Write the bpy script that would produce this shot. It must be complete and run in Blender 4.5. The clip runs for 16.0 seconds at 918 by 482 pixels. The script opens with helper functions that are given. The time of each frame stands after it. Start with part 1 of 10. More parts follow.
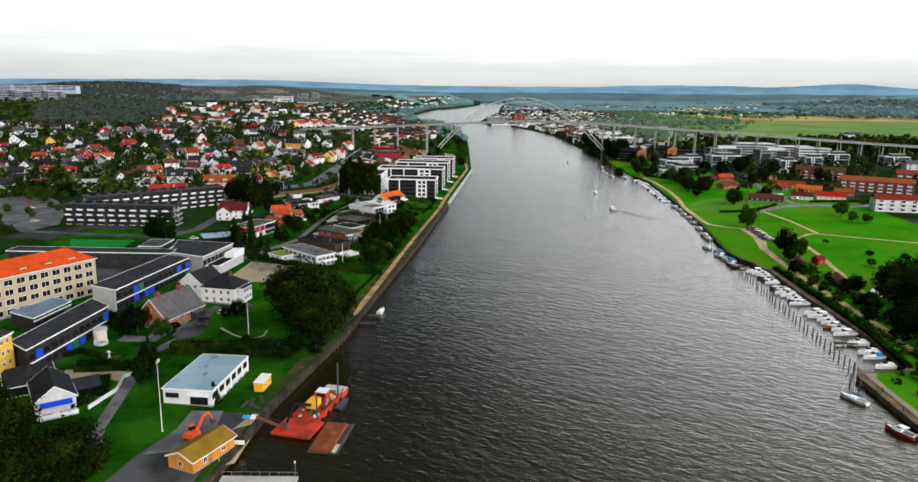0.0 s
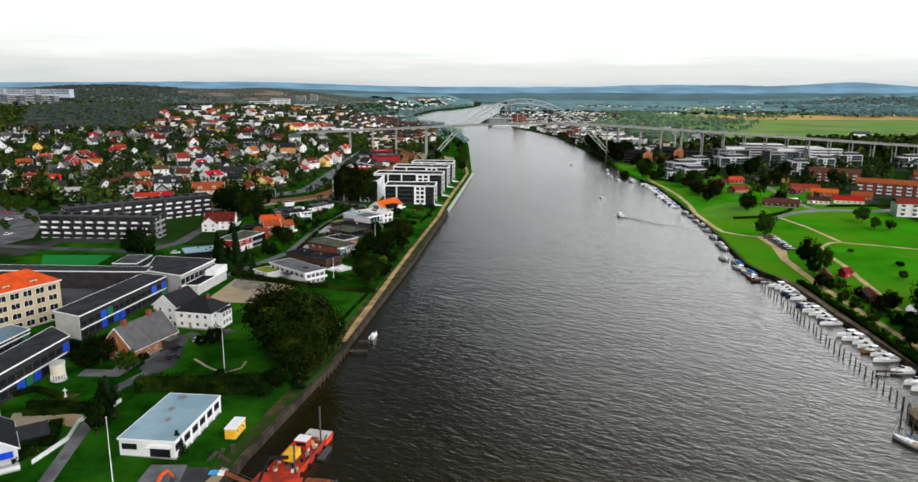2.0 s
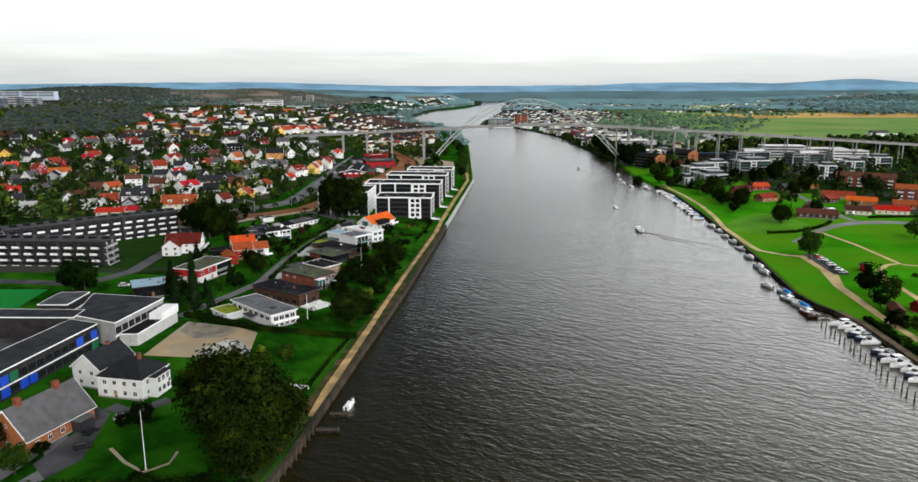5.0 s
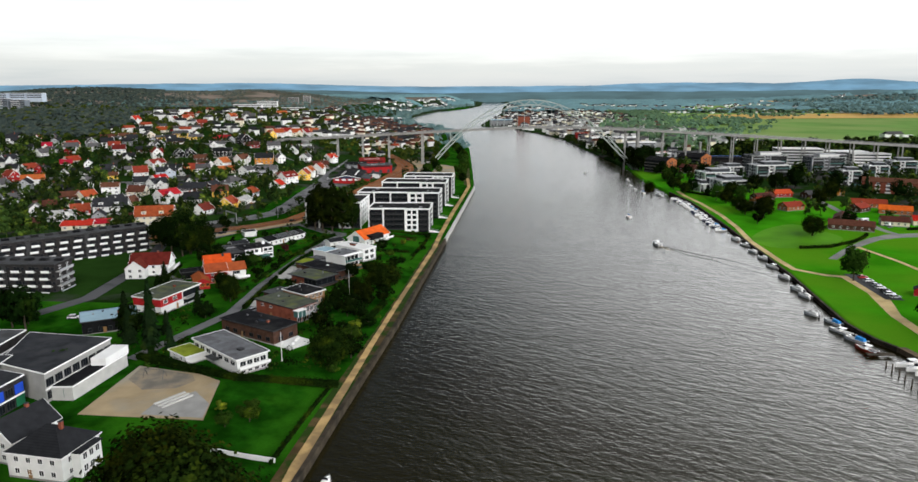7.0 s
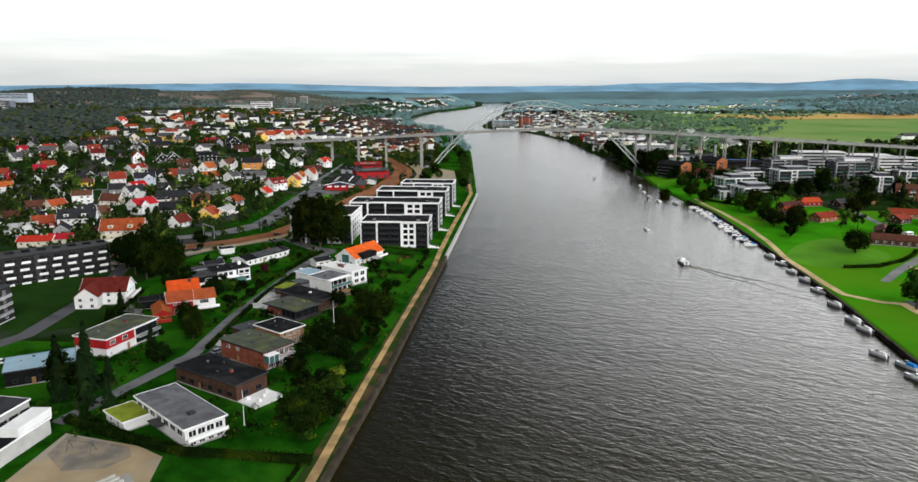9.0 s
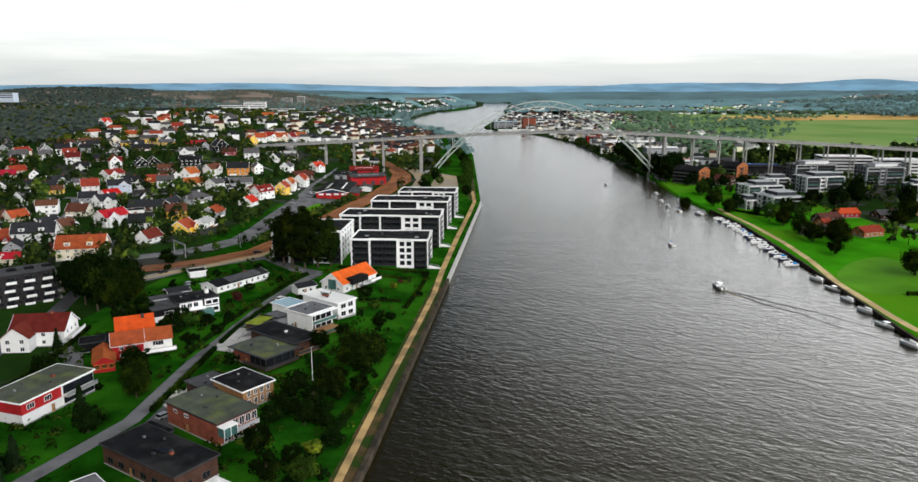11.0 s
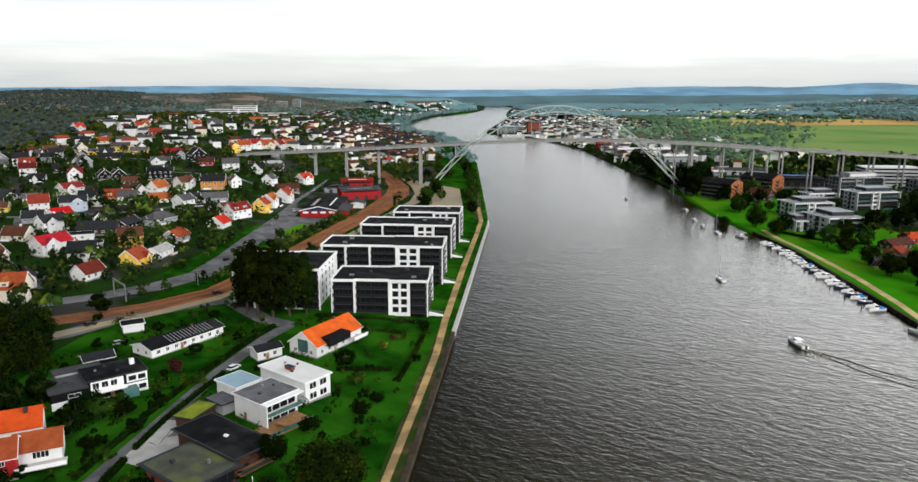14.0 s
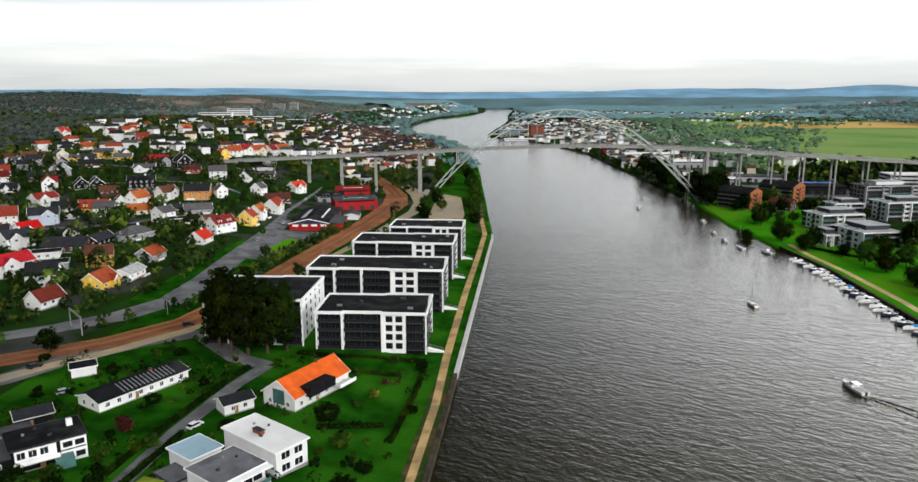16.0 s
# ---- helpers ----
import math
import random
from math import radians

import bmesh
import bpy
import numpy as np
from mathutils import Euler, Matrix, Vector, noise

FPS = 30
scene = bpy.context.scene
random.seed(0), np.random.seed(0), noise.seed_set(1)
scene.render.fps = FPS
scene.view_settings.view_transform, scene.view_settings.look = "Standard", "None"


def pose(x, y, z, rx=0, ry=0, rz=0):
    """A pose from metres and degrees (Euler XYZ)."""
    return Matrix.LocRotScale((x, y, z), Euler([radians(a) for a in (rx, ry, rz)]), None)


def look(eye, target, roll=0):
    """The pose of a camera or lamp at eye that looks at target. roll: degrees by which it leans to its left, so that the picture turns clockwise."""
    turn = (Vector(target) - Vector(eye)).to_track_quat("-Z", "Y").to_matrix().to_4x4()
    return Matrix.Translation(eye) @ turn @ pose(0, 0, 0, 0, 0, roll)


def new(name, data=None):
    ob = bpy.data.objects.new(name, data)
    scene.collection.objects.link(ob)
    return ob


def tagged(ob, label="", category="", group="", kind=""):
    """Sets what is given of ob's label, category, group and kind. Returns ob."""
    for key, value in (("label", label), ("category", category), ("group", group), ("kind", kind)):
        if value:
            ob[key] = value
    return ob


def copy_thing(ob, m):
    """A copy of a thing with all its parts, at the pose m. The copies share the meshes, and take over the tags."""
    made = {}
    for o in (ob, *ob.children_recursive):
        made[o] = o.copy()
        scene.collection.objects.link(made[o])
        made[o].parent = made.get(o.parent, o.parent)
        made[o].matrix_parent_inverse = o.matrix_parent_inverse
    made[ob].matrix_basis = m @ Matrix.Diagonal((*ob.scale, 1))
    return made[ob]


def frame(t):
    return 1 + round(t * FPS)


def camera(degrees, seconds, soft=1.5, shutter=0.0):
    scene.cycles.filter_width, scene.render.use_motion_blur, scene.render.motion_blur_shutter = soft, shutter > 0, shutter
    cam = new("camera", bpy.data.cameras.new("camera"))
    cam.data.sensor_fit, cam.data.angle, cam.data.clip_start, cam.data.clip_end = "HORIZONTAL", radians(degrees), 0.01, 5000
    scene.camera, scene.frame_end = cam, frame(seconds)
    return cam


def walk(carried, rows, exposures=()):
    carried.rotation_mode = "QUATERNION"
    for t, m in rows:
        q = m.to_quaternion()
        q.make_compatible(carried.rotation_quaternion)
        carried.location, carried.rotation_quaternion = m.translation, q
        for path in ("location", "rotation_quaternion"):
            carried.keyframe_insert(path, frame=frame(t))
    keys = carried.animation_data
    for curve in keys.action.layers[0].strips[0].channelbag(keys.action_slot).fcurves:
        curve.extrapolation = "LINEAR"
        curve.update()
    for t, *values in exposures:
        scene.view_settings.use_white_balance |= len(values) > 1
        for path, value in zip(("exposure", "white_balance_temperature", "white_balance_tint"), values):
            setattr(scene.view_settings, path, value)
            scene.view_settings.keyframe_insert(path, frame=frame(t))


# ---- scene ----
cam = camera(66, 16.0)
walk(cam, [
    (0, look((0.59, 4.25, 84.15), (1.39, 101.98, 62.96), 0.84)),
    (0.5, look((0.73, 8.72, 84.29), (1.48, 106.47, 63.21), 0.73)),
    (1, look((0.91, 14.50, 84.44), (1.61, 112.26, 63.40), 0.64)),
    (1.5, look((1.12, 21.29, 84.60), (1.77, 119.04, 63.55), 0.54)),
    (2, look((1.34, 28.82, 84.77), (1.96, 126.57, 63.67), 0.46)),
    (2.5, look((1.57, 36.92, 84.93), (2.15, 134.65, 63.79), 0.38)),
    (3, look((1.79, 45.42, 85.08), (2.34, 143.15, 63.90), 0.31)),
    (3.5, look((1.99, 54.24, 85.22), (2.51, 151.96, 64.01), 0.24)),
    (4, look((2.17, 63.29, 85.35), (2.67, 161.01, 64.11), 0.18)),
    (4.5, look((2.31, 72.55, 85.45), (2.79, 170.26, 64.22), 0.13)),
    (5, look((2.41, 81.97, 85.54), (2.88, 179.69, 64.31), 0.09)),
    (5.5, look((2.47, 91.56, 85.61), (2.92, 189.28, 64.39), 0.05)),
    (6, look((2.49, 101.32, 85.65), (2.93, 199.04, 64.45), 0.02)),
    (6.5, look((2.45, 111.25, 85.67), (2.88, 208.98, 64.49), -0.00)),
    (7, look((2.36, 121.36, 85.67), (2.78, 219.10, 64.51), -0.02)),
    (7.5, look((2.22, 131.68, 85.65), (2.63, 229.41, 64.50), -0.03)),
    (8, look((2.02, 142.19, 85.61), (2.43, 239.93, 64.46), -0.03)),
    (8.5, look((1.78, 152.91, 85.55), (2.18, 250.65, 64.41), -0.03)),
    (9, look((1.48, 163.84, 85.47), (1.89, 261.58, 64.33), -0.03)),
    (9.5, look((1.15, 174.96, 85.39), (1.55, 272.70, 64.24), -0.02)),
    (10, look((0.77, 186.26, 85.29), (1.18, 284.00, 64.14), -0.00)),
    (10.5, look((0.37, 197.71, 85.19), (0.77, 295.45, 64.05), 0.01)),
    (11, look((-0.06, 209.26, 85.10), (0.33, 307.00, 63.97), 0.03)),
    (11.5, look((-0.51, 220.87, 85.01), (-0.12, 318.61, 63.90), 0.05)),
    (12, look((-0.97, 232.46, 84.93), (-0.58, 330.21, 63.87), 0.07)),
    (12.5, look((-1.42, 243.95, 84.88), (-1.03, 341.72, 63.88), 0.09)),
    (13, look((-1.85, 255.25, 84.85), (-1.47, 353.04, 63.94), 0.11)),
    (13.5, look((-2.26, 266.24, 84.86), (-1.89, 364.06, 64.05), 0.12)),
    (14, look((-2.63, 276.79, 84.91), (-2.26, 374.62, 64.22), 0.13)),
    (14.5, look((-2.93, 286.73, 85.01), (-2.58, 384.59, 64.44), 0.14)),
    (15, look((-3.17, 295.87, 85.18), (-2.83, 393.76, 64.71), 0.13)),
    (15.5, look((-3.31, 304.02, 85.43), (-2.98, 401.91, 65.01), 0.12)),
    (16, look((-3.34, 310.91, 85.75), (-3.04, 408.80, 65.32), 0.10)),
])

# ---- world and sun: a bright overcast day ----
world = bpy.data.worlds.new("overcast_sky")
scene.world = world
world.use_nodes = True
wn, wl = world.node_tree.nodes, world.node_tree.links
wn.clear()


def wnode(kind, **props):
    n = wn.new(kind)
    for k, v in props.items():
        n.inputs[k.replace("_", " ")].default_value = v
    return n


w_out = wn.new("ShaderNodeOutputWorld")
w_sky = wn.new("ShaderNodeTexSky")
w_sky.sky_type, w_sky.sun_disc = "NISHITA", False
w_sky.sun_elevation, w_sky.sun_rotation = radians(36), radians(170)
w_bg_sky = wnode("ShaderNodeBackground", Strength=0.03)
wl.new(w_sky.outputs[0], w_bg_sky.inputs[0])
w_co = wn.new("ShaderNodeTexCoord")
w_sep = wn.new("ShaderNodeSeparateXYZ")
wl.new(w_co.outputs["Generated"], w_sep.inputs[0])
w_map = wn.new("ShaderNodeMapping")
w_map.inputs["Scale"].default_value = (3.0, 3.0, 34.0)
wl.new(w_co.outputs["Generated"], w_map.inputs[0])
w_noise = wnode("ShaderNodeTexNoise", Scale=1.6, Detail=5.0, Roughness=0.55)
wl.new(w_map.outputs[0], w_noise.inputs["Vector"])
w_ramp = wn.new("ShaderNodeValToRGB")
w_ramp.color_ramp.elements[0].position, w_ramp.color_ramp.elements[0].color = 0.0, (0.56, 0.61, 0.65, 1)
w_ramp.color_ramp.elements[1].position, w_ramp.color_ramp.elements[1].color = 0.11, (1.55, 1.55, 1.55, 1)
for pos, c in ((0.014, (0.66, 0.69, 0.715)), (0.030, (0.70, 0.72, 0.735)), (0.048, (0.86, 0.87, 0.875)), (0.07, (1.0, 1.0, 1.0))):
    e = w_ramp.color_ramp.elements.new(pos)
    e.color = (*c, 1)
for pos, c in ((0.20, (1.40, 1.40, 1.42)), (0.36, (0.80, 0.80, 0.81)), (0.6, (0.25, 0.26, 0.27)), (1.0, (0.20, 0.21, 0.22))):
    e = w_ramp.color_ramp.elements.new(pos)
    e.color = (*c, 1)
w_add = wn.new("ShaderNodeMath")
w_add.operation = "MULTIPLY_ADD"
w_add.inputs[1].default_value, w_add.inputs[2].default_value = 0.075, -0.0375
wl.new(w_noise.outputs["Fac"], w_add.inputs[0])
w_sum = wn.new("ShaderNodeMath")
w_sum.operation = "ADD"
wl.new(w_sep.outputs["Z"], w_sum.inputs[0])
wl.new(w_add.outputs[0], w_sum.inputs[1])
wl.new(w_sum.outputs[0], w_ramp.inputs[0])
w_bg = wnode("ShaderNodeBackground", Strength=0.95)
wl.new(w_ramp.outputs[0], w_bg.inputs[0])
w_mix = wn.new("ShaderNodeAddShader")
w_high = wn.new("ShaderNodeMapRange")
for k, v in ((1, 0.09), (2, 0.22), (3, 0.08), (4, 5.6)):
    w_high.inputs[k].default_value = v
wl.new(w_sep.outputs["Z"], w_high.inputs[0])
w_tilt = wn.new("ShaderNodeMath")
w_tilt.operation = "MULTIPLY"
w_shift = wn.new("ShaderNodeMath")
w_shift.operation = "SUBTRACT"
w_shift.inputs[1].default_value = 0.13
wl.new(w_sep.outputs["X"], w_shift.inputs[0])
wl.new(w_shift.outputs[0], w_tilt.inputs[0])
wl.new(w_high.outputs[0], w_tilt.inputs[1])
w_east = wn.new("ShaderNodeMath")
w_east.operation = "ADD"
w_east.inputs[1].default_value = 0.95
wl.new(w_tilt.outputs[0], w_east.inputs[0])
w_least = wn.new("ShaderNodeMath")
w_least.operation = "MAXIMUM"
w_least.inputs[1].default_value = 0.06
wl.new(w_east.outputs[0], w_least.inputs[0])
w_most = wn.new("ShaderNodeMath")
w_most.operation = "MINIMUM"
w_most.inputs[1].default_value = 3.8
wl.new(w_least.outputs[0], w_most.inputs[0])
w_east = w_most
wl.new(w_east.outputs[0], w_bg.inputs[1])
wl.new(w_bg_sky.outputs[0], w_mix.inputs[0])
wl.new(w_bg.outputs[0], w_mix.inputs[1])
wl.new(w_mix.outputs[0], w_out.inputs[0])

sun_data = bpy.data.lights.new("sun", "SUN")
sun_data.energy, sun_data.angle, sun_data.color = 1.75, radians(26), (1.0, 0.97, 0.92)
sun = new("sun", sun_data)
sun.matrix_world = look((120, -660, 500), (0, 0, 0))


# ---- materials ----
def material(name, colour, rough=0.8, spread=0.25, scale=0.4, fine=6.0, bump=0.0, metal=0.0, second=None, second_scale=0.05, random_tint=0.0, second_at=(0.45, 0.6), stretch=None):
    """Base colour varied by a coarse and a fine noise; second: another colour in patches."""
    m = bpy.data.materials.new(name)
    m.use_nodes = True
    nt = m.node_tree
    b = nt.nodes["Principled BSDF"]
    b.inputs["Roughness"].default_value, b.inputs["Metallic"].default_value = rough, metal
    b.inputs["Specular IOR Level"].default_value = 0.4 if rough < 0.6 else 0.04
    co = nt.nodes.new("ShaderNodeTexCoord")
    vec = co.outputs["Object"]
    if stretch:
        mp = nt.nodes.new("ShaderNodeMapping")
        mp.inputs["Scale"].default_value = stretch
        nt.links.new(vec, mp.inputs[0])
        vec = mp.outputs[0]

    def tex(s, detail=3.0):
        n = nt.nodes.new("ShaderNodeTexNoise")
        n.inputs["Scale"].default_value, n.inputs["Detail"].default_value = s, detail
        nt.links.new(vec, n.inputs["Vector"])
        return n.outputs["Fac"]

    def mixed(fac, a, c2):
        n = nt.nodes.new("ShaderNodeMix")
        n.data_type = "RGBA"
        for sock, v in ((n.inputs["Factor"], fac), (n.inputs[6], a), (n.inputs[7], c2)):
            if hasattr(v, "links"):
                nt.links.new(v, sock)
            else:
                sock.default_value = v
        return n.outputs[2]

    def ranged(v, lo, hi, a=0.0, c=1.0):
        n = nt.nodes.new("ShaderNodeMapRange")
        for k, val in ((1, lo), (2, hi), (3, a), (4, c)):
            n.inputs[k].default_value = val
        nt.links.new(v, n.inputs[0])
        return n.outputs[0]

    dark = tuple(c * (1 - spread) for c in colour) + (1,)
    light = tuple(min(1.0, c * (1 + spread)) for c in colour) + (1,)
    col = mixed(ranged(tex(scale), 0.3, 0.7), dark, light)
    if second:
        col = mixed(ranged(tex(second_scale, 4.0), *second_at), col, (*second, 1))
    fine_fac = tex(fine)
    col = mixed(ranged(fine_fac, 0.3, 0.7, 0.0, 0.5 * spread), col, tuple(c * 0.4 for c in colour) + (1,))
    if random_tint:
        info = nt.nodes.new("ShaderNodeObjectInfo")
        hsv = nt.nodes.new("ShaderNodeHueSaturation")
        nt.links.new(ranged(info.outputs["Random"], 0, 1, 1 - random_tint, 1 + random_tint), hsv.inputs["Value"])
        nt.links.new(ranged(info.outputs["Random"], 0, 1, 0.5 - random_tint * 0.06, 0.5 + random_tint * 0.06), hsv.inputs["Hue"])
        nt.links.new(col, hsv.inputs["Color"])
        col = hsv.outputs[0]
    nt.links.new(col, b.inputs["Base Color"])
    if bump:
        bp = nt.nodes.new("ShaderNodeBump")
        bp.inputs["Strength"].default_value, bp.inputs["Distance"].default_value = 0.8, bump
        nt.links.new(fine_fac, bp.inputs["Height"])
        nt.links.new(bp.outputs[0], b.inputs["Normal"])
    return m


def tiled(name, colour, pitch=0.35, spread=0.2, rough=0.75):
    """Roof tiles: courses as a fine relief, weathering in patches."""
    m = material(name, colour, rough, spread, 0.5, 5.0, 0.0, random_tint=0.25)
    nt = m.node_tree
    co = nt.nodes.new("ShaderNodeTexCoord")
    wave = nt.nodes.new("ShaderNodeTexWave")
    wave.bands_direction = "Z"
    wave.inputs["Scale"].default_value = 0.31 / pitch
    wave.inputs["Distortion"].default_value = 0.4
    nt.links.new(co.outputs["Object"], wave.inputs["Vector"])
    bp = nt.nodes.new("ShaderNodeBump")
    bp.inputs["Strength"].default_value, bp.inputs["Distance"].default_value = 0.5, 0.05
    nt.links.new(wave.outputs["Fac"], bp.inputs["Height"])
    nt.links.new(bp.outputs[0], nt.nodes["Principled BSDF"].inputs["Normal"])
    return m


WHITE = material("white_boards", (0.74, 0.74, 0.72), 0.6, 0.06, 0.6, 3.0, random_tint=0.12)
RENDERED = material("white_render", (0.74, 0.74, 0.73), 0.8, 0.06, 0.3, 4.0)
GREYWALL = material("grey_boards", (0.30, 0.31, 0.32), 0.7, 0.12, 0.6, 3.0, random_tint=0.3)
BLACKWALL = material("black_boards", (0.011, 0.011, 0.012), 0.7, 0.3, 0.6, 3.0)
DARKBRICK = material("dark_brick", (0.034, 0.031, 0.031), 0.85, 0.3, 0.5, 7.0, 0.01)
REDBRICK = material("red_brick", (0.22, 0.068, 0.042), 0.85, 0.25, 0.5, 7.0, 0.01)
ORANGEBRICK = material("orange_brick", (0.36, 0.13, 0.052), 0.85, 0.2, 0.5, 7.0, 0.01)
BROWNWOOD = material("brown_stained_wood", (0.075, 0.04, 0.028), 0.75, 0.3, 0.6, 5.0)
REDWOOD = material("red_boards", (0.36, 0.02, 0.022), 0.65, 0.15, 0.5, 4.0)
YELLOWWALL = material("yellow_boards", (0.80, 0.50, 0.07), 0.65, 0.1, 0.5, 4.0, random_tint=0.1)
OCHRE = material("ochre_boards", (0.62, 0.25, 0.04), 0.65, 0.12, 0.5, 4.0)
BEIGE = material("beige_render", (0.46, 0.37, 0.24), 0.8, 0.08, 0.3, 4.0)
PALEBLUE = material("pale_blue_boards", (0.46, 0.52, 0.60), 0.65, 0.08, 0.4, 4.0)
CREAM = material("cream_boards", (0.70, 0.64, 0.50), 0.7, 0.08, 0.4, 4.0, random_tint=0.1)
CONCRETE = material("concrete", (0.31, 0.305, 0.29), 0.85, 0.15, 0.25, 3.0, 0.01)
LIGHTCONCRETE = material("light_concrete", (0.46, 0.455, 0.43), 0.85, 0.15, 0.25, 3.0, 0.01)
OLDSTONE = material("quay_stone", (0.062, 0.050, 0.036), 0.9, 0.4, 0.3, 2.0, 0.05, second=(0.032, 0.028, 0.022), second_scale=0.2)
TILE_ORANGE = tiled("orange_roof_tiles", (0.50, 0.055, 0.013))
TILE_RED = tiled("red_roof_tiles", (0.21, 0.028, 0.020))
TILE_BRIGHTRED = tiled("bright_red_roof_tiles", (0.40, 0.024, 0.018))
TILE_TERRA = tiled("terracotta_roof_tiles", (0.31, 0.056, 0.022))
TILE_BROWN = tiled("brown_roof_tiles", (0.095, 0.036, 0.024))
TILE_MAROON = tiled("dark_red_roof_tiles", (0.10, 0.014, 0.012))
TILE_RUST = tiled("rust_roof_tiles", (0.30, 0.068, 0.024))
TILE_DARK = tiled("dark_grey_roof_tiles", (0.024, 0.025, 0.028))
TILE_PALE = tiled("pale_grey_roof_tiles", (0.36, 0.36, 0.35))
TILE_GREY = tiled("grey_roof_tiles", (0.085, 0.082, 0.084))
FELT = material("roofing_felt", (0.011, 0.0115, 0.013), 0.95, 0.3, 0.25, 3.0, 0.01, second=(0.028, 0.028, 0.028), second_scale=0.12)
FELT_GREY = material("grey_roofing_felt", (0.075, 0.078, 0.082), 0.95, 0.22, 0.25, 3.0, 0.01, second=(0.055, 0.055, 0.055), second_scale=0.15)
FELT_BLUE = material("blue_grey_roofing_felt", (0.30, 0.43, 0.50), 0.85, 0.1, 0.25, 3.0, second=(0.24, 0.36, 0.43), second_scale=0.12)
SCHOOLFELT = material("dark_grey_roofing_felt", (0.030, 0.032, 0.036), 0.95, 0.25, 0.25, 3.0, 0.01, second=(0.048, 0.05, 0.054), second_scale=0.12)
PALEFELT = material("pale_grey_roofing_felt", (0.15, 0.155, 0.165), 0.95, 0.22, 0.25, 3.0, 0.01, second=(0.10, 0.10, 0.105), second_scale=0.2)
MOSSY = material("mossy_roofing_felt", (0.080, 0.090, 0.068), 0.95, 0.3, 0.25, 3.0, 0.02, second=(0.115, 0.135, 0.040), second_scale=0.14, second_at=(0.48, 0.66))
FELT_SLATE = material("slate_blue_roofing_felt", (0.15, 0.22, 0.27), 0.85, 0.1, 0.25, 3.0, second=(0.12, 0.17, 0.21), second_scale=0.12)
SEDUM = material("sedum_roof", (0.22, 0.27, 0.03), 0.95, 0.3, 0.3, 4.0, 0.04)
WHITEROOF = material("white_membrane", (0.74, 0.74, 0.72), 0.7, 0.06, 0.2, 2.0)
MUSTARD = material("mustard_sheet_roof", (0.24, 0.14, 0.018), 0.6, 0.2, 0.3, 4.0)
BLUEPANEL = material("blue_panel", (0.01, 0.07, 0.55), 0.4, 0.1, 0.3, 3.0)
GREENPANEL = material("green_panel", (0.01, 0.14, 0.06), 0.4, 0.15, 0.3, 3.0)
TRIM = material("white_trim", (0.86, 0.86, 0.85), 0.55, 0.04, 0.5, 3.0)
DARKTRIM = material("dark_trim", (0.03, 0.03, 0.032), 0.5, 0.2, 0.5, 3.0)
STEEL = material("pale_green_painted_steel", (0.40, 0.45, 0.42), 0.5, 0.12, 0.1, 2.0)
DARKSTEEL = material("dark_steel", (0.08, 0.085, 0.09), 0.5, 0.2, 0.4, 3.0, metal=0.3)
GALVANISED = material("galvanised_steel", (0.35, 0.36, 0.37), 0.4, 0.15, 0.4, 3.0, metal=0.6)
ASPHALT = material("asphalt", (0.050, 0.051, 0.054), 0.92, 0.2, 0.12, 2.0, 0.01, second=(0.095, 0.096, 0.10), second_scale=0.06)
RIVERPATH = material("tan_river_path", (0.468, 0.318, 0.138), 0.95, 0.2, 0.2, 3.0, 0.02, second=(0.26, 0.18, 0.09), second_scale=0.15)
DECKROAD = material("deck_asphalt", (0.16, 0.16, 0.165), 0.92, 0.2, 0.1, 2.0, second=(0.095, 0.095, 0.10), second_scale=0.12)
GRAVEL = material("gravel_path", (0.60, 0.46, 0.23), 0.95, 0.15, 0.2, 3.0, 0.02, second=(0.46, 0.34, 0.16), second_scale=0.15)
SAND = material("sand_yard", (0.36, 0.28, 0.17), 0.95, 0.15, 0.15, 2.0, 0.02, second=(0.30, 0.27, 0.21), second_scale=0.05)
DIRT = material("dry_bank_earth", (0.085, 0.058, 0.026), 0.95, 0.35, 0.2, 2.0, 0.05, second=(0.022, 0.05, 0.008), second_scale=0.15, second_at=(0.40, 0.52))
BALLAST = material("rusty_ballast", (0.24, 0.095, 0.040), 0.95, 0.3, 0.15, 3.0, 0.04, second=(0.33, 0.135, 0.055), second_scale=0.06)
RAILSTEEL = material("rail_steel", (0.16, 0.10, 0.07), 0.5, 0.2, 0.5, 3.0, metal=0.5)
GRASS = material("lawn_grass", (0.0085, 0.056, 0.003), 0.95, 0.55, 0.16, 1.5, 0.05, second=(0.024, 0.115, 0.006), second_scale=0.045, second_at=(0.46, 0.60))
PARKGRASS = material("park_grass", (0.042, 0.25, 0.006), 0.95, 0.25, 0.05, 1.2, 0.05, second=(0.085, 0.25, 0.010), second_scale=0.015)
TOWNGROUND = material("garden_ground", (0.014, 0.038, 0.007), 0.95, 0.4, 0.05, 0.6, 0.08, second=(0.055, 0.054, 0.05), second_scale=0.022, second_at=(0.52, 0.6))
SCRUB = material("rocky_scrub", (0.085, 0.085, 0.062), 0.95, 0.35, 0.02, 0.3, 0.3, second=(0.25, 0.20, 0.165), second_scale=0.011, second_at=(0.42, 0.58))
MEADOW = material("meadow", (0.155, 0.28, 0.075), 0.95, 0.15, 0.01, 0.1, second=(0.22, 0.31, 0.10), second_scale=0.004)
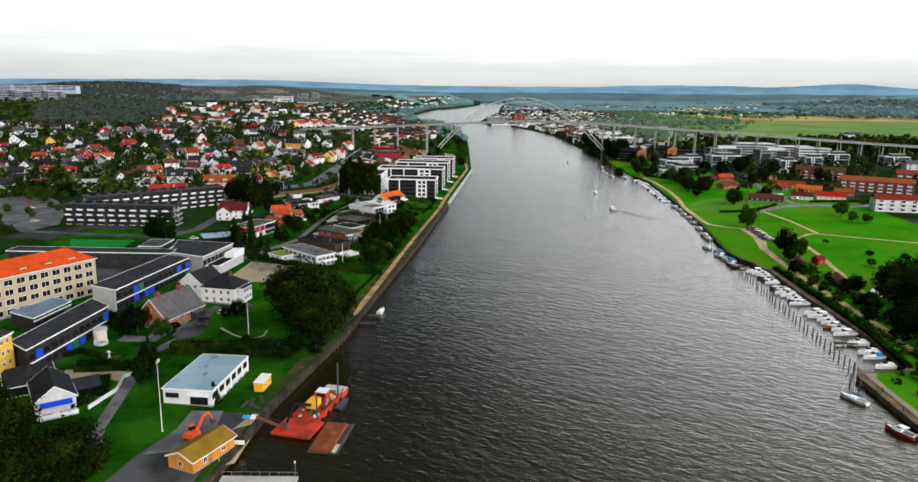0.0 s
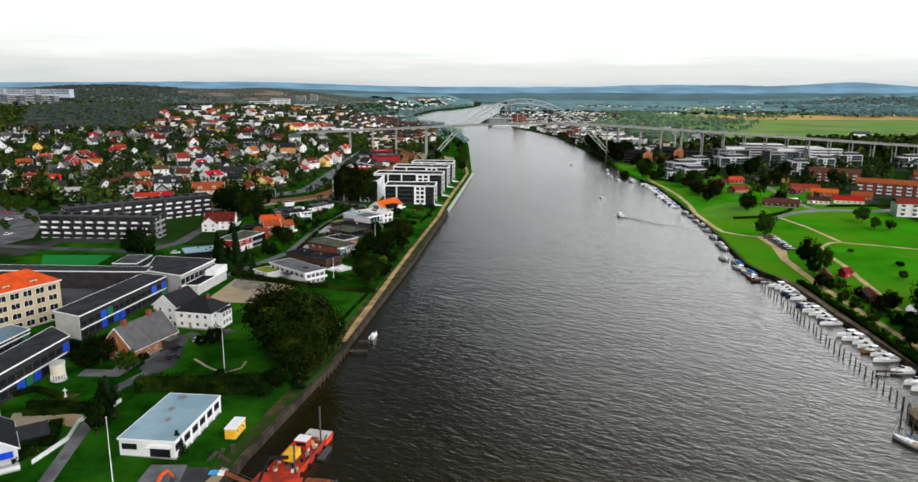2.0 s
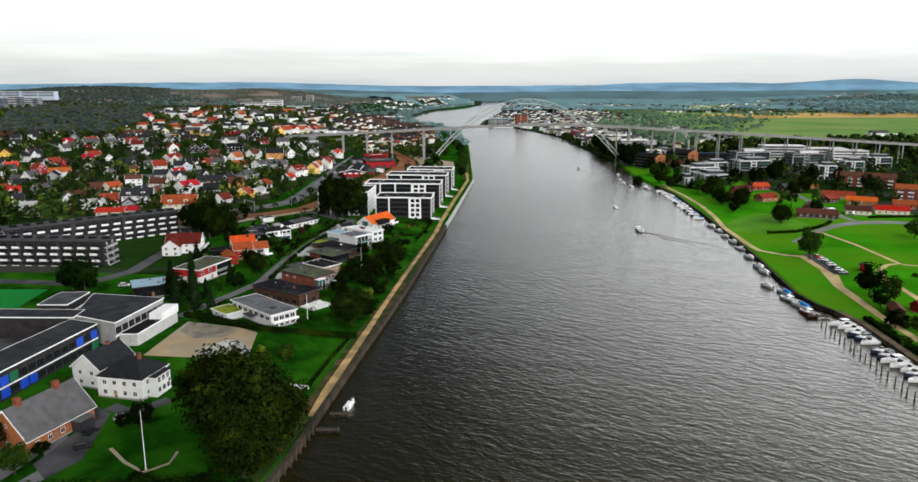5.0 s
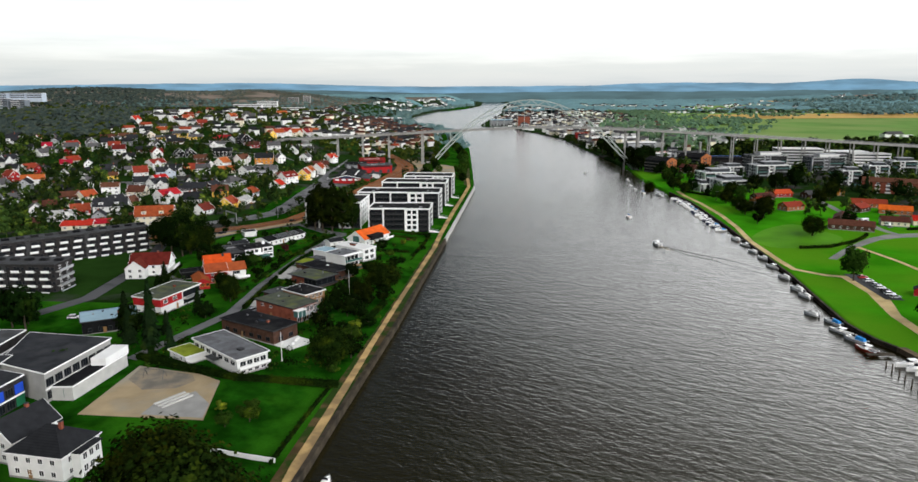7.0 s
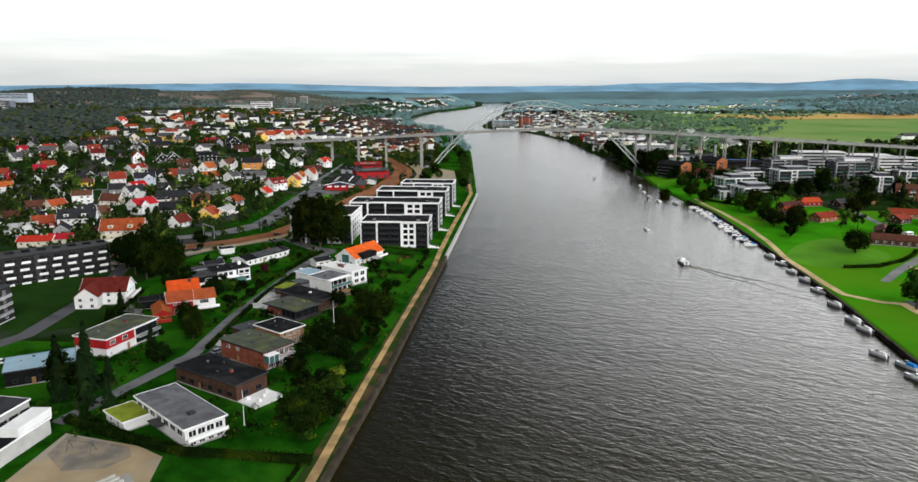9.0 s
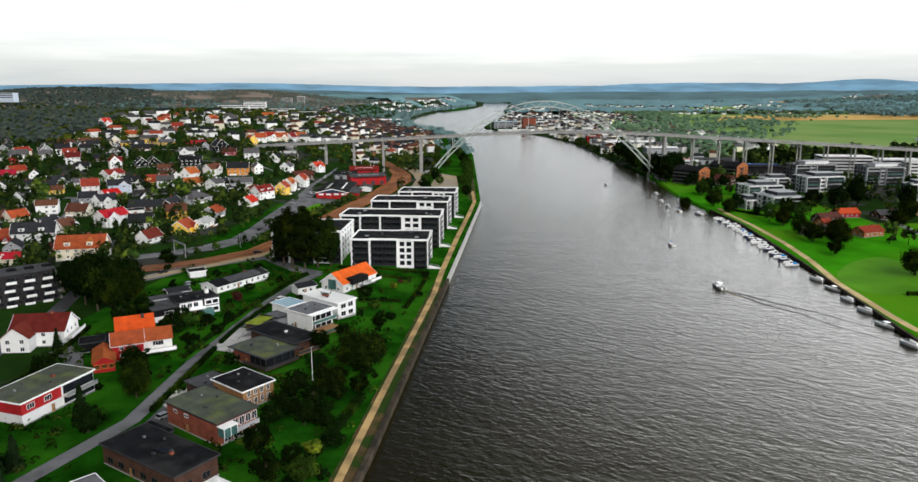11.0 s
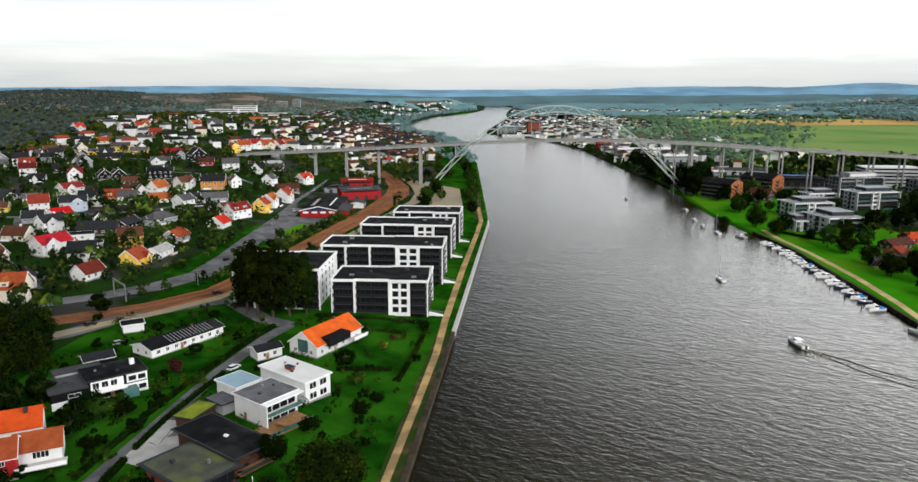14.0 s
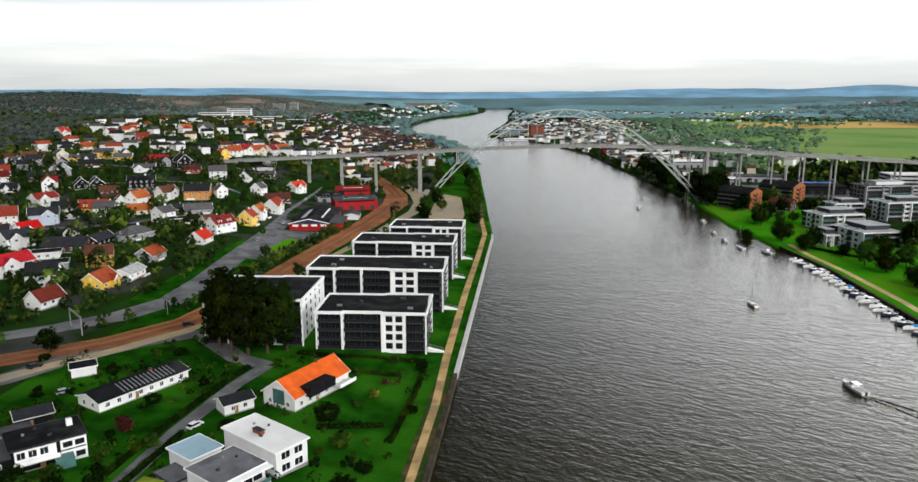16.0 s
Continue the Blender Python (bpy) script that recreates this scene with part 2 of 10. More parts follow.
for m in (GRASS, PARKGRASS, TOWNGROUND, SCRUB, MEADOW):
    m.node_tree.nodes["Principled BSDF"].inputs["Specular IOR Level"].default_value = 0.0
STUBBLE = material("ripe_corn", (0.52, 0.33, 0.09), 0.95, 0.12, 0.01, 0.1)
RED_PAINT = material("red_orange_paint", (0.66, 0.045, 0.015), 0.55, 0.2, 0.6, 3.0, second=(0.28, 0.03, 0.015), second_scale=0.3)
ORANGE_PAINT = material("orange_paint", (0.80, 0.10, 0.02), 0.45, 0.12, 0.6, 3.0)
RUST = material("rusty_plate", (0.26, 0.075, 0.035), 0.85, 0.35, 0.6, 4.0, 0.01)
YELLOW_PAINT = material("yellow_paint", (0.85, 0.45, 0.02), 0.5, 0.1, 0.6, 3.0)
GELCOAT = material("white_gelcoat", (0.94, 0.94, 0.93), 0.25, 0.04, 0.6, 3.0)
BOATBLUE = material("blue_canvas", (0.03, 0.22, 0.55), 0.8, 0.15, 0.8, 4.0)
BOATNAVY = material("navy_gelcoat", (0.02, 0.03, 0.07), 0.3, 0.1, 0.8, 4.0)
BOATRED = material("red_gelcoat", (0.5, 0.05, 0.03), 0.3, 0.1, 0.8, 4.0)
TEAK = material("varnished_wood", (0.28, 0.15, 0.06), 0.5, 0.2, 1.2, 6.0)
OLDWOOD = material("weathered_wood", (0.075, 0.062, 0.048), 0.9, 0.3, 0.8, 5.0, 0.01)
CANVAS = material("beige_canvas", (0.55, 0.50, 0.40), 0.85, 0.1, 0.8, 4.0)
RUBBER = material("black_rubber", (0.015, 0.015, 0.016), 0.8, 0.2, 1.0, 4.0)
TARPBLUE = material("blue_tarpaulin", (0.05, 0.35, 0.75), 0.5, 0.2, 1.0, 4.0)
AWNING = material("blue_awning", (0.01, 0.06, 0.55), 0.8, 0.1, 1.0, 4.0)
BARK = material("bark", (0.07, 0.055, 0.04), 0.95, 0.3, 1.5, 6.0, 0.02)


def foliage(name, colour, spread=0.35, sunny=1.0, tint=0.3):
    # Sunlit leaves are painted in as brighter patches; sunny sets how strongly.
    sunlit = (colour[0] * (1 + 3.2 * sunny), colour[1] * (1 + 2.0 * sunny), colour[2] * (1 + 0.5 * sunny))
    m = material(name, colour, 0.95, spread, 0.35, 2.5, random_tint=tint, second=sunlit, second_scale=0.16, second_at=(0.50, 0.68))
    m.node_tree.nodes["Principled BSDF"].inputs["Specular IOR Level"].default_value = 0.0
    return m


# LEAF and LEAF_DARK are below real leaf colours: crown shade is put into them.
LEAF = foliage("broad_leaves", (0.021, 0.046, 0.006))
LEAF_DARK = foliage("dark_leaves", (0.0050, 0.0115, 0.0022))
LEAF_OLIVE = foliage("olive_leaves", (0.0085, 0.0165, 0.0028), 0.45)
LEAF_YELLOW = foliage("yellow_green_leaves", (0.08, 0.12, 0.012))
NEEDLE = foliage("needles", (0.008, 0.018, 0.006))
LEAF_RED = foliage("copper_leaves", (0.05, 0.018, 0.014))
HEDGE = foliage("hedge_leaves", (0.007, 0.019, 0.003))
# These three are lightened so that the colour holds the haze over hills and plain.
WOODS = foliage("hazed_woodland_leaves", (0.075, 0.135, 0.078), 0.25, 0.3, 0.2)
HILLFOREST = foliage("hazed_forest_leaves", (0.047, 0.066, 0.060), 0.3, 0.3, 0.25)
SCRUBLEAF = foliage("hazed_scrub_leaves", (0.078, 0.092, 0.080), 0.25, 0.3, 0.2)
TOWNLEAF_DARK = foliage("garden_tree_leaves", (0.014, 0.028, 0.008))
TOWNLEAF = foliage("light_garden_tree_leaves", (0.030, 0.052, 0.011))
# Distant haze is put into the next two leaf colours, paler and bluer.
HAZEWOODS = foliage("hazed_valley_leaves", (0.090, 0.155, 0.155), 0.2, 0.2, 0.15)
HAZEPINES = foliage("hazed_pine_leaves", (0.15, 0.27, 0.30), 0.2, 0.12, 0.12)


def glass_material(name, colour, rough=0.08):
    m = material(name, colour, rough, 0.3, 0.3, 1.0)
    m.node_tree.nodes["Principled BSDF"].inputs["Specular IOR Level"].default_value = 0.15
    return m


GLASS = glass_material("window_glass", (0.012, 0.014, 0.017))
SMOKED = material("smoked_glass", (0.008, 0.009, 0.010), 0.45, 0.3, 0.3, 1.0)
GLASS_GREEN = glass_material("green_glass", (0.06, 0.14, 0.13))


def water_material():
    m = bpy.data.materials.new("river_water")
    m.use_nodes = True
    nt = m.node_tree
    b = nt.nodes["Principled BSDF"]
    b.inputs["Base Color"].default_value = (0.012, 0.010, 0.002, 1)
    b.inputs["Roughness"].default_value, b.inputs["IOR"].default_value = 0.16, 1.33
    b.inputs["Specular Tint"].default_value = (1.0, 0.97, 0.74, 1)
    co = nt.nodes.new("ShaderNodeTexCoord")
    height = None
    for angle, long, s, amount in ((-33, 1.7, 0.33, 0.95), (-16, 1.4, 0.7, 0.55), (-48, 1.5, 1.5, 0.11), (-10, 3.0, 0.05, 0.7)):
        mp = nt.nodes.new("ShaderNodeMapping")
        mp.vector_type = "TEXTURE"
        mp.inputs["Rotation"].default_value = (0, 0, radians(angle))
        mp.inputs["Scale"].default_value = (long, 0.8, 1)
        nt.links.new(co.outputs["Object"], mp.inputs[0])
        n = nt.nodes.new("ShaderNodeTexNoise")
        n.inputs["Scale"].default_value, n.inputs["Detail"].default_value = s, 2.0
        n.inputs["Distortion"].default_value = 0.6
        nt.links.new(mp.outputs[0], n.inputs["Vector"])
        ml = nt.nodes.new("ShaderNodeMath")
        ml.operation = "MULTIPLY_ADD"
        ml.inputs[1].default_value = amount
        nt.links.new(n.outputs["Fac"], ml.inputs[0])
        if height is None:
            ml.inputs[2].default_value = 0
        else:
            nt.links.new(height, ml.inputs[2])
        height = ml.outputs[0]
    bp = nt.nodes.new("ShaderNodeBump")
    bp.inputs["Strength"].default_value, bp.inputs["Distance"].default_value = 1.0, 0.25
    nt.links.new(height, bp.inputs["Height"])
    nt.links.new(bp.outputs[0], b.inputs["Normal"])
    return m


WATER = water_material()


# ---- building blocks ----
class Geo:
    """Collects faces for one mesh."""

    def __init__(self):
        self.v, self.f = [], []

    def face(self, *pts):
        n = len(self.v)
        self.v += [tuple(p) for p in pts]
        self.f.append(tuple(range(n, n + len(pts))))
        return self

    def solid(self, low, high):
        """A prism between two rings of as many points, counter-clockwise from above."""
        n, k = len(self.v), len(low)
        self.v += [tuple(p) for p in low] + [tuple(p) for p in high]
        self.f.append(tuple(range(n + k - 1, n - 1, -1)))
        self.f.append(tuple(range(n + k, n + 2 * k)))
        self.f += [(n + i, n + (i + 1) % k, n + k + (i + 1) % k, n + k + i) for i in range(k)]
        return self

    def box(self, x0, y0, z0, x1, y1, z1):
        ring = ((x0, y0), (x1, y0), (x1, y1), (x0, y1))
        return self.solid([(a, b, z0) for a, b in ring], [(a, b, z1) for a, b in ring])

    def slab(self, ring, z0, z1):
        return self.solid([(a, b, z0) for a, b in ring], [(a, b, z1) for a, b in ring])

    def turned(self, cx, cy, z0, sx, sy, h, deg=0):
        c, s = math.cos(radians(deg)), math.sin(radians(deg))
        ring = [(cx + a * c - b * s, cy + a * s + b * c) for a, b in ((-sx / 2, -sy / 2), (sx / 2, -sy / 2), (sx / 2, sy / 2), (-sx / 2, sy / 2))]
        return self.slab(ring, z0, z0 + h)

    def rod(self, p, q, r, r2=None, n=6):
        p, q = Vector(p), Vector(q)
        r2 = r if r2 is None else r2
        d = (q - p).normalized()
        a = d.orthogonal().normalized()
        b = d.cross(a)
        ring = [(math.cos(math.tau * i / n), math.sin(math.tau * i / n)) for i in range(n)]
        return self.solid([p + r * (c * a + s * b) for c, s in ring], [q + r2 * (c * a + s * b) for c, s in ring])

    def beam(self, p, q, w, h):
        p, q = Vector(p), Vector(q)
        d = (q - p).normalized()
        a = d.cross(Vector((0, 0, 1)))
        a = a.normalized() if a.length > 1e-4 else Vector((1, 0, 0))
        b = a.cross(d)
        ring = ((-w / 2, -h / 2), (w / 2, -h / 2), (w / 2, h / 2), (-w / 2, h / 2))
        return self.solid([p + c * a + s * b for c, s in ring], [q + c * a + s * b for c, s in ring])

    def sweep(self, pts, w, h):
        """A bar of w by h along a line of points, in one piece."""
        pts, n = [Vector(p) for p in pts], len(self.v)
        for i, p in enumerate(pts):
            d = (pts[min(i + 1, len(pts) - 1)] - pts[max(i - 1, 0)]).normalized()
            a = d.cross(Vector((0, 0, 1))).normalized()
            b = a.cross(d)
            self.v += [tuple(p + c * a + s * b) for c, s in ((-w / 2, -h / 2), (w / 2, -h / 2), (w / 2, h / 2), (-w / 2, h / 2))]
        for i in range(len(pts) - 1):
            k = n + 4 * i
            self.f += [(k + j, k + (j + 1) % 4, k + 4 + (j + 1) % 4, k + 4 + j) for j in range(4)]
        k = n + 4 * (len(pts) - 1)
        self.f += [(n + 3, n + 2, n + 1, n), (k, k + 1, k + 2, k + 3)]
        return self

    def mesh(self, name, mat, smooth=False):
        me = bpy.data.meshes.new(name)
        me.from_pydata(self.v, [], self.f)
        me.materials.append(mat)
        if smooth:
            me.polygons.foreach_set("use_smooth", [True] * len(me.polygons))
        me.update()
        return me


def part(name, geo, mat, parent, label="", smooth=False):
    ob = new(name, geo.mesh(name, mat, smooth))
    ob.parent = parent
    if label:
        ob["label"] = label
    return ob


def thing(name, m, label, category, group="", kind=""):
    ob = new(name)
    ob.matrix_basis = m
    return tagged(ob, label, category, group, kind)


def setting(name, geo, mat, label, category, smooth=False, kind="structure"):
    return tagged(new(name, geo.mesh(name, mat, smooth)), label, category, kind=kind)


SHARED = {}


def lattice(w, h, bars, frame, glass=None, t=0.09, bar=0.035):
    """A window's frame with its bars in one piece; with glass the panes are let into it."""
    us = [-w / 2, -w / 2 + t]
    for i in range(bars):
        u = -w / 2 + w * (i + 1) / (bars + 1)
        us += [u - bar, u + bar]
    us += [w / 2 - t, w / 2]
    zs, g, made = [-h / 2, -h / 2 + t, h / 2 - t, h / 2], Geo(), {}
    panes = []

    def at(i, j, y):
        if (i, j, y) not in made:
            made[i, j, y] = len(g.v)
            g.v.append((us[i], y, zs[j]))
        return made[i, j, y]

    last = len(us) - 1
    for i in range(last):
        for j in range(3):
            a, b, c, d = (i, j), (i + 1, j), (i + 1, j + 1), (i, j + 1)
            if not (i % 2 == 1 and j == 1):
                g.f.append(tuple(at(*q, -0.06) for q in (a, b, c, d)))
                continue
            for q, r in ((a, b), (b, c), (c, d), (d, a)):
                g.f.append((at(*q, -0.06), at(*r, -0.06), at(*r, -0.01), at(*q, -0.01)))
            if glass:
                panes.append(len(g.f))
                g.f.append(tuple(at(*q, -0.01) for q in (a, b, c, d)))
    rim = [(i, 0) for i in range(last)] + [(last, j) for j in range(3)] + [(last - i, 3) for i in range(last)] + [(0, 3 - j) for j in range(3)]
    for q, r in zip(rim, rim[1:] + rim[:1]):
        g.f.append((at(*r, -0.06), at(*q, -0.06), at(*q, 0.02), at(*r, 0.02)))
    me = g.mesh("window", frame)
    if glass:
        me.materials.append(glass)
        for k in panes:
            me.polygons[k].material_index = 1
    return me


def window(parent, x, y, z, deg, w, h, frame=None, bars=1, glass=None):
    """A window on a wall: its middle at x, y, z; deg 0 faces -y."""
    frame, glass = frame or TRIM, glass or GLASS
    far = parent.matrix_basis.translation.y > 390
    key = (round(w, 2), round(h, 2), frame.name, bars, glass.name, far)
    if far:
        if key not in SHARED:
            SHARED[key] = lattice(w, h, bars, frame, glass)
        ob = new("window", SHARED[key])
        ob.parent = parent
        ob.matrix_basis = pose(x, y, z, 0, 0, deg)
        return ob
    if key not in SHARED:
        p = Geo().box(-w / 2 + 0.09, -0.03, -h / 2 + 0.09, w / 2 - 0.09, 0.01, h / 2 - 0.09)
        SHARED[key] = (lattice(w, h, bars, frame), p.mesh("pane", glass))
    a, b = SHARED[key]
    ob = new("window", a)
    ob.parent = parent
    ob.matrix_basis = pose(x, y, z, 0, 0, deg)
    pane = new("pane", b)
    pane.parent = ob
    return ob


def facade(parent, x0, y0, x1, y1, z, storeys, every=3.2, w=1.2, h=1.3, step=2.8, frame=None, bars=1, margin=0.8, glass=None, skip=()):
    """Rows of windows along a wall from x0,y0 to x1,y1 (its outside to the right of the way)."""
    run = math.hypot(x1 - x0, y1 - y0)
    deg = math.degrees(math.atan2(y1 - y0, x1 - x0))
    n = max(1, int((run - 2 * margin + 0.4) / every))
    for s in range(storeys):
        for i in range(n):
            if (s, i) in skip:
                continue
            u = (i + 0.5) / n * (run - 2 * margin) + margin
            window(parent, x0 + (x1 - x0) * u / run, y0 + (y1 - y0) * u / run, z + step * s, deg, w, h, frame, bars, glass)


# ---- the lie of the land ----
BANK_LEFT = [(-400, -100), (100, -55), (179, -46.4), (232, -36), (251, -33.8), (294, -28.6), (360, -20.0), (505, -4.4), (725, 18.2), (813, 19), (920, 20), (1112, 21.6), (1336, 13), (1487, -2), (1593, -41), (1695, -81), (1931, -110), (2264, -126), (2511, -98), (2770, -69), (2959, -4), (3178, 54), (3632, 126), (4741, 176), (5600, 200)]
BANK_RIGHT = [(-400, 90), (100, 115), (170, 119.9), (191.7, 121.5), (202, 122.3), (204.5, 124), (206.5, 139.5), (209, 141.5), (230, 144.8), (255, 146.1), (295, 147.7), (325, 150.5), (341, 149), (352, 145.8), (367, 145), (439, 157), (545, 170), (648, 180), (773, 177), (862, 186), (968, 188), (1124, 185), (1351, 185), (1639, 127), (1700, 69), (1778, 59), (2018, 87), (2275, 122), (2621, 163), (2971, 183), (3444, 226), (4123, 300), (4574, 273), (5600, 240)]
HILLS = [(-1010, 2077, 230, 480, 42), (-610, 2356, 250, 420, 38), (-860, 1570, 240, 200, 18), (-1750, 2500, 420, 600, 16), (-370, 1330, 140, 260, 5), (2500, 3500, 1000, 550, 66)]


def along(t, y):
    return float(np.interp(y, [p[0] for p in t], [p[1] for p in t]))


def ease(v, a, b):
    v = min(1.0, max(0.0, (v - a) / (b - a)))
    return v * v * (3 - 2 * v)


def land(x, y):
    """Height of the ground; the water lies at 0."""
    l, r = along(BANK_LEFT, y), along(BANK_RIGHT, y)
    if l < x < r:
        return -3.0
    if x <= l:
        d = l - x
        z = 1.9 + 2.6 * ease(d, 8, 34) * (0.25 + 0.75 * ease(y, 190, 300)) + 2.2 * ease(d, 50, 160) + 6.0 * ease(d, 110, 190) * ease(y, 600, 730)
        z += 11.0 * ease(d, 125, 200) * ease(y, 748, 788) + 6.0 * ease(d, 150, 260) * ease(y, 800, 900) + 14.0 * ease(d, 130, 260) * ease(y, 880, 1180) * (1 - 0.5 * ease(y, 1250, 1600))
    else:
        d = x - r
        z = 1.4 + 2.4 * ease(d, 12, 60) + 2.0 * ease(d, 80, 300)
    for cx, cy, rx, ry, h in HILLS:
        z += h * math.exp(-(((x - cx) / rx) ** 2) - ((y - cy) / ry) ** 2) * ease(d, 60, 300)
    return z


def make_ground():
    ys = [-400 + 50 * i for i in range(10)] + [100 + 8 * i for i in range(126)] + [1120 + 40 * i for i in range(33)] + [2440 + 150 * i for i in range(17)] + [204.6, 206.4, 208.9]
    ys.sort()
    inland = [0, 3, 6, 8, 11, 14, 18, 22, 26, 30, 34, 42, 50, 60, 70, 80, 92, 105, 120, 135, 150, 165, 180, 200, 220, 245, 270, 300, 335, 370, 410, 450, 500, 560, 630, 720, 820, 950, 1100, 1300, 1550, 1850, 2300, 2900, 3700, 4700]
    g, wide = Geo(), 2 * len(inland) + 2
    for y in ys:
        l, r = along(BANK_LEFT, y), along(BANK_RIGHT, y)
        g.v += [(l - d, y, land(l - d, y)) for d in reversed(inland)]
        g.v += [(l + 0.2, y, -3.0), (r - 0.2, y, -3.0)]
        g.v += [(r + d, y, land(r + d, y)) for d in inland]
    for i in range(len(ys) - 1):
        for j in range(wide - 1):
            a = i * wide + j
            g.f.append((a, a + 1, a + wide + 1, a + wide))
    ob = setting("ground", g, GRASS, "green river valley with lawns, gardens and scrub-covered hills", "ground", True)
    me = ob.data
    for m in (PARKGRASS, TOWNGROUND, SCRUB, MEADOW):
        me.materials.append(m)
    for p in me.polygons:
        x, y, z = p.center
        if x > 60:
            p.material_index = 3 if z > 20 else 1 if x < 300 and y < 640 else 1 if x < 260 and y < 900 else 2 if y < 950 or (x < 330 and y > 950) else 4
        elif z > 33 and y > 1420:
            p.material_index = 3
        elif y > 690 and x < -20 or x < -125 and y > 380 or x < -200:
            p.material_index = 2
    return ob


make_ground()
water = Geo().face((-3000, -400, 0), (3000, -400, 0), (3000, 4850, 0), (-3000, 4850, 0))
setting("water", water, WATER, "dark brown rippled river water", "river")


def ribbon(name, pts, widths, mat, label, category, lift=0.06, kind="structure", step=4.0):
    """A strip laid on the ground along a line of points."""
    if not hasattr(widths, "__len__"):
        widths = [widths] * len(pts)
    line = []
    for (a, b, wa, wb) in zip(pts, pts[1:], widths, widths[1:]):
        n = max(1, int(math.dist(a, b) / step))
        line += [(a[0] + (b[0] - a[0]) * i / n, a[1] + (b[1] - a[1]) * i / n, wa + (wb - wa) * i / n) for i in range(n)]
    line.append((*pts[-1], widths[-1]))
    g = Geo()
    for i, (x, y, w) in enumerate(line):
        a, b = line[max(0, i - 2)], line[min(len(line) - 1, i + 2)]
        d = Vector((b[0] - a[0], b[1] - a[1])).normalized()
        for s in (-0.5, -0.17, 0.17, 0.5):
            px, py = x - d.y * w * s, y + d.x * w * s
            g.v.append((px, py, max(land(px, py), 0.4) + lift))
    for i in range(len(line) - 1):
        for j in range(3):
            g.f.append((4 * i + j + 1, 4 * i + j, 4 * i + 4 + j, 4 * i + 5 + j))
    return setting(name, g, mat, label, category, True, kind)


def patch(name, ring, mat, label, category, lift=0.05, kind="structure", cell=4.0):
    """An even area of ground inside a ring of points, following the ground."""
    xs, ys = [p[0] for p in ring], [p[1] for p in ring]
    bm = bmesh.new()
    bm.faces.new([bm.verts.new((a, b, 0)) for a, b in ring])
    for axis, lo, hi in ((0, min(xs), max(xs)), (1, min(ys), max(ys))):
        n = min(60, max(1, int((hi - lo) / cell)))
        for i in range(1, n):
            co, no = [0, 0, 0], [0, 0, 0]
            co[axis], no[axis] = lo + (hi - lo) * i / n, 1
            bmesh.ops.bisect_plane(bm, geom=bm.verts[:] + bm.edges[:] + bm.faces[:], plane_co=co, plane_no=no)
    for v in bm.verts:
        v.co.z = max(0.3, land(v.co.x, v.co.y)) + lift
    bmesh.ops.recalc_face_normals(bm, faces=bm.faces[:])
    if bm.faces and sum(f.normal.z for f in bm.faces) < 0:
        bmesh.ops.reverse_faces(bm, faces=bm.faces[:])
    me = bpy.data.meshes.new(name)
    bm.to_mesh(me)
    bm.free()
    me.materials.append(mat)
    return tagged(new(name, me), label, category, kind=kind)


def quay(name, bank, y0, y1, side, top, width, mat, label):
    """A retaining wall along a bank, from y0 to y1."""
    ys = sorted({y0, y1, *[y for y, _ in bank if y0 < y < y1], *range(int(y0) + 8, int(y1), 8)})
    g = Geo()
    for i, y in enumerate(ys):
        x = along(bank, y)
        for u, z in ((0.35, -2.5), (0.35, top), (-width, top), (-width, -0.5)):
            g.v.append((x + side * u, y, z + 0.05 * math.sin(y * 1.7) * (z > 0)))
    for i in range(len(ys) - 1):
        for j in range(4):
            a, b = 4 * i + j, 4 * i + (j + 1) % 4
            g.f.append((a, b, b + 4, a + 4) if side < 0 else (b, a, a + 4, b + 4))
    g.f += [(0, 1, 2, 3), tuple(len(g.v) - 1 - k for k in range(4))]
    return setting(name, g, mat, label, "quay")


quay("quay_wall_stone", BANK_LEFT, 100, 514, 1, 2.15, 0.9, OLDSTONE, "old dark stone quay wall along the river")
quay("quay_wall_concrete", BANK_LEFT, 514, 732, 1, 2.3, 0.8, LIGHTCONCRETE, "pale concrete quay edge beside a grass strip")
HARBOURSTONE = material("brown_quay_stone", (0.19, 0.14, 0.09), 0.9, 0.3, 0.3, 2.0, 0.04, second=(0.10, 0.08, 0.055), second_scale=0.2)
quay("quay_wall_harbour", BANK_RIGHT, 100, 342, -1, 1.75, 2.2, HARBOURSTONE, "brown stone quay of the boat harbour")
quay("quay_wall_east", BANK_RIGHT, 342, 700, -1, 1.7, 0.7, OLDSTONE, "low stone wall along the park bank")

# paths and roads of the west bank
L_PATH = [(y, along(BANK_LEFT, y)) for y in (252, 268, 312, 353, 404, 458, 492, 528, 604, 680, 733, 790)]
ribbon("river_path", [(x - d, y) for (y, x), d in zip(L_PATH, (1.5, 2.2, 3.0, 4.2, 4.2, 3.6, 3.4, 4.6, 5.3, 5.0, 4.6, 5.5))], (1.8, 2.6, 2.3, 1.9, 1.9, 2.1, 2.3, 2.6, 2.7, 2.7, 2.7, 2.4), RIVERPATH, "tan gravel footpath along the river quay", "path", 0.10)
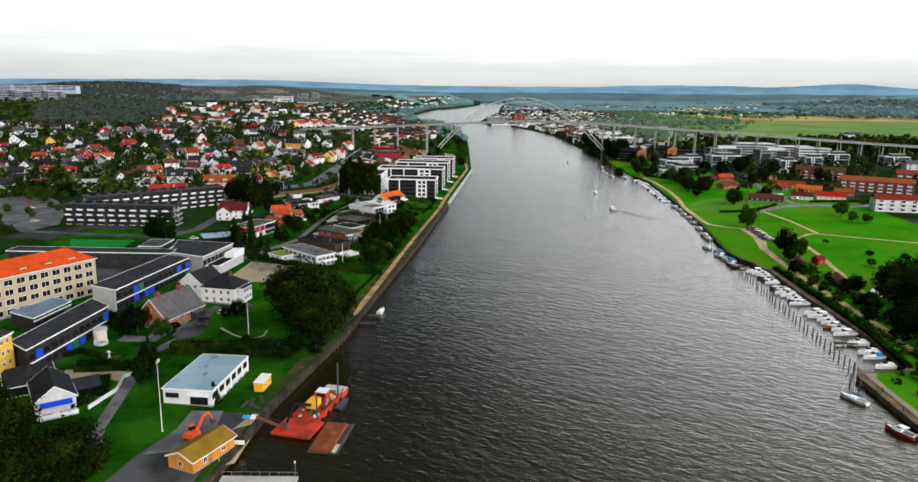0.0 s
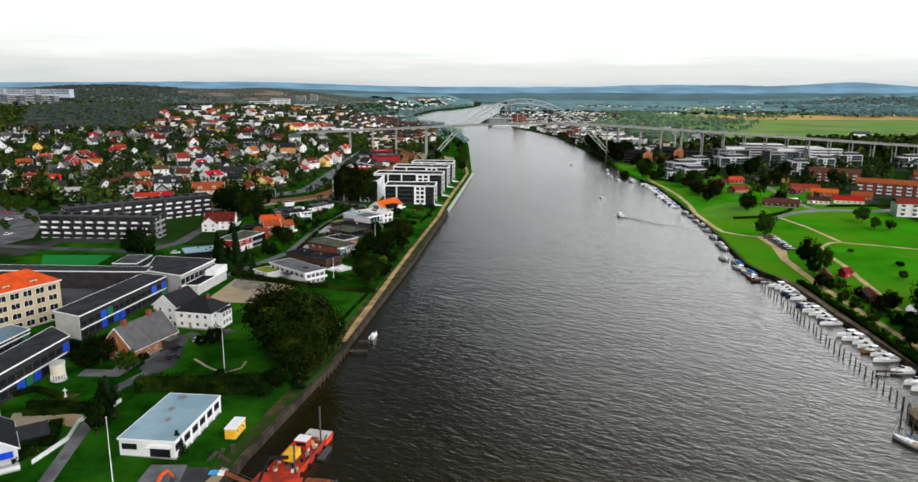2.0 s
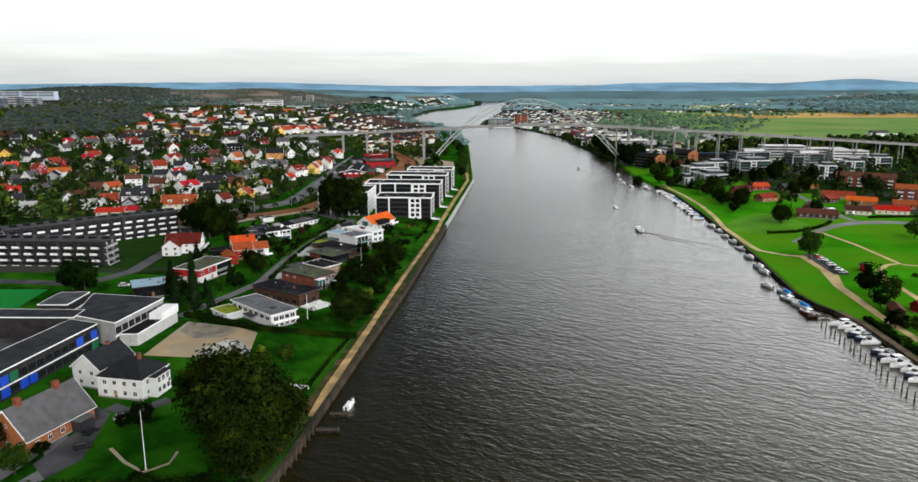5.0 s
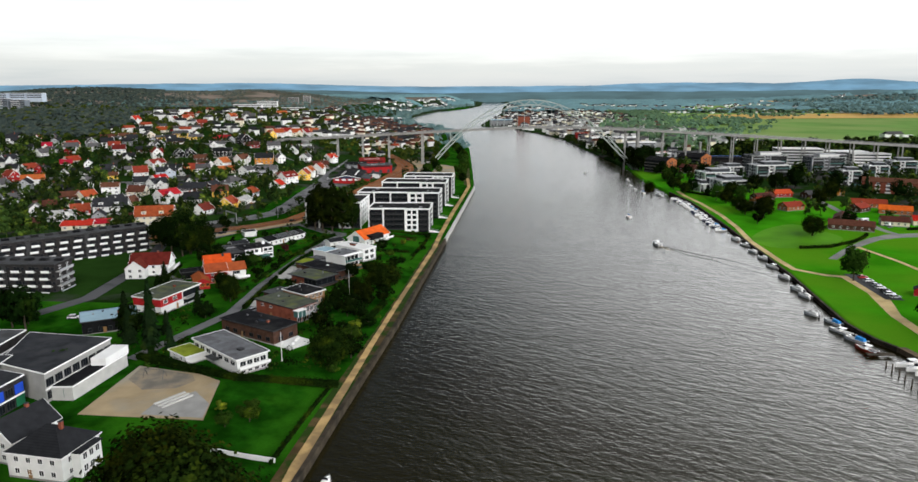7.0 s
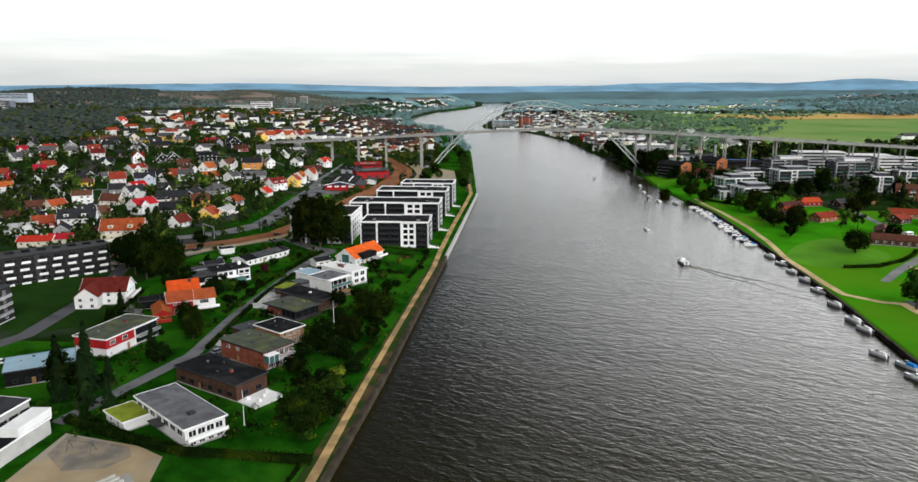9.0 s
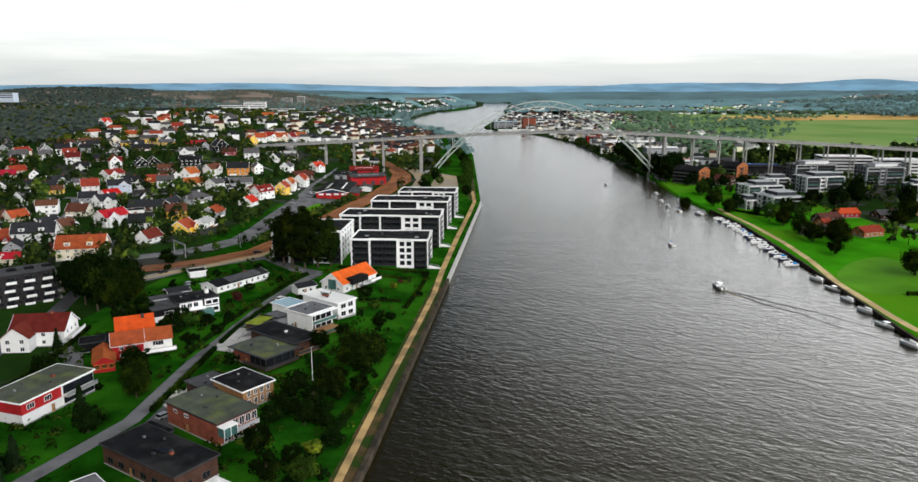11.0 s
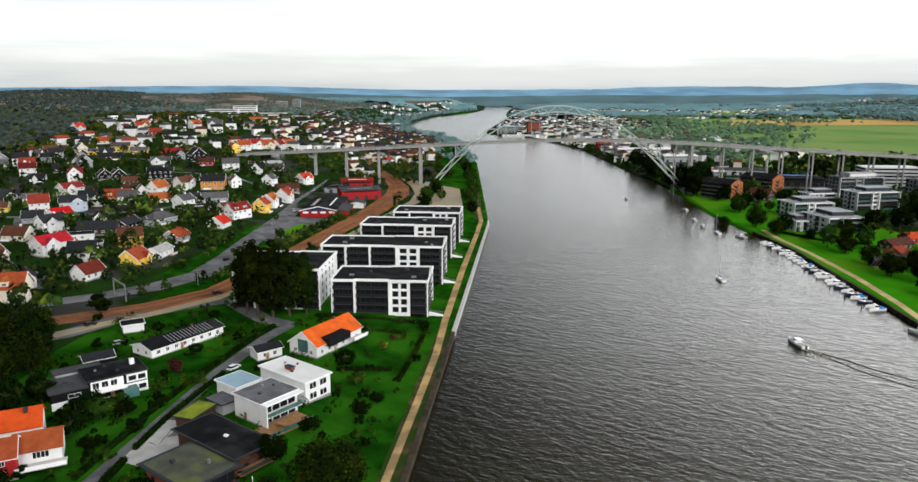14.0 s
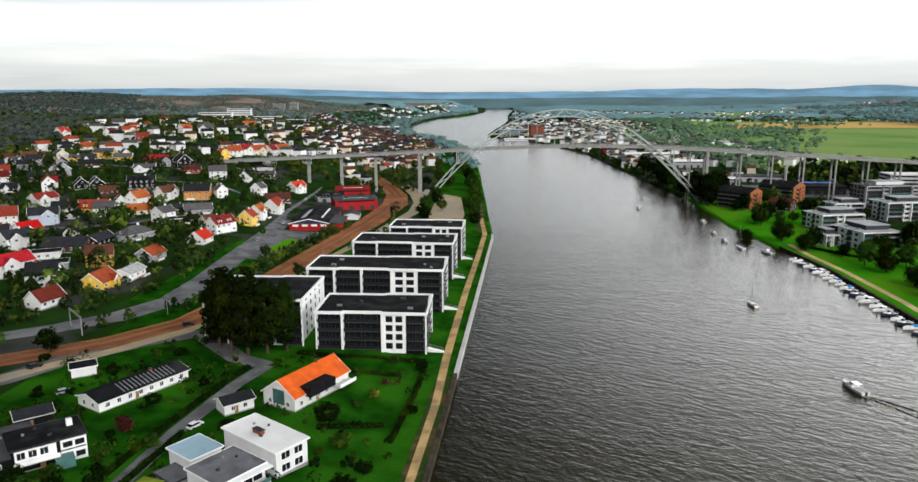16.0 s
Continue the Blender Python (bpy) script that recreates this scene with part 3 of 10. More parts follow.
ribbon("bank_earth", [(along(BANK_LEFT, y) - 3.4, y) for y in (110, 170, 240, 300, 360, 420, 480, 512)], (3.2, 3.2, 3.8, 5.4, 5.6, 5.4, 5.0, 4.5), DIRT, "dry brown earth and weeds along the quay", "ground", 0.05)
ribbon("bank_verge", [(along(BANK_LEFT, y) - d, y) for y, d in ((740, 6), (800, 6), (900, 6), (980, 8))], (6, 6, 6, 6), DIRT, "dry earth bank below the trees", "ground", 0.05)
ribbon("garden_lane", [(-97, 325), (-92, 339.5), (-80.5, 371), (-79, 409), (-72, 471), (-66, 500), (-61, 514)], (4.2, 4.2, 4.5, 4.5, 4.5, 4.5, 5), DECKROAD, "narrow grey asphalt lane between gardens", "road", 0.07)
ribbon("station_road", [(-175, 470), (-150, 486), (-132, 499), (-121, 517), (-102, 536), (-90, 541), (-72, 520), (-61, 514)], (8, 8, 9, 9, 9, 8, 7, 6), DECKROAD, "grey asphalt road beside the railway", "road", 0.065)
ribbon("high_road", [(-160, 530), (-141, 543), (-126, 557), (-115, 578), (-113, 610), (-113, 650), (-111, 710), (-114, 790), (-118, 862), (-121, 915), (-124, 1000)], (9, 10, 12, 12, 12, 12, 12, 9, 8, 8, 8), DECKROAD, "grey asphalt road leading under the bridge", "road", 0.075)
patch("car_park", [(-108, 650), (-98, 648), (-88, 664), (-80, 688), (-77, 711), (-82, 719), (-106, 722)], DECKROAD, "worn grey asphalt yard in front of the warehouses", "car park", 0.12)
patch("car_park_lawn", [(-102, 672), (-97, 664), (-93, 668), (-90, 690), (-96, 701), (-99, 694)], PARKGRASS, "overgrown grass island in an asphalt yard", "lawn", 0.2)
ribbon("railway_verge", [(-190, 452), (-135.5, 496), (-125.5, 508.5), (-113.5, 521), (-96.5, 543.5), (-84, 585), (-66, 660), (-48, 735), (-33, 800), (-30, 840), (-34, 880), (-50, 945)], (7, 6, 5, 5, 5, 4, 4, 6, 9, 12, 14, 10), SAND, "dry sandy verge beside the railway", "verge", 0.2)
RAIL = [(-190, 478), (-144, 510.5), (-131, 519.5), (-117, 530), (-100, 552), (-90, 590), (-74, 678), (-58.5, 758), (-49.5, 832), (-52, 880), (-66.5, 945), (-83.5, 1003), (-95, 1053), (-120, 1150)]
ribbon("railway_bed", RAIL, (11, 11, 11, 11, 11, 12, 14, 17, 19, 17, 13, 10, 9, 9), BALLAST, "rust-brown ballast of a curving railway", "railway", 0.25)


def track(offset):
    g = Geo()
    for s in (-0.75, 0.75):
        prev = None
        for i in range(121):
            u = i / 120 * (len(RAIL) - 1)
            k = min(int(u), len(RAIL) - 2)
            a, b = Vector(RAIL[k]), Vector(RAIL[k + 1])
            p = a.lerp(b, u - k)
            n = (b - a).normalized()
            x, y = p.x - n.y * (offset + s), p.y + n.x * (offset + s)
            q = (x, y, land(x, y) + 0.42)
            if prev:
                g.beam(prev, q, 0.16, 0.18)
            prev = q
    return g


for off in (-2.5, 2.5):
    tagged(new("railway_track", track(off).mesh("railway_track", RAILSTEEL)), "pair of rusty steel rails on ballast", "railway track", "railway tracks", "structure")
patch("yard_gravel", [(-24, 735), (-3, 735), (2, 800), (0, 880), (-18, 890), (-22, 800)], SAND, "bare sandy ground below the bridge", "ground", 0.08)

# paths of the east bank
ribbon("park_path", [(187, 706), (185, 680), (185.2, 644), (182, 593), (176, 549), (168, 510), (163.5, 462), (163, 446), (172, 435), (181, 430)], 3.2, GRAVEL, "tan gravel path along the park shore", "path", 0.08)
ribbon("park_path", [(181, 432), (178, 405), (168, 375), (162, 330), (158.8, 291), (156, 246), (150, 205), (144, 170)], (8, 7, 4, 3.2, 3.0, 3, 3, 3), GRAVEL, "wide sandy track along the boat harbour", "path", 0.09)
ribbon("park_path", [(214, 484), (216, 450), (213.8, 408), (206, 405), (197, 396), (192, 382), (188, 355), (180, 317), (174, 290)], 2.4, GRAVEL, "winding pale path across the park lawn", "path", 0.08)
ribbon("park_path", [(213.8, 406), (235, 396), (257, 384), (300, 360)], 2.2, GRAVEL, "pale path across the park lawn", "path", 0.085)
PALEROAD = material("pale_worn_asphalt", (0.20, 0.20, 0.195), 0.92, 0.15, 0.1, 2.0, second=(0.26, 0.255, 0.245), second_scale=0.08)
ribbon("park_road", [(254, 512), (253, 530), (258, 556), (263, 595), (270, 630), (276, 665)], 4.5, PALEROAD, "pale drive between bungalows", "road", 0.09)
ribbon("park_road", [(190, 463), (203, 476), (220, 491), (234, 503), (250, 511), (270, 514), (290, 508), (312, 516), (360, 512)], (4, 4.5, 5, 6, 9, 10, 8, 9, 8), PALEROAD, "grey asphalt drive at the edge of the park", "road", 0.07)
patch("park_car_park", [(176, 395), (182, 392), (188, 432), (181, 436)], ASPHALT, "small strip of parking by the park", "car park", 0.13)


# ---- the bridge ----
def bridge_y(x):
    return 896 - 0.11 * (x + 27)


DECK = [(-420, 22), (-330, 25), (-205, 29.5), (-142, 33), (-67, 37.3), (-23, 40), (30, 43), (85, 45.6), (140, 45.6), (193, 43.6), (238, 41.2), (283, 38.9), (326, 36.6), (352, 35.2), (394, 32.8), (454, 29.4), (512, 26.4), (700, 17), (900, 8.5), (1000, 6)]
MID, HALF = 82.5, 109.0


def make_bridge():
    b = thing("bridge", pose(0, 0, 0), "long grey road bridge with a pale steel truss arch", "bridge")
    across = Vector((0.11, 1, 0)).normalized()

    def at(x, z, side=0.0):
        return Vector((x, bridge_y(x), z)) + across * side

    xs = [-215 + 10 * i for i in range(122)]
    part("deck", Geo().sweep([at(x, along(DECK, x) - 0.55) for x in xs], 11.4, 0.5), DECKROAD, b, "grey asphalt carriageway")
    for s in (-5.9, 5.9):
        part("girder", Geo().sweep([at(x, along(DECK, x) - 0.9, s) for x in xs], 0.45, 1.9), CONCRETE, b, "grey deck girder")
        rail = Geo().sweep([at(x, along(DECK, x) + 0.95, s) for x in xs], 0.12, 0.12).sweep([at(x, along(DECK, x) + 0.45, s) for x in xs], 0.08, 0.08)
        for i in range(358):
            x = -215 + i * 3.38
            rail.beam(at(x, along(DECK, x), s), at(x, along(DECK, x) + 1.0, s), 0.1, 0.1)
        tagged(part("railing", rail, GALVANISED, b, "thin steel railing"), kind="stuff")
    top = lambda x: 73.4 - 0.0059 * (x - MID) ** 2
    low = lambda x: 68.2 - 0.0059 * (x - MID) ** 2 + 0.0 * x
    n = 30
    nodes = [MID - HALF + 2 * HALF * i / n for i in range(n + 1)]
    for s in (-6.6, 6.6):
        lows = [x + (2.4 if x < MID else -2.4) * abs(x - MID) / HALF for x in nodes]
        part("upper_chord", Geo().sweep([at(x, top(x), s) for x in nodes], 0.7, 0.7), STEEL, b)
        part("lower_chord", Geo().sweep([at(x, low(x), s) for x in lows], 0.7, 0.7), STEEL, b)
        for i in range(n):
            g = Geo()
            a, c = (nodes[i], lows[i + 1]) if i % 2 else (lows[i], nodes[i + 1])
            fa, fc = (top, low) if i % 2 else (low, top)
            g.beam(at(a, fa(a), s), at(c, fc(c), s), 0.42, 0.42)
            part("brace", g, STEEL, b)
        for i in range(2, n - 1):
            x = lows[i]
            z = along(DECK, x)
            if low(x) > z + 2:
                part("hanger", Geo().rod(at(x, z, s), at(x, low(x), s), 0.13, n=5), STEEL, b)
            elif low(x) < z - 4 and i % 3 == 0:
                part("spandrel_post", Geo().beam(at(x, top(x), s), at(x, z - 1.5, s), 0.7, 0.7), STEEL, b)
    for i in range(1, n):
        x = nodes[i]
        if abs(top(x) - along(DECK, x)) > 5:
            part("cross_beam", Geo().beam(at(x, top(x), -6.6), at(x, top(x), 6.6), 0.45, 0.45), STEEL, b)
            if i % 2 == 0 and i < n - 1 and abs(top(nodes[i + 1]) - along(DECK, nodes[i + 1])) > 5:
                part("wind_brace", Geo().beam(at(x, top(x), -6.6), at(nodes[i + 1], top(nodes[i + 1]), 6.6), 0.3, 0.3), STEEL, b)
    for x, wide in ((-159, 1.1), (-128, 1.1), (-100, 1.1), (-71, 1.1), (-34, 1.8), (181, 0.8), (194, 2.1), *[(219.5 + 23.6 * i, 1.1) for i in range(21)], (-190, 1.1)):
        z = along(DECK, x) - 1.6
        g0 = land(x, bridge_y(x))
        pier = part("pier", Geo().beam(at(x, z, -5.6), at(x, z, 5.6), wide * 0.9, 1.4), CONCRETE, b)
        if x < -40:
            part("column", Geo().beam(at(x, g0 - 1, 0), at(x, z - 0.6, 0), 1.7, 6.5), CONCRETE, pier)
            continue
        for s in (-4.2, 4.2):
            part("column", Geo().beam(at(x, g0 - 1, s), at(x, z - 0.6, s), wide, wide), CONCRETE, pier)
        if z - g0 > 18:
            part("tie", Geo().beam(at(x, (z + g0) / 2, -4.2), at(x, (z + g0) / 2, 4.2), wide * 0.5, 1.0), CONCRETE, pier)
    for x, d in ((MID - HALF, -1), (MID + HALF, 1)):
        g = Geo()
        for s in (-6.6, 6.6):
            c = at(x + d * 1.2, 0, s)
            g.turned(c.x, c.y, -2, 7, 5, 8.2, -6)
        part("abutment", g, CONCRETE, b, "concrete arch footing")
    return b


make_bridge()


# ---- the riverside apartment blocks ----
GREYFRAME = material("grey_window_frame", (0.06, 0.06, 0.062), 0.5, 0.1, 0.5, 3.0)


def apartment_block(x, y, deg, w, d, floors, z0, label, white_end=False):
    """Right front corner at x, y; runs w to its left; black facades in white frames."""
    b = thing("apartment_block", pose(x, y, z0, 0, 0, deg), label, "apartment block", "riverside apartment blocks")
    h = floors * 3.0 + 0.4
    part("wall", Geo().box(-w + 0.5, 1.9, -1.5, -1.6, d - 0.5, h - 0.3), BLACKWALL, b, "black panelled walls")
    top = Geo().slab([(-w + 0.2, 1.2), (-1.2, 1.2), (-1.2, d - 0.2), (-w + 0.2, d - 0.2)], h - 0.3, h)
    roof = part("roof", top, FELT, b, "flat black felt roof")
    rng = random.Random(int(w * 10))
    for _ in range(5):
        u, v = -rng.uniform(4, w - 4), rng.uniform(4, d - 4)
        part("roof_hatch", Geo().turned(u, v, h, rng.uniform(0.8, 2.0), 1.0, rng.uniform(0.4, 0.9)), rng.choice((DARKTRIM, GALVANISED)), roof)
    ring = [(-w, 0.0), (-w * 0.76, 0.0), (-w * 0.76, 0.9), (-w * 0.40, 0.9), (-w * 0.40, 0.0), (0, 0.0), (0, d), (-w * 0.45, d), (-w * 0.45, d - 0.9), (-w, d - 0.9)]
    part("parapet", Geo().sweep([(*p, h + 0.1) for p in ring + ring[:1]], 0.55, 0.95), TRIM, b, "stepped white parapet")
    cuts = [-w, -w * 0.76, -w * 0.40] if w < 50 else [-w, -w * 0.80, -w * 0.60, -w * 0.38]
    for u in cuts:
        part("fin", Geo().box(u - (0.0 if u == -w else 0.35), 0, -1.0, u + 0.45, 2.0, h - 0.3), TRIM, b, "white vertical frame")
    p0, p1 = cuts[-1], -w * 0.19
    part("white_bay", Geo().box(p0, 0.5, -1.0, p1, 2.0, h - 0.3), TRIM, b, "white panelled window bay")
    sections = list(zip(cuts, cuts[1:])) + [(p1, -0.3)]
    for f in range(floors):
        z = 3.0 * f
        for k in (0.30, 0.72):
            window(b, p0 + (p1 - p0) * k, 0.5, z + 1.5, 0, (p1 - p0) * 0.29, 2.0, DARKTRIM, 0)
        for a, c in sections:
            a, c = a + 0.45, c - 0.3
            bal = part("balcony", Geo().box(a, 0.4, z + 0.05, c, 1.9, z + 0.25), GREYFRAME, b, "dark grey balcony slab")
            part("balustrade", Geo().box(a, 0.42, z + 0.25, c, 0.5, z + 1.2), SMOKED, bal, "dark glass balustrade")
            for q in range(2):
                window(b, a + (c - a) * (0.28 + 0.44 * q), 1.88, z + 1.55, 0, (c - a) * 0.34, 2.1, GREYFRAME, 1)
        n = max(3, round(d / 6))
        for i in range(n):
            if white_end:
                window(b, -1.3, d * (i + 0.6) / n, z + 1.55, 90, 1.2, 1.6, DARKTRIM, 0)
                continue
            v0, v1 = d * i / n + 1.6, d * (i + 1) / n - 0.3
            bal = part("balcony", Geo().box(-1.6, v0, z + 0.05, -0.2, v1, z + 0.25), GREYWALL, b)
            part("balustrade", Geo().box(-0.25, v0, z + 0.25, -0.17, v1, z + 1.2), SMOKED, bal)
            window(b, -1.58, (v0 + v1) / 2, z + 1.55, 90, 2.4, 2.0, GREYFRAME, 1)
    for v in (0.2, d - 0.2):
        part("fin", Geo().box(-1.7 if v > 1 else -0.45, v - 0.2, -1.0, 0, v + 0.2, h - 0.3), TRIM, b)
    if white_end:
        part("end_panel", Geo().box(-1.62, 2.2, -1.0, -1.3, d - 0.6, h - 0.3), TRIM, b, "white end wall")
    part("fin", Geo().box(-w, 0.3, -1.0, -w + 0.4, d - 1.2, h - 0.3), TRIM, b, "white end wall")
    return b


BLOCK_LABEL = "black apartment block with white frames"
apartment_block(-13, 526.5, -3, 36, 22, 4, 4.4, BLOCK_LABEL + ", four storeys")
apartment_block(-8.5, 572, -4, 53, 22, 5, 4.2, BLOCK_LABEL + ", wide, five storeys")
apartment_block(-5, 621, -5, 46, 22, 5, 4.2, BLOCK_LABEL + ", five storeys")
apartment_block(-0.7, 659, -5, 37, 22, 5, 4.2, BLOCK_LABEL + " beside the railway bend")
apartment_block(-53.5, 531, -3, 33, 30, 5, 4.6, BLOCK_LABEL + " behind tall trees", True)
for x, y in ((-13, 533), (-8.5, 580), (-5, 629), (-0.7, 667)):
    b = thing("entrance_ramp", pose(x, y, land(x + 3, y), 0, 0, -4), "white ramp from an apartment block to the path", "ramp", "entrance ramps")
    part("walkway", Geo().solid([(0, -0.7, -0.8), (5.5, -0.7, -0.8), (5.5, 0.7, -0.8), (0, 0.7, -0.8)], [(0, -0.7, 1.5), (5.5, -0.7, 0.2), (5.5, 0.7, 0.2), (0, 0.7, 1.5)]), TRIM, b)
    for s in (-0.7, 0.7):
        part("handrail", Geo().beam((0, s, 2.4), (5.5, s, 1.1), 0.08, 0.08), GALVANISED, b)


# ---- trees, bushes and hedges ----
def leaf(g, c, normal, size, rng):
    n = Vector(normal).normalized()
    a = n.orthogonal().normalized()
    a.rotate(Matrix.Rotation(rng.uniform(0, math.tau), 3, n))
    b = n.cross(a)
    a, b = a * size * rng.uniform(0.6, 1.0), b * size * rng.uniform(0.6, 1.0)
    g.face(c - a, c - b * 0.8, c + a, c + b)


def crown_geo(rng, rx, ry, rz, cz, clumps, leaves, size, gap=0.9):
    """Clumps of leaves in and on an uneven ellipsoid."""
    g = Geo()
    for _ in range(clumps):
        d = Vector((rng.gauss(0, 1), rng.gauss(0, 1), rng.gauss(0, 1))).normalized()
        k = rng.uniform(0.55, 1.0) * (1 + 0.12 * noise.noise(d * 2.3))
        c = Vector((d.x * rx * k, d.y * ry * k, cz + d.z * rz * k))
        r = rng.uniform(0.22, 0.38) * min(rx, rz)
        for _ in range(leaves):
            e = Vector((rng.gauss(0, 1), rng.gauss(0, 1), rng.gauss(0, 1))).normalized()
            p = c + e * r * rng.uniform(0.6, 1.05)
            nrm = e * 0.7 + d * 0.6 + Vector((rng.uniform(-gap, gap), rng.uniform(-gap, gap), rng.uniform(0, gap)))
            leaf(g, p, nrm, size, rng)
    return g


def trunk_geo(rng, h, r, limbs=5, reach=3.0):
    g = Geo()
    lean = Vector((rng.uniform(-0.3, 0.3), rng.uniform(-0.3, 0.3), 0))
    g.rod((0, 0, -0.5), Vector((0, 0, h * 0.5)) + lean * 0.5, r, r * 0.7, 7)
    g.rod(Vector((0, 0, h * 0.5)) + lean * 0.5, Vector((0, 0, h)) + lean, r * 0.7, r * 0.2, 6)
    for i in range(limbs):
        a = math.tau * i / limbs + rng.uniform(-0.4, 0.4)
        z = h * rng.uniform(0.35, 0.7)
        g.rod((0, 0, z), (math.cos(a) * reach, math.sin(a) * reach, z + reach * rng.uniform(0.5, 1.1)), r * 0.4, r * 0.08, 5)
    return g


TREES, TREE_COUNT = {}, [0]
TREE_KINDS = {
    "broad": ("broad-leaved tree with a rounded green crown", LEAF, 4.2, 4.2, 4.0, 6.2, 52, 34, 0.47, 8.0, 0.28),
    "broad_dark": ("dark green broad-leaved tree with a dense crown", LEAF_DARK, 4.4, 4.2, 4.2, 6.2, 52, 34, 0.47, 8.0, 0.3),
    "young": ("slim young tree with a light green crown", LEAF_YELLOW, 2.4, 2.4, 3.0, 5.0, 26, 26, 0.5, 6.5, 0.16),
    "great": ("huge spreading dark tree beside the quay", LEAF_OLIVE, 9.5, 9.5, 8.6, 11.0, 160, 44, 0.55, 15.0, 0.8),
    "tall": ("tall narrow dark tree with hanging foliage", LEAF_OLIVE, 3.4, 3.4, 8.2, 10.5, 90, 46, 0.45, 16.0, 0.4),
    "copper": ("small tree with copper-red leaves", LEAF_RED, 2.6, 2.6, 2.6, 4.2, 26, 26, 0.5, 5.5, 0.2),
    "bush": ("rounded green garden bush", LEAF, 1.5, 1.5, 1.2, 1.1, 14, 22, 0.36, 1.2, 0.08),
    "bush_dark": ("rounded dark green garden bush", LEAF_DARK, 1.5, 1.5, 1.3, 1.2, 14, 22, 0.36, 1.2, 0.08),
    "far": ("green tree among the houses", LEAF, 4.0, 4.0, 3.8, 5.6, 22, 13, 1.05, 7.0, 0.3),
    "far_dark": ("dark green tree among the houses", LEAF_DARK, 4.2, 4.2, 4.4, 6.0, 22, 13, 1.1, 7.0, 0.3),
}


def conifer_geo(rng, h, r, whorls, leaves, size):
    g = Geo()
    for i in range(whorls):
        u = i / (whorls - 1)
        z, rad = h * (0.12 + 0.88 * u), r * (1 - u) ** 0.8 + 0.15
        for _ in range(max(4, int(leaves * (1 - 0.75 * u)))):
            a, k = rng.uniform(0, math.tau), rng.uniform(0.35, 1.05)
            p = Vector((math.cos(a) * rad * k, math.sin(a) * rad * k, z - 0.25 * rad * k + rng.uniform(-0.3, 0.3)))
            leaf(g, p, (math.cos(a) * 0.7, math.sin(a) * 0.7, 0.8), size, rng)
    return g


def tree(kind, x, y, scale=1.0, tall=1.0, z=None, turn=None):
    TREE_COUNT[0] += 1
    rng = random.Random(TREE_COUNT[0] * 7 + 3)
    turn = rng.uniform(0, 360) if turn is None else turn
    z = land(x, y) if z is None else z
    m = pose(x, y, z - 0.1, 0, 0, turn) @ Matrix.Diagonal((scale, scale, scale * tall, 1))
    many = 1 if kind == "great" else 3
    slot = (kind, rng.randrange(many))
    if slot not in TREES:
        name = "bush" if "bush" in kind else "tree"
        if kind == "spruce":
            ob = thing(name, m, "slender dark green conifer", "tree", "conifers")
            part("trunk", Geo().rod((0, 0, -0.5), (0, 0, 8.5), 0.2, 0.04), BARK, ob)
            part("crown", conifer_geo(rng, 9.0, 2.1, 16, 44, 0.6), NEEDLE, ob)
        else:
            label, mat, rx, ry, rz, cz, clumps, leaves, size, th, tr = TREE_KINDS[kind]
            if kind.startswith(("far", "bush")):
                wood = trunk_geo(rng, th, tr, 4, rx * 0.6)
                n, k = len(wood.v), len(wood.f)
                top = crown_geo(rng, rx, ry, rz, cz, clumps, leaves, size)
                wood.v += top.v
                wood.f += [tuple(i + n for i in f) for f in top.f]
                me = wood.mesh(name, BARK)
                me.materials.append(mat)
                me.polygons.foreach_set("material_index", [0] * k + [1] * len(top.f))
                TREES[slot] = tagged(new(name, me), label, name, label.split(" with")[0] + " group")
                TREES[slot].matrix_basis = m
                return TREES[slot]
            ob = thing(name, m, label, "bush" if "bush" in kind else "tree", label.split(" with")[0] + " group" if many > 1 else "")
            part("trunk", trunk_geo(rng, th, tr, 5, rx * 0.6), BARK, ob)
            part("crown", crown_geo(rng, rx, ry, rz, cz, clumps, leaves, size), mat, ob)
        TREES[slot] = ob
        return ob
    src = TREES[slot]
    made = copy_thing(src, Matrix.Identity(4))
    made.matrix_basis = m
    return made


STANDS = {"dark": [], "green": []}


def far_tree(x, y, scale, shade="dark"):
    STANDS[shade].append((x, y, scale))


def plant_stands():
    """All trees of the town that cannot be told apart singly."""
    for shade, mat, label in (("dark", TOWNLEAF_DARK, "dark green trees filling the gardens of the town"), ("green", TOWNLEAF, "green trees filling the gardens of the town")):
        g, rng = Geo(), random.Random(len(STANDS[shade]))
        for x, y, s in STANDS[shade]:
            near = y < 900
            tall = rng.uniform(0.8, 1.3)
            one = crown_geo(rng, 3.9 * s, 3.9 * s, 3.6 * s * tall, 4.7 * s * tall, 10 if near else 7, 9 if near else 7, (1.0 if near else 1.4) * s, 0.6)
            n, z = len(g.v), land(x, y)
            g.v += [(a + x, b + y, c + z) for a, b, c in one.v]
            g.f += [tuple(i + n for i in f) for f in one.f]
            g.rod((x, y, z - 0.5), (x, y, z + 5 * s), 0.25 * s, 0.1, 4)
        tagged(new("town_trees", g.mesh("town_trees", mat)), label, "trees", kind="stuff")


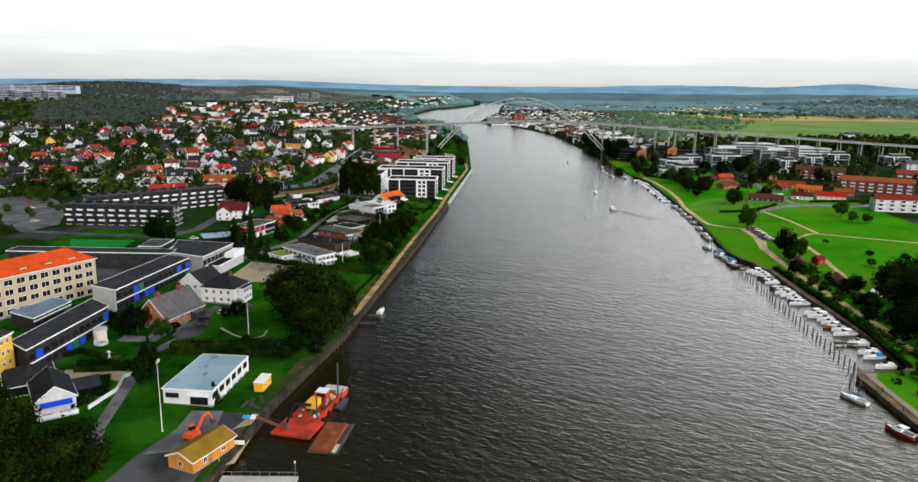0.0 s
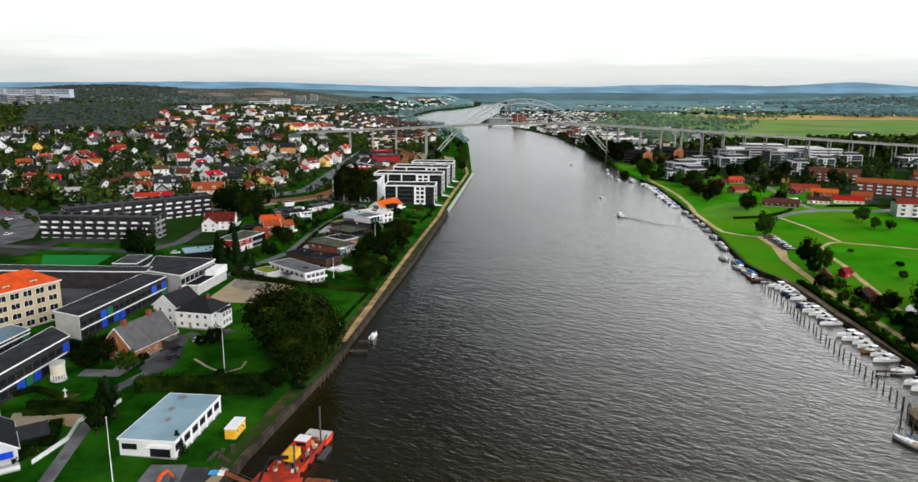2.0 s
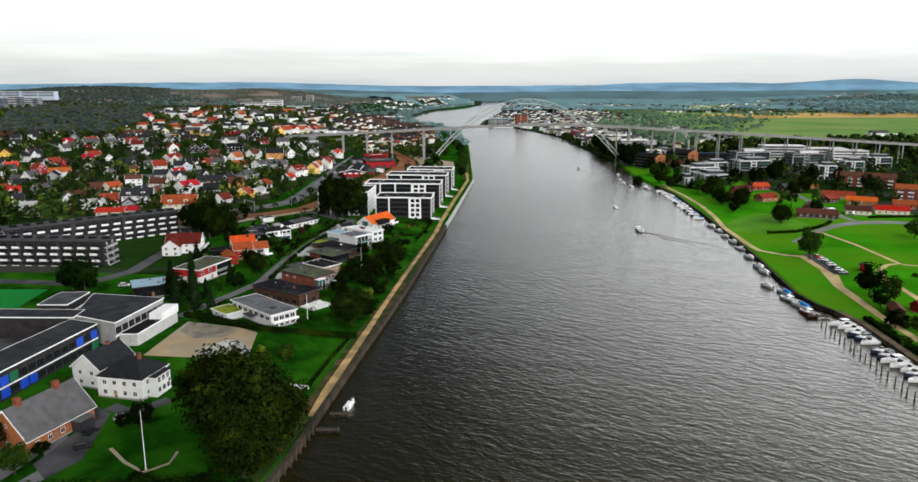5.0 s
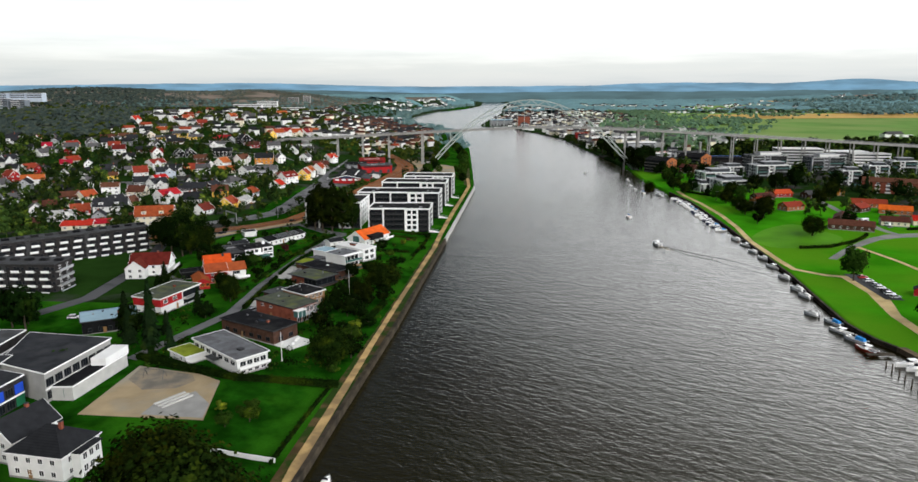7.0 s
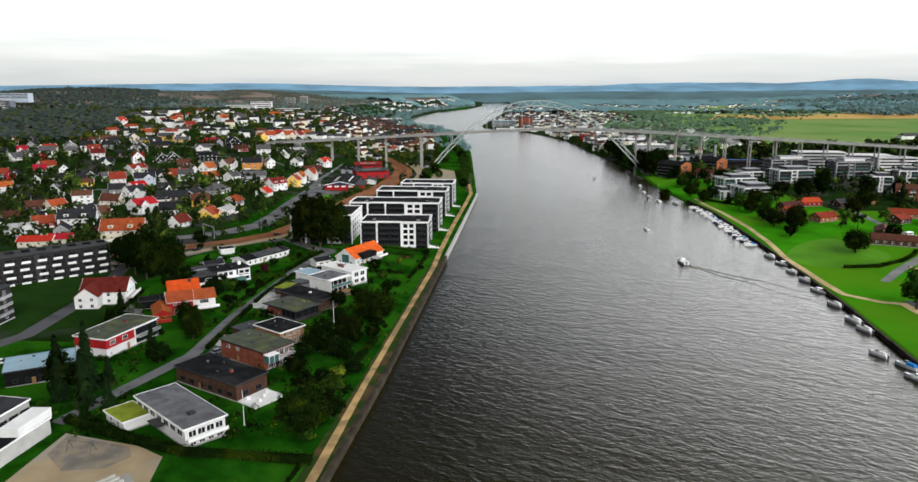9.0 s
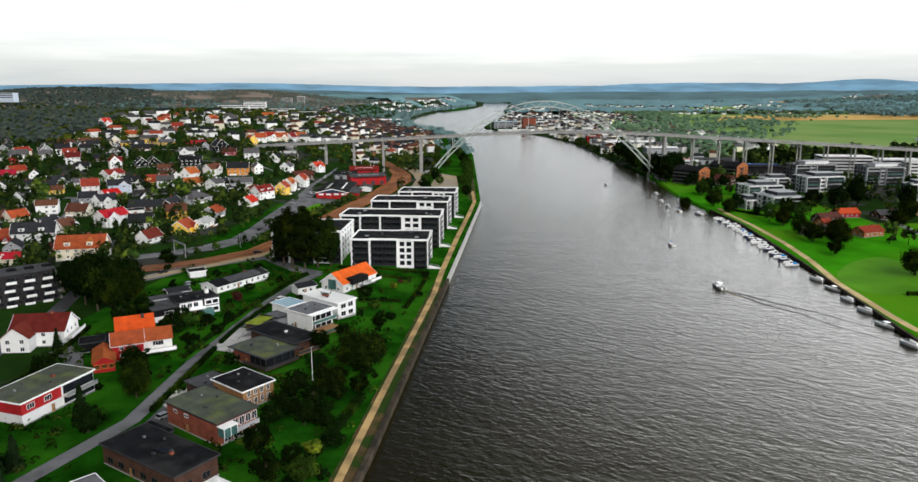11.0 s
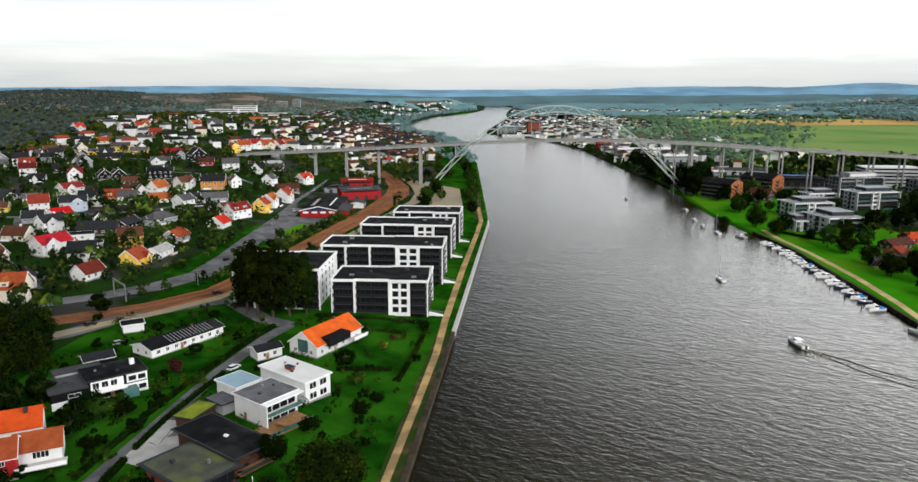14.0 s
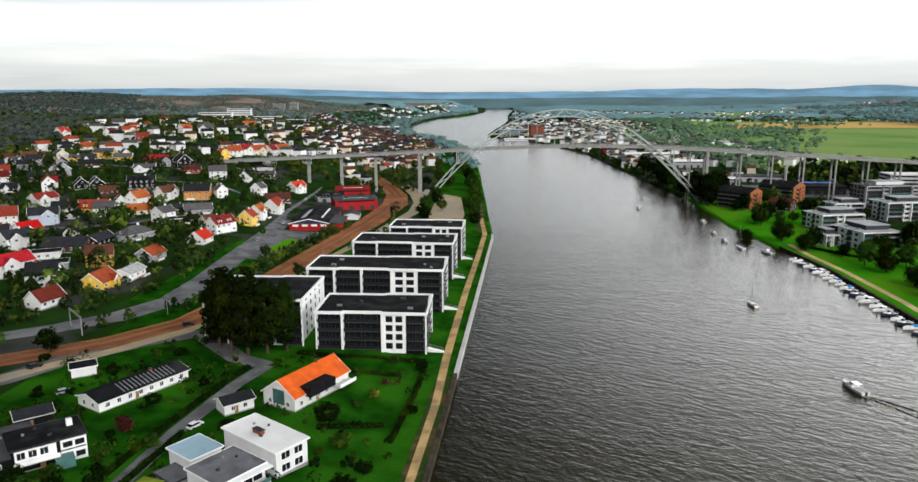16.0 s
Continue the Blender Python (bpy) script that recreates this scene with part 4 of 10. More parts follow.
def hedge(pts, width, height, label="clipped dark green hedge", mat=None):
    g, core, rng = Geo(), Geo(), random.Random(len(pts) * 31 + int(pts[0][0]))
    zs = [land(*p) for p in pts]
    for (a, za), (b, zb) in zip(zip(pts, zs), list(zip(pts, zs))[1:]):
        run = math.dist(a, b)
        d = Vector((b[0] - a[0], b[1] - a[1], 0)).normalized()
        nrm = Vector((-d.y, d.x, 0))
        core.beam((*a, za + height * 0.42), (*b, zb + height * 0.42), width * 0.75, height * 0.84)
        for _ in range(int(run * (2 * height + width) * 3.2)):
            u, k = rng.uniform(0, 1), rng.uniform(-1, 1)
            base = Vector((*a, za)).lerp(Vector((*b, zb)), u)
            if abs(k) < width / (2 * height + width):
                p, n = base + nrm * width * rng.uniform(-0.5, 0.5) + Vector((0, 0, height * rng.uniform(0.88, 1.08))), Vector((0, 0, 1))
            else:
                s = math.copysign(1, k)
                p, n = base + nrm * s * width * rng.uniform(0.42, 0.56) + Vector((0, 0, height * rng.uniform(0.05, 1))), nrm * s + Vector((0, 0, 0.4))
            leaf(g, p, n + Vector((rng.uniform(-0.5, 0.5), rng.uniform(-0.5, 0.5), rng.uniform(-0.2, 0.4))), 0.34, rng)
    h = thing("hedge", pose(0, 0, 0), label, "hedge", "hedges")
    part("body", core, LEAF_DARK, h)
    part("foliage", g, mat or HEDGE, h)
    return h


# ---- houses ----
PLACED = []


def name_of(mat):
    return mat.name.replace("_", " ")


def gable_roof(b, w, d, h, rise, mat, over=0.45, thick=0.22, name="roof"):
    """Ridge along x over a body of w by d with its eaves at h."""
    half = d / 2
    slope = rise / half
    g = Geo()
    for s in (-1, 1):
        e = half + over
        low, top = h - slope * over, h + rise
        x0, x1 = -w / 2 - over, w / 2 + over
        ring = [(x0, s * e, low), (x1, s * e, low), (x1, 0, top), (x0, 0, top)]
        if s > 0:
            ring = [ring[1], ring[0], ring[3], ring[2]]
        g.solid([(a, c, z) for a, c, z in ring], [(a, c, z + thick) for a, c, z in ring])
    roof = part(name, g, mat, b)
    return roof


def house(x, y, deg, w, d, storeys=2, roof="gable", wall=None, tile=None, label="", pitch=0.8, z=None, step=2.75, detail=2, frame=None, chimney=True, group="houses", category="house", base=None, windows=None, over=0.45, win=(1.2, 1.3), every=3.0):
    wall, tile = wall or WHITE, tile or TILE_DARK
    z = min(land(x, y), land(x + 4, y), land(x - 4, y)) if z is None else z
    PLACED.append((x, y, max(w, d) / 2))
    style = {"gable": "gabled", "hip": "hipped", "flat": "flat"}[roof]
    label = label or f"house with {name_of(wall)} and {style} {name_of(tile)}"
    b = thing("house", pose(x, y, z, 0, 0, deg), label, category, group)
    h = storeys * step + 0.3
    rise = d / 2 * pitch
    g = Geo()
    ring = [(-w / 2, -d / 2), (w / 2, -d / 2), (w / 2, d / 2), (-w / 2, d / 2)]
    if roof == "gable":
        g.slab(ring, -1.5, h)
        for s in (-1, 1):
            g.solid([(s * w / 2 - 0.05, -d / 2, h), (s * w / 2 + 0.05, -d / 2, h), (s * w / 2 + 0.05, d / 2, h), (s * w / 2 - 0.05, d / 2, h)],
                    [(s * w / 2 - 0.05, -0.02, h + rise), (s * w / 2 + 0.05, -0.02, h + rise), (s * w / 2 + 0.05, 0.02, h + rise), (s * w / 2 - 0.05, 0.02, h + rise)])
    else:
        g.slab(ring, -1.5, h)
    part("wall", g, wall, b)
    part("plinth", Geo().slab([(a * 1.006, c * 1.006) for a, c in ring], -1.5, 0.35), base or CONCRETE, b)
    if roof == "gable":
        r = gable_roof(b, w, d, h, rise, tile, over)
        if detail > 1:
            bg = Geo()
            e, sl = d / 2 + over, rise / (d / 2)
            for sx in (-1, 1):
                for s in (-1, 1):
                    bg.beam((sx * (w / 2 + over + 0.04), s * e, h - sl * over + 0.05), (sx * (w / 2 + over + 0.04), 0, h + rise + 0.05), 0.08, 0.3)
            bg.beam((-w / 2 - over - 0.04, 0, h + rise + 0.04), (w / 2 + over + 0.04, 0, h + rise + 0.04), 0.1, 0.16)
            part("bargeboard", bg, frame or TRIM, r)
            for s in (-1, 1):
                part("gutter", Geo().beam((-w / 2 - over, s * (e + 0.05), h - sl * over), (w / 2 + over, s * (e + 0.05), h - sl * over), 0.14, 0.14), frame or TRIM, r)
    elif roof == "hip":
        o, k = over, min(w, d) / 2 * 0.98
        g = Geo()
        low = [(-w / 2 - o, -d / 2 - o, h), (w / 2 + o, -d / 2 - o, h), (w / 2 + o, d / 2 + o, h), (-w / 2 - o, d / 2 + o, h)]
        if w >= d:
            top = [(-w / 2 + k, -0.05, h + rise), (w / 2 - k, -0.05, h + rise), (w / 2 - k, 0.05, h + rise), (-w / 2 + k, 0.05, h + rise)]
        else:
            top = [(-0.05, -d / 2 + k, h + rise), (0.05, -d / 2 + k, h + rise), (0.05, d / 2 - k, h + rise), (-0.05, d / 2 - k, h + rise)]
        g.solid(low, top)
        r = part("roof", g, tile, b)
        part("eaves_board", Geo().slab([(p[0] * 1.004, p[1] * 1.004) for p in low], h - 0.2, h + 0.04), frame or TRIM, r)
    else:
        o = over
        r = part("roof", Geo().slab([(-w / 2 - o, -d / 2 - o), (w / 2 + o, -d / 2 - o), (w / 2 + o, d / 2 + o), (-w / 2 - o, d / 2 + o)], h - 0.05, h + 0.22), tile, b)
        f = Geo()
        cs = [(-w / 2 - o, -d / 2 - o), (w / 2 + o, -d / 2 - o), (w / 2 + o, d / 2 + o), (-w / 2 - o, d / 2 + o)]
        for a, c in zip(cs, cs[1:] + cs[:1]):
            f.beam((*a, h + 0.12), (*c, h + 0.12), 0.14, 0.36)
        part("fascia", f, frame or (TRIM if wall in (WHITE, RENDERED) else DARKTRIM), r)
    if roof == "flat" and detail > 1:
        for k, (u, v) in enumerate(((-w * 0.28, d * 0.12), (w * 0.05, -d * 0.2), (-w * 0.1, d * 0.3))):
            part("roof_vent", Geo().turned(u, v, h + 0.2, 0.5 + 0.3 * (k % 2), 0.5, 0.45, 20 * k), DARKTRIM if k else GALVANISED, r)
    if chimney:
        cx, cz = w * 0.18, h + (rise if roof != "flat" else 0.2)
        c = part("chimney", Geo().box(cx - 0.4, -0.35, cz - 0.9 if roof != "flat" else cz - 0.1, cx + 0.4, 0.35, cz + 0.8), REDBRICK if wall is not DARKBRICK else DARKTRIM, b)
        part("cap", Geo().box(cx - 0.48, -0.43, cz + 0.8, cx + 0.48, 0.43, cz + 0.92), DARKTRIM, c)
    ww, wh = win
    sides = [(-w / 2, -d / 2, w / 2, -d / 2), (w / 2, -d / 2, w / 2, d / 2), (w / 2, d / 2, -w / 2, d / 2), (-w / 2, d / 2, -w / 2, -d / 2)]
    for k, (a, c, e, f) in enumerate(sides):
        if windows is not None and k not in windows:
            continue
        out = Vector(((0, -1), (1, 0), (0, 1), (-1, 0))[k])
        out.rotate(Matrix.Rotation(radians(deg), 2))
        if out.y > 0.4:
            continue
        facade(b, a, c, e, f, 1.65, storeys, every, ww, wh, step, frame, 1)
        if roof == "gable" and k in (1, 3) and rise > 2.2:
            window(b, a, (c + f) / 2, h + rise * 0.38, 90 if k == 1 else -90, 1.0, 1.1, frame, 1)
    if detail > 1:
        dr = part("door", Geo().box(-w * 0.1 - 0.5, -d / 2 - 0.05, 0.1, -w * 0.1 + 0.5, -d / 2 + 0.02, 2.15), TEAK, b)
        part("door_handle", Geo().box(-w * 0.1 + 0.32, -d / 2 - 0.1, 1.05, -w * 0.1 + 0.42, -d / 2 - 0.05, 1.12), GALVANISED, dr)
    return b


def wing(b, x, y, deg, w, d, h, rise, wall, tile, name="wing"):
    """A gabled wing or porch as part of a house."""
    gg = Geo().box(-w / 2, -d / 2, -1.5, w / 2, d / 2, h)
    for s in (-1, 1):
        gg.solid([(s * w / 2 - 0.05, -d / 2, h), (s * w / 2 + 0.05, -d / 2, h), (s * w / 2 + 0.05, d / 2, h), (s * w / 2 - 0.05, d / 2, h)],
                 [(s * w / 2 - 0.05, -0.02, h + rise), (s * w / 2 + 0.05, -0.02, h + rise), (s * w / 2 + 0.05, 0.02, h + rise), (s * w / 2 - 0.05, 0.02, h + rise)])
    wg = part(name, gg, wall, b)
    wg.matrix_basis = pose(x, y, 0, 0, 0, deg)
    gable_roof(wg, w, d, h, rise, tile)
    return wg


def deck_roof(b, ring, h, mat, trim, name="roof"):
    r = part(name, Geo().slab(ring, h, h + 0.25), mat, b)
    f = Geo()
    for a, c in zip(ring, ring[1:] + ring[:1]):
        f.beam((*a, h + 0.13), (*c, h + 0.13), 0.14, 0.36)
    part("fascia", f, trim, r)
    return r


def car(x, y, deg, paint, label):
    m = pose(x, y, land(x, y) + 0.14, 0, 0, deg)
    label = label or name_of(paint).replace(" paint", "") + " parked beside the road"
    if paint.name in SHARED:
        made = copy_thing(SHARED[paint.name], m)
        made["label"] = label
        return made
    b = thing("car", m, label, "car", "parked cars")
    body = Geo()
    body.solid([(-2.1, -0.85, 0.3), (2.1, -0.85, 0.3), (2.1, 0.85, 0.3), (-2.1, 0.85, 0.3)], [(-2.05, -0.82, 0.85), (2.05, -0.82, 0.75), (2.05, 0.82, 0.75), (-2.05, 0.82, 0.85)])
    body.solid([(-1.5, -0.7, 1.3), (0.5, -0.7, 1.3), (0.5, 0.7, 1.3), (-1.5, 0.7, 1.3)], [(-1.4, -0.66, 1.42), (0.4, -0.66, 1.42), (0.4, 0.66, 1.42), (-1.4, 0.66, 1.42)])
    part("body", body, paint, b)
    part("cabin_glass", Geo().solid([(-1.95, -0.78, 0.84), (1.1, -0.78, 0.78), (1.1, 0.78, 0.78), (-1.95, 0.78, 0.84)], [(-1.5, -0.7, 1.3), (0.5, -0.7, 1.3), (0.5, 0.7, 1.3), (-1.5, 0.7, 1.3)]), GLASS, b)
    for u in (-1.3, 1.3):
        for s in (-0.8, 0.8):
            part("wheel", Geo().rod((u, s - 0.1, 0.3), (u, s + 0.1, 0.3), 0.31, n=10), RUBBER, b)
    SHARED[paint.name] = b
    return b


CAR_WHITE = material("white_car_paint", (0.75, 0.75, 0.75), 0.3, 0.03, 0.5, 3.0)
CAR_BLACK = material("black_car_paint", (0.02, 0.02, 0.022), 0.3, 0.1, 0.5, 3.0)
CAR_SILVER = material("silver_car_paint", (0.40, 0.42, 0.44), 0.3, 0.05, 0.5, 3.0, metal=0.4)
CAR_RED = material("red_car_paint", (0.45, 0.02, 0.02), 0.3, 0.1, 0.5, 3.0)


def flagpole(x, y, h, flag=False):
    b = thing("flagpole", pose(x, y, land(x, y)), "tall white flagpole standing on a lawn", "flagpole", "flagpoles")
    part("pole", Geo().rod((0, 0, -0.3), (0, 0, h), 0.12, 0.05, 8), TRIM, b)
    part("finial", Geo().rod((0, 0, h), (0, 0, h + 0.25), 0.13, 0.02, 8), GALVANISED, b)
    part("footing", Geo().rod((0, 0, -0.3), (0, 0, 0.25), 0.35, 0.3, 10), LIGHTCONCRETE, b)
    return b


# ---- west bank, the works yard by the water ----
patch("works_yard", [(-70, 150), (-66, 163), (-58, 172), (-53, 172), (-49.5, 160), (-50, 130), (-75, 120)], ASPHALT, "grey asphalt yard with sand along the water", "yard", 0.1)
patch("yard_sand", [(-54, 158), (-50, 172), (-47.6, 171), (-48.2, 150), (-50, 146), (-52, 150)], SAND, "trodden sand beside the shed", "ground", 0.17)
ribbon("side_lane", [(-80, 146), (-84.5, 162), (-89, 188), (-92, 212), (-86, 226), (-95, 240), (-97, 222), (-107, 222)], (5, 3.2, 3.2, 3.5, 5, 6, 6, 5), DECKROAD, "narrow asphalt lane past the gardens", "road", 0.07)
patch("house_court", [(-94, 256), (-86, 250), (-82, 228), (-86, 220), (-92, 226), (-89, 246)], ASPHALT, "grey asphalt court before the brick house", "yard", 0.11)
ribbon("lawn_path", [(-78, 233), (-72, 227), (-66, 223), (-62, 227), (-62, 232)], 0.9, SAND, "curved gravel path round a flagpole", "path", 0.08)
ribbon("villa_yard", [(-88, 254), (-80, 250), (-74, 258)], 4, ASPHALT, "dark yard beside the white villa", "yard", 0.07)


patch("garden_gravel", [(-111, 196.5), (-101, 197.5), (-92.5, 196), (-92, 189.5), (-97, 190.5), (-101, 187.5), (-109, 190)], SAND, "tan gravel terrace behind a garden wall", "yard", 0.13)
patch("flower_bed", [(-106, 204), (-101, 204.5), (-100, 208), (-105, 209)], DIRT, "round earth bed on a lawn", "bed", 0.14)
patch("works_apron", [(-69, 150), (-66, 163), (-66, 172.5), (-58, 173), (-57, 165), (-63, 152)], DECKROAD, "worn grey paving before the low building", "yard", 0.16)
post_ = thing("garden_ornament", pose(-103, 206.3, land(-103, 206)), "white garden ornament on a lawn bed", "ornament")
part("pedestal", Geo().rod((0, 0, -0.2), (0, 0, 0.6), 0.55, 0.4, 10), LIGHTCONCRETE, post_)
part("column", Geo().rod((0, 0, 0.6), (0, 0, 2.6), 0.16, 0.12, 8), TRIM, post_)
part("crossarm", Geo().box(-0.7, -0.1, 1.9, 0.7, 0.1, 2.1), TRIM, post_)


def works_hall():
    b = house(-66.9, 187.8, -5.5, 13.2, 24, 1, "flat", RENDERED, FELT_BLUE, "low white building with a flat pale blue roof", step=4.0, chimney=False, detail=1, windows=(), over=0.25, group="", category="building")
    for i in range(6):
        u = -10.2 + 4.0 * i
        window(b, 6.6, u, 2.6, 90, 3.1, 1.7, DARKTRIM, 2)
        part("pier", Geo().box(6.55, u + 1.75, 0, 6.85, u + 2.25, 4.2), TRIM, b)
    part("doorway", Geo().box(0.6, -12.06, 0.1, 5.4, -11.9, 2.9), GLASS, b, "dark glazed entrance")
    part("canopy", Geo().box(0.2, -13.0, 2.9, 5.8, -12.0, 3.2), TRIM, b)
    window(b, -4.2, -12.0, 2.6, 0, 3.6, 1.4, DARKTRIM, 2)
    for u, v, s in ((-2.0, 9.5, 1.6), (-1.5, 3.0, 0.9), (0.5, -2.5, 0.9)):
        part("roof_vent", Geo().box(u - s / 2, v - 0.6, 4.5, u + s / 2, v + 0.6, 5.1), GALVANISED, b)
    return b


works_hall()


def site_cabin():
    b = thing("site_cabin", pose(-51.8, 187.8, land(-52, 188), 0, 0, -6), "yellow site cabin with a white roof on the grass", "site cabin")
    part("body", Geo().box(-1.3, -3.1, 0.2, 1.3, 3.1, 2.7), YELLOW_PAINT, b)
    part("roof", Geo().box(-1.4, -3.2, 2.7, 1.4, 3.2, 2.95), TRIM, b, "white roof")
    for v in (-2.6, 0, 2.6):
        part("skid", Geo().box(-1.3, v - 0.15, -0.1, 1.3, v + 0.15, 0.2), OLDWOOD, b)
    for v in (-1.5, 1.5):
        window(b, 1.3, v, 1.6, 90, 1.0, 0.8, TRIM, 0)
    for i in range(7):
        part("rib", Geo().box(1.3, -2.9 + i * 0.95, 0.3, 1.34, -2.82 + i * 0.95, 2.6), YELLOW_PAINT, b)


site_cabin()
house(-55.3, 150, 66, 13, 7, 1, "gable", OCHRE, MUSTARD, "ochre wooden shed with a mustard sheet roof", pitch=0.42, chimney=False, group="", category="shed", windows=(0, 3), every=4.0)
tarp = thing("tarpaulin", pose(-50.5, 169.5, land(-51, 169)), "crumpled blue and white tarpaulin on the ground", "tarpaulin")
g = Geo()
for i in range(6):
    for j in range(4):
        zz = [0.15 + 0.25 * noise.noise(Vector((a * 1.3, c * 1.7, 2))) for a, c in ((i, j), (i + 1, j), (i + 1, j + 1), (i, j + 1))]
        g.face(*[(-1.5 + 0.5 * a, -1 + 0.5 * c, 0.2 + z) for (a, c), z in zip(((i, j), (i + 1, j), (i + 1, j + 1), (i, j + 1)), zz)])
part("sheet", g, TARPBLUE, tarp)
part("lining", Geo().box(0.6, -1.0, 0.1, 1.9, 0.9, 0.5), TRIM, tarp)


def excavator(x, y, deg, z=None):
    b = thing("excavator", pose(x, y, land(x, y) + 0.15 if z is None else z, 0, 0, deg), "orange tracked excavator with a raised boom", "excavator")
    for s in (-1.1, 1.1):
        part("track", Geo().solid([(-1.7, s - 0.3, 0.15), (1.7, s - 0.3, 0.15), (1.7, s + 0.3, 0.15), (-1.7, s + 0.3, 0.15)], [(-2.0, s - 0.3, 0.75), (2.0, s - 0.3, 0.75), (2.0, s + 0.3, 0.75), (-2.0, s + 0.3, 0.75)]), RUBBER, b)
    part("undercarriage", Geo().box(-1.2, -0.8, 0.3, 1.2, 0.8, 0.8), DARKSTEEL, b)
    part("house", Geo().solid([(-2.3, -1.25, 0.85), (1.1, -1.25, 0.85), (1.1, 1.25, 0.85), (-2.3, 1.25, 0.85)], [(-2.2, -1.2, 2.0), (0.9, -1.2, 1.8), (0.9, 1.2, 1.8), (-2.2, 1.2, 2.0)]), ORANGE_PAINT, b)
    cab = part("cab", Geo().solid([(-0.3, 0.3, 1.8), (1.3, 0.3, 1.2), (1.3, 1.25, 1.2), (-0.3, 1.25, 1.8)], [(-0.2, 0.35, 2.9), (1.0, 0.35, 2.9), (1.0, 1.2, 2.9), (-0.2, 1.2, 2.9)]), GLASS, b)
    part("cab_roof", Geo().box(-0.35, 0.25, 2.9, 1.15, 1.3, 3.0), ORANGE_PAINT, cab)
    part("boom", Geo().beam((0.9, -0.2, 1.5), (3.6, -0.2, 4.1), 0.45, 0.6).beam((3.5, -0.2, 4.1), (5.6, -0.2, 4.0), 0.42, 0.5), ORANGE_PAINT, b)
    part("arm", Geo().beam((5.4, -0.2, 4.2), (6.8, -0.2, 1.8), 0.34, 0.4), ORANGE_PAINT, b)
    part("ram", Geo().rod((1.5, -0.2, 1.4), (3.2, -0.2, 3.3), 0.1), GALVANISED, b)
    part("bucket", Geo().solid([(6.2, -0.8, 0.8), (7.3, -0.8, 1.0), (7.3, 0.4, 1.0), (6.2, 0.4, 0.8)], [(6.5, -0.8, 1.7), (7.1, -0.8, 1.9), (7.1, 0.4, 1.9), (6.5, 0.4, 1.7)]), DARKSTEEL, b)


excavator(-60.3, 158.5, 72)


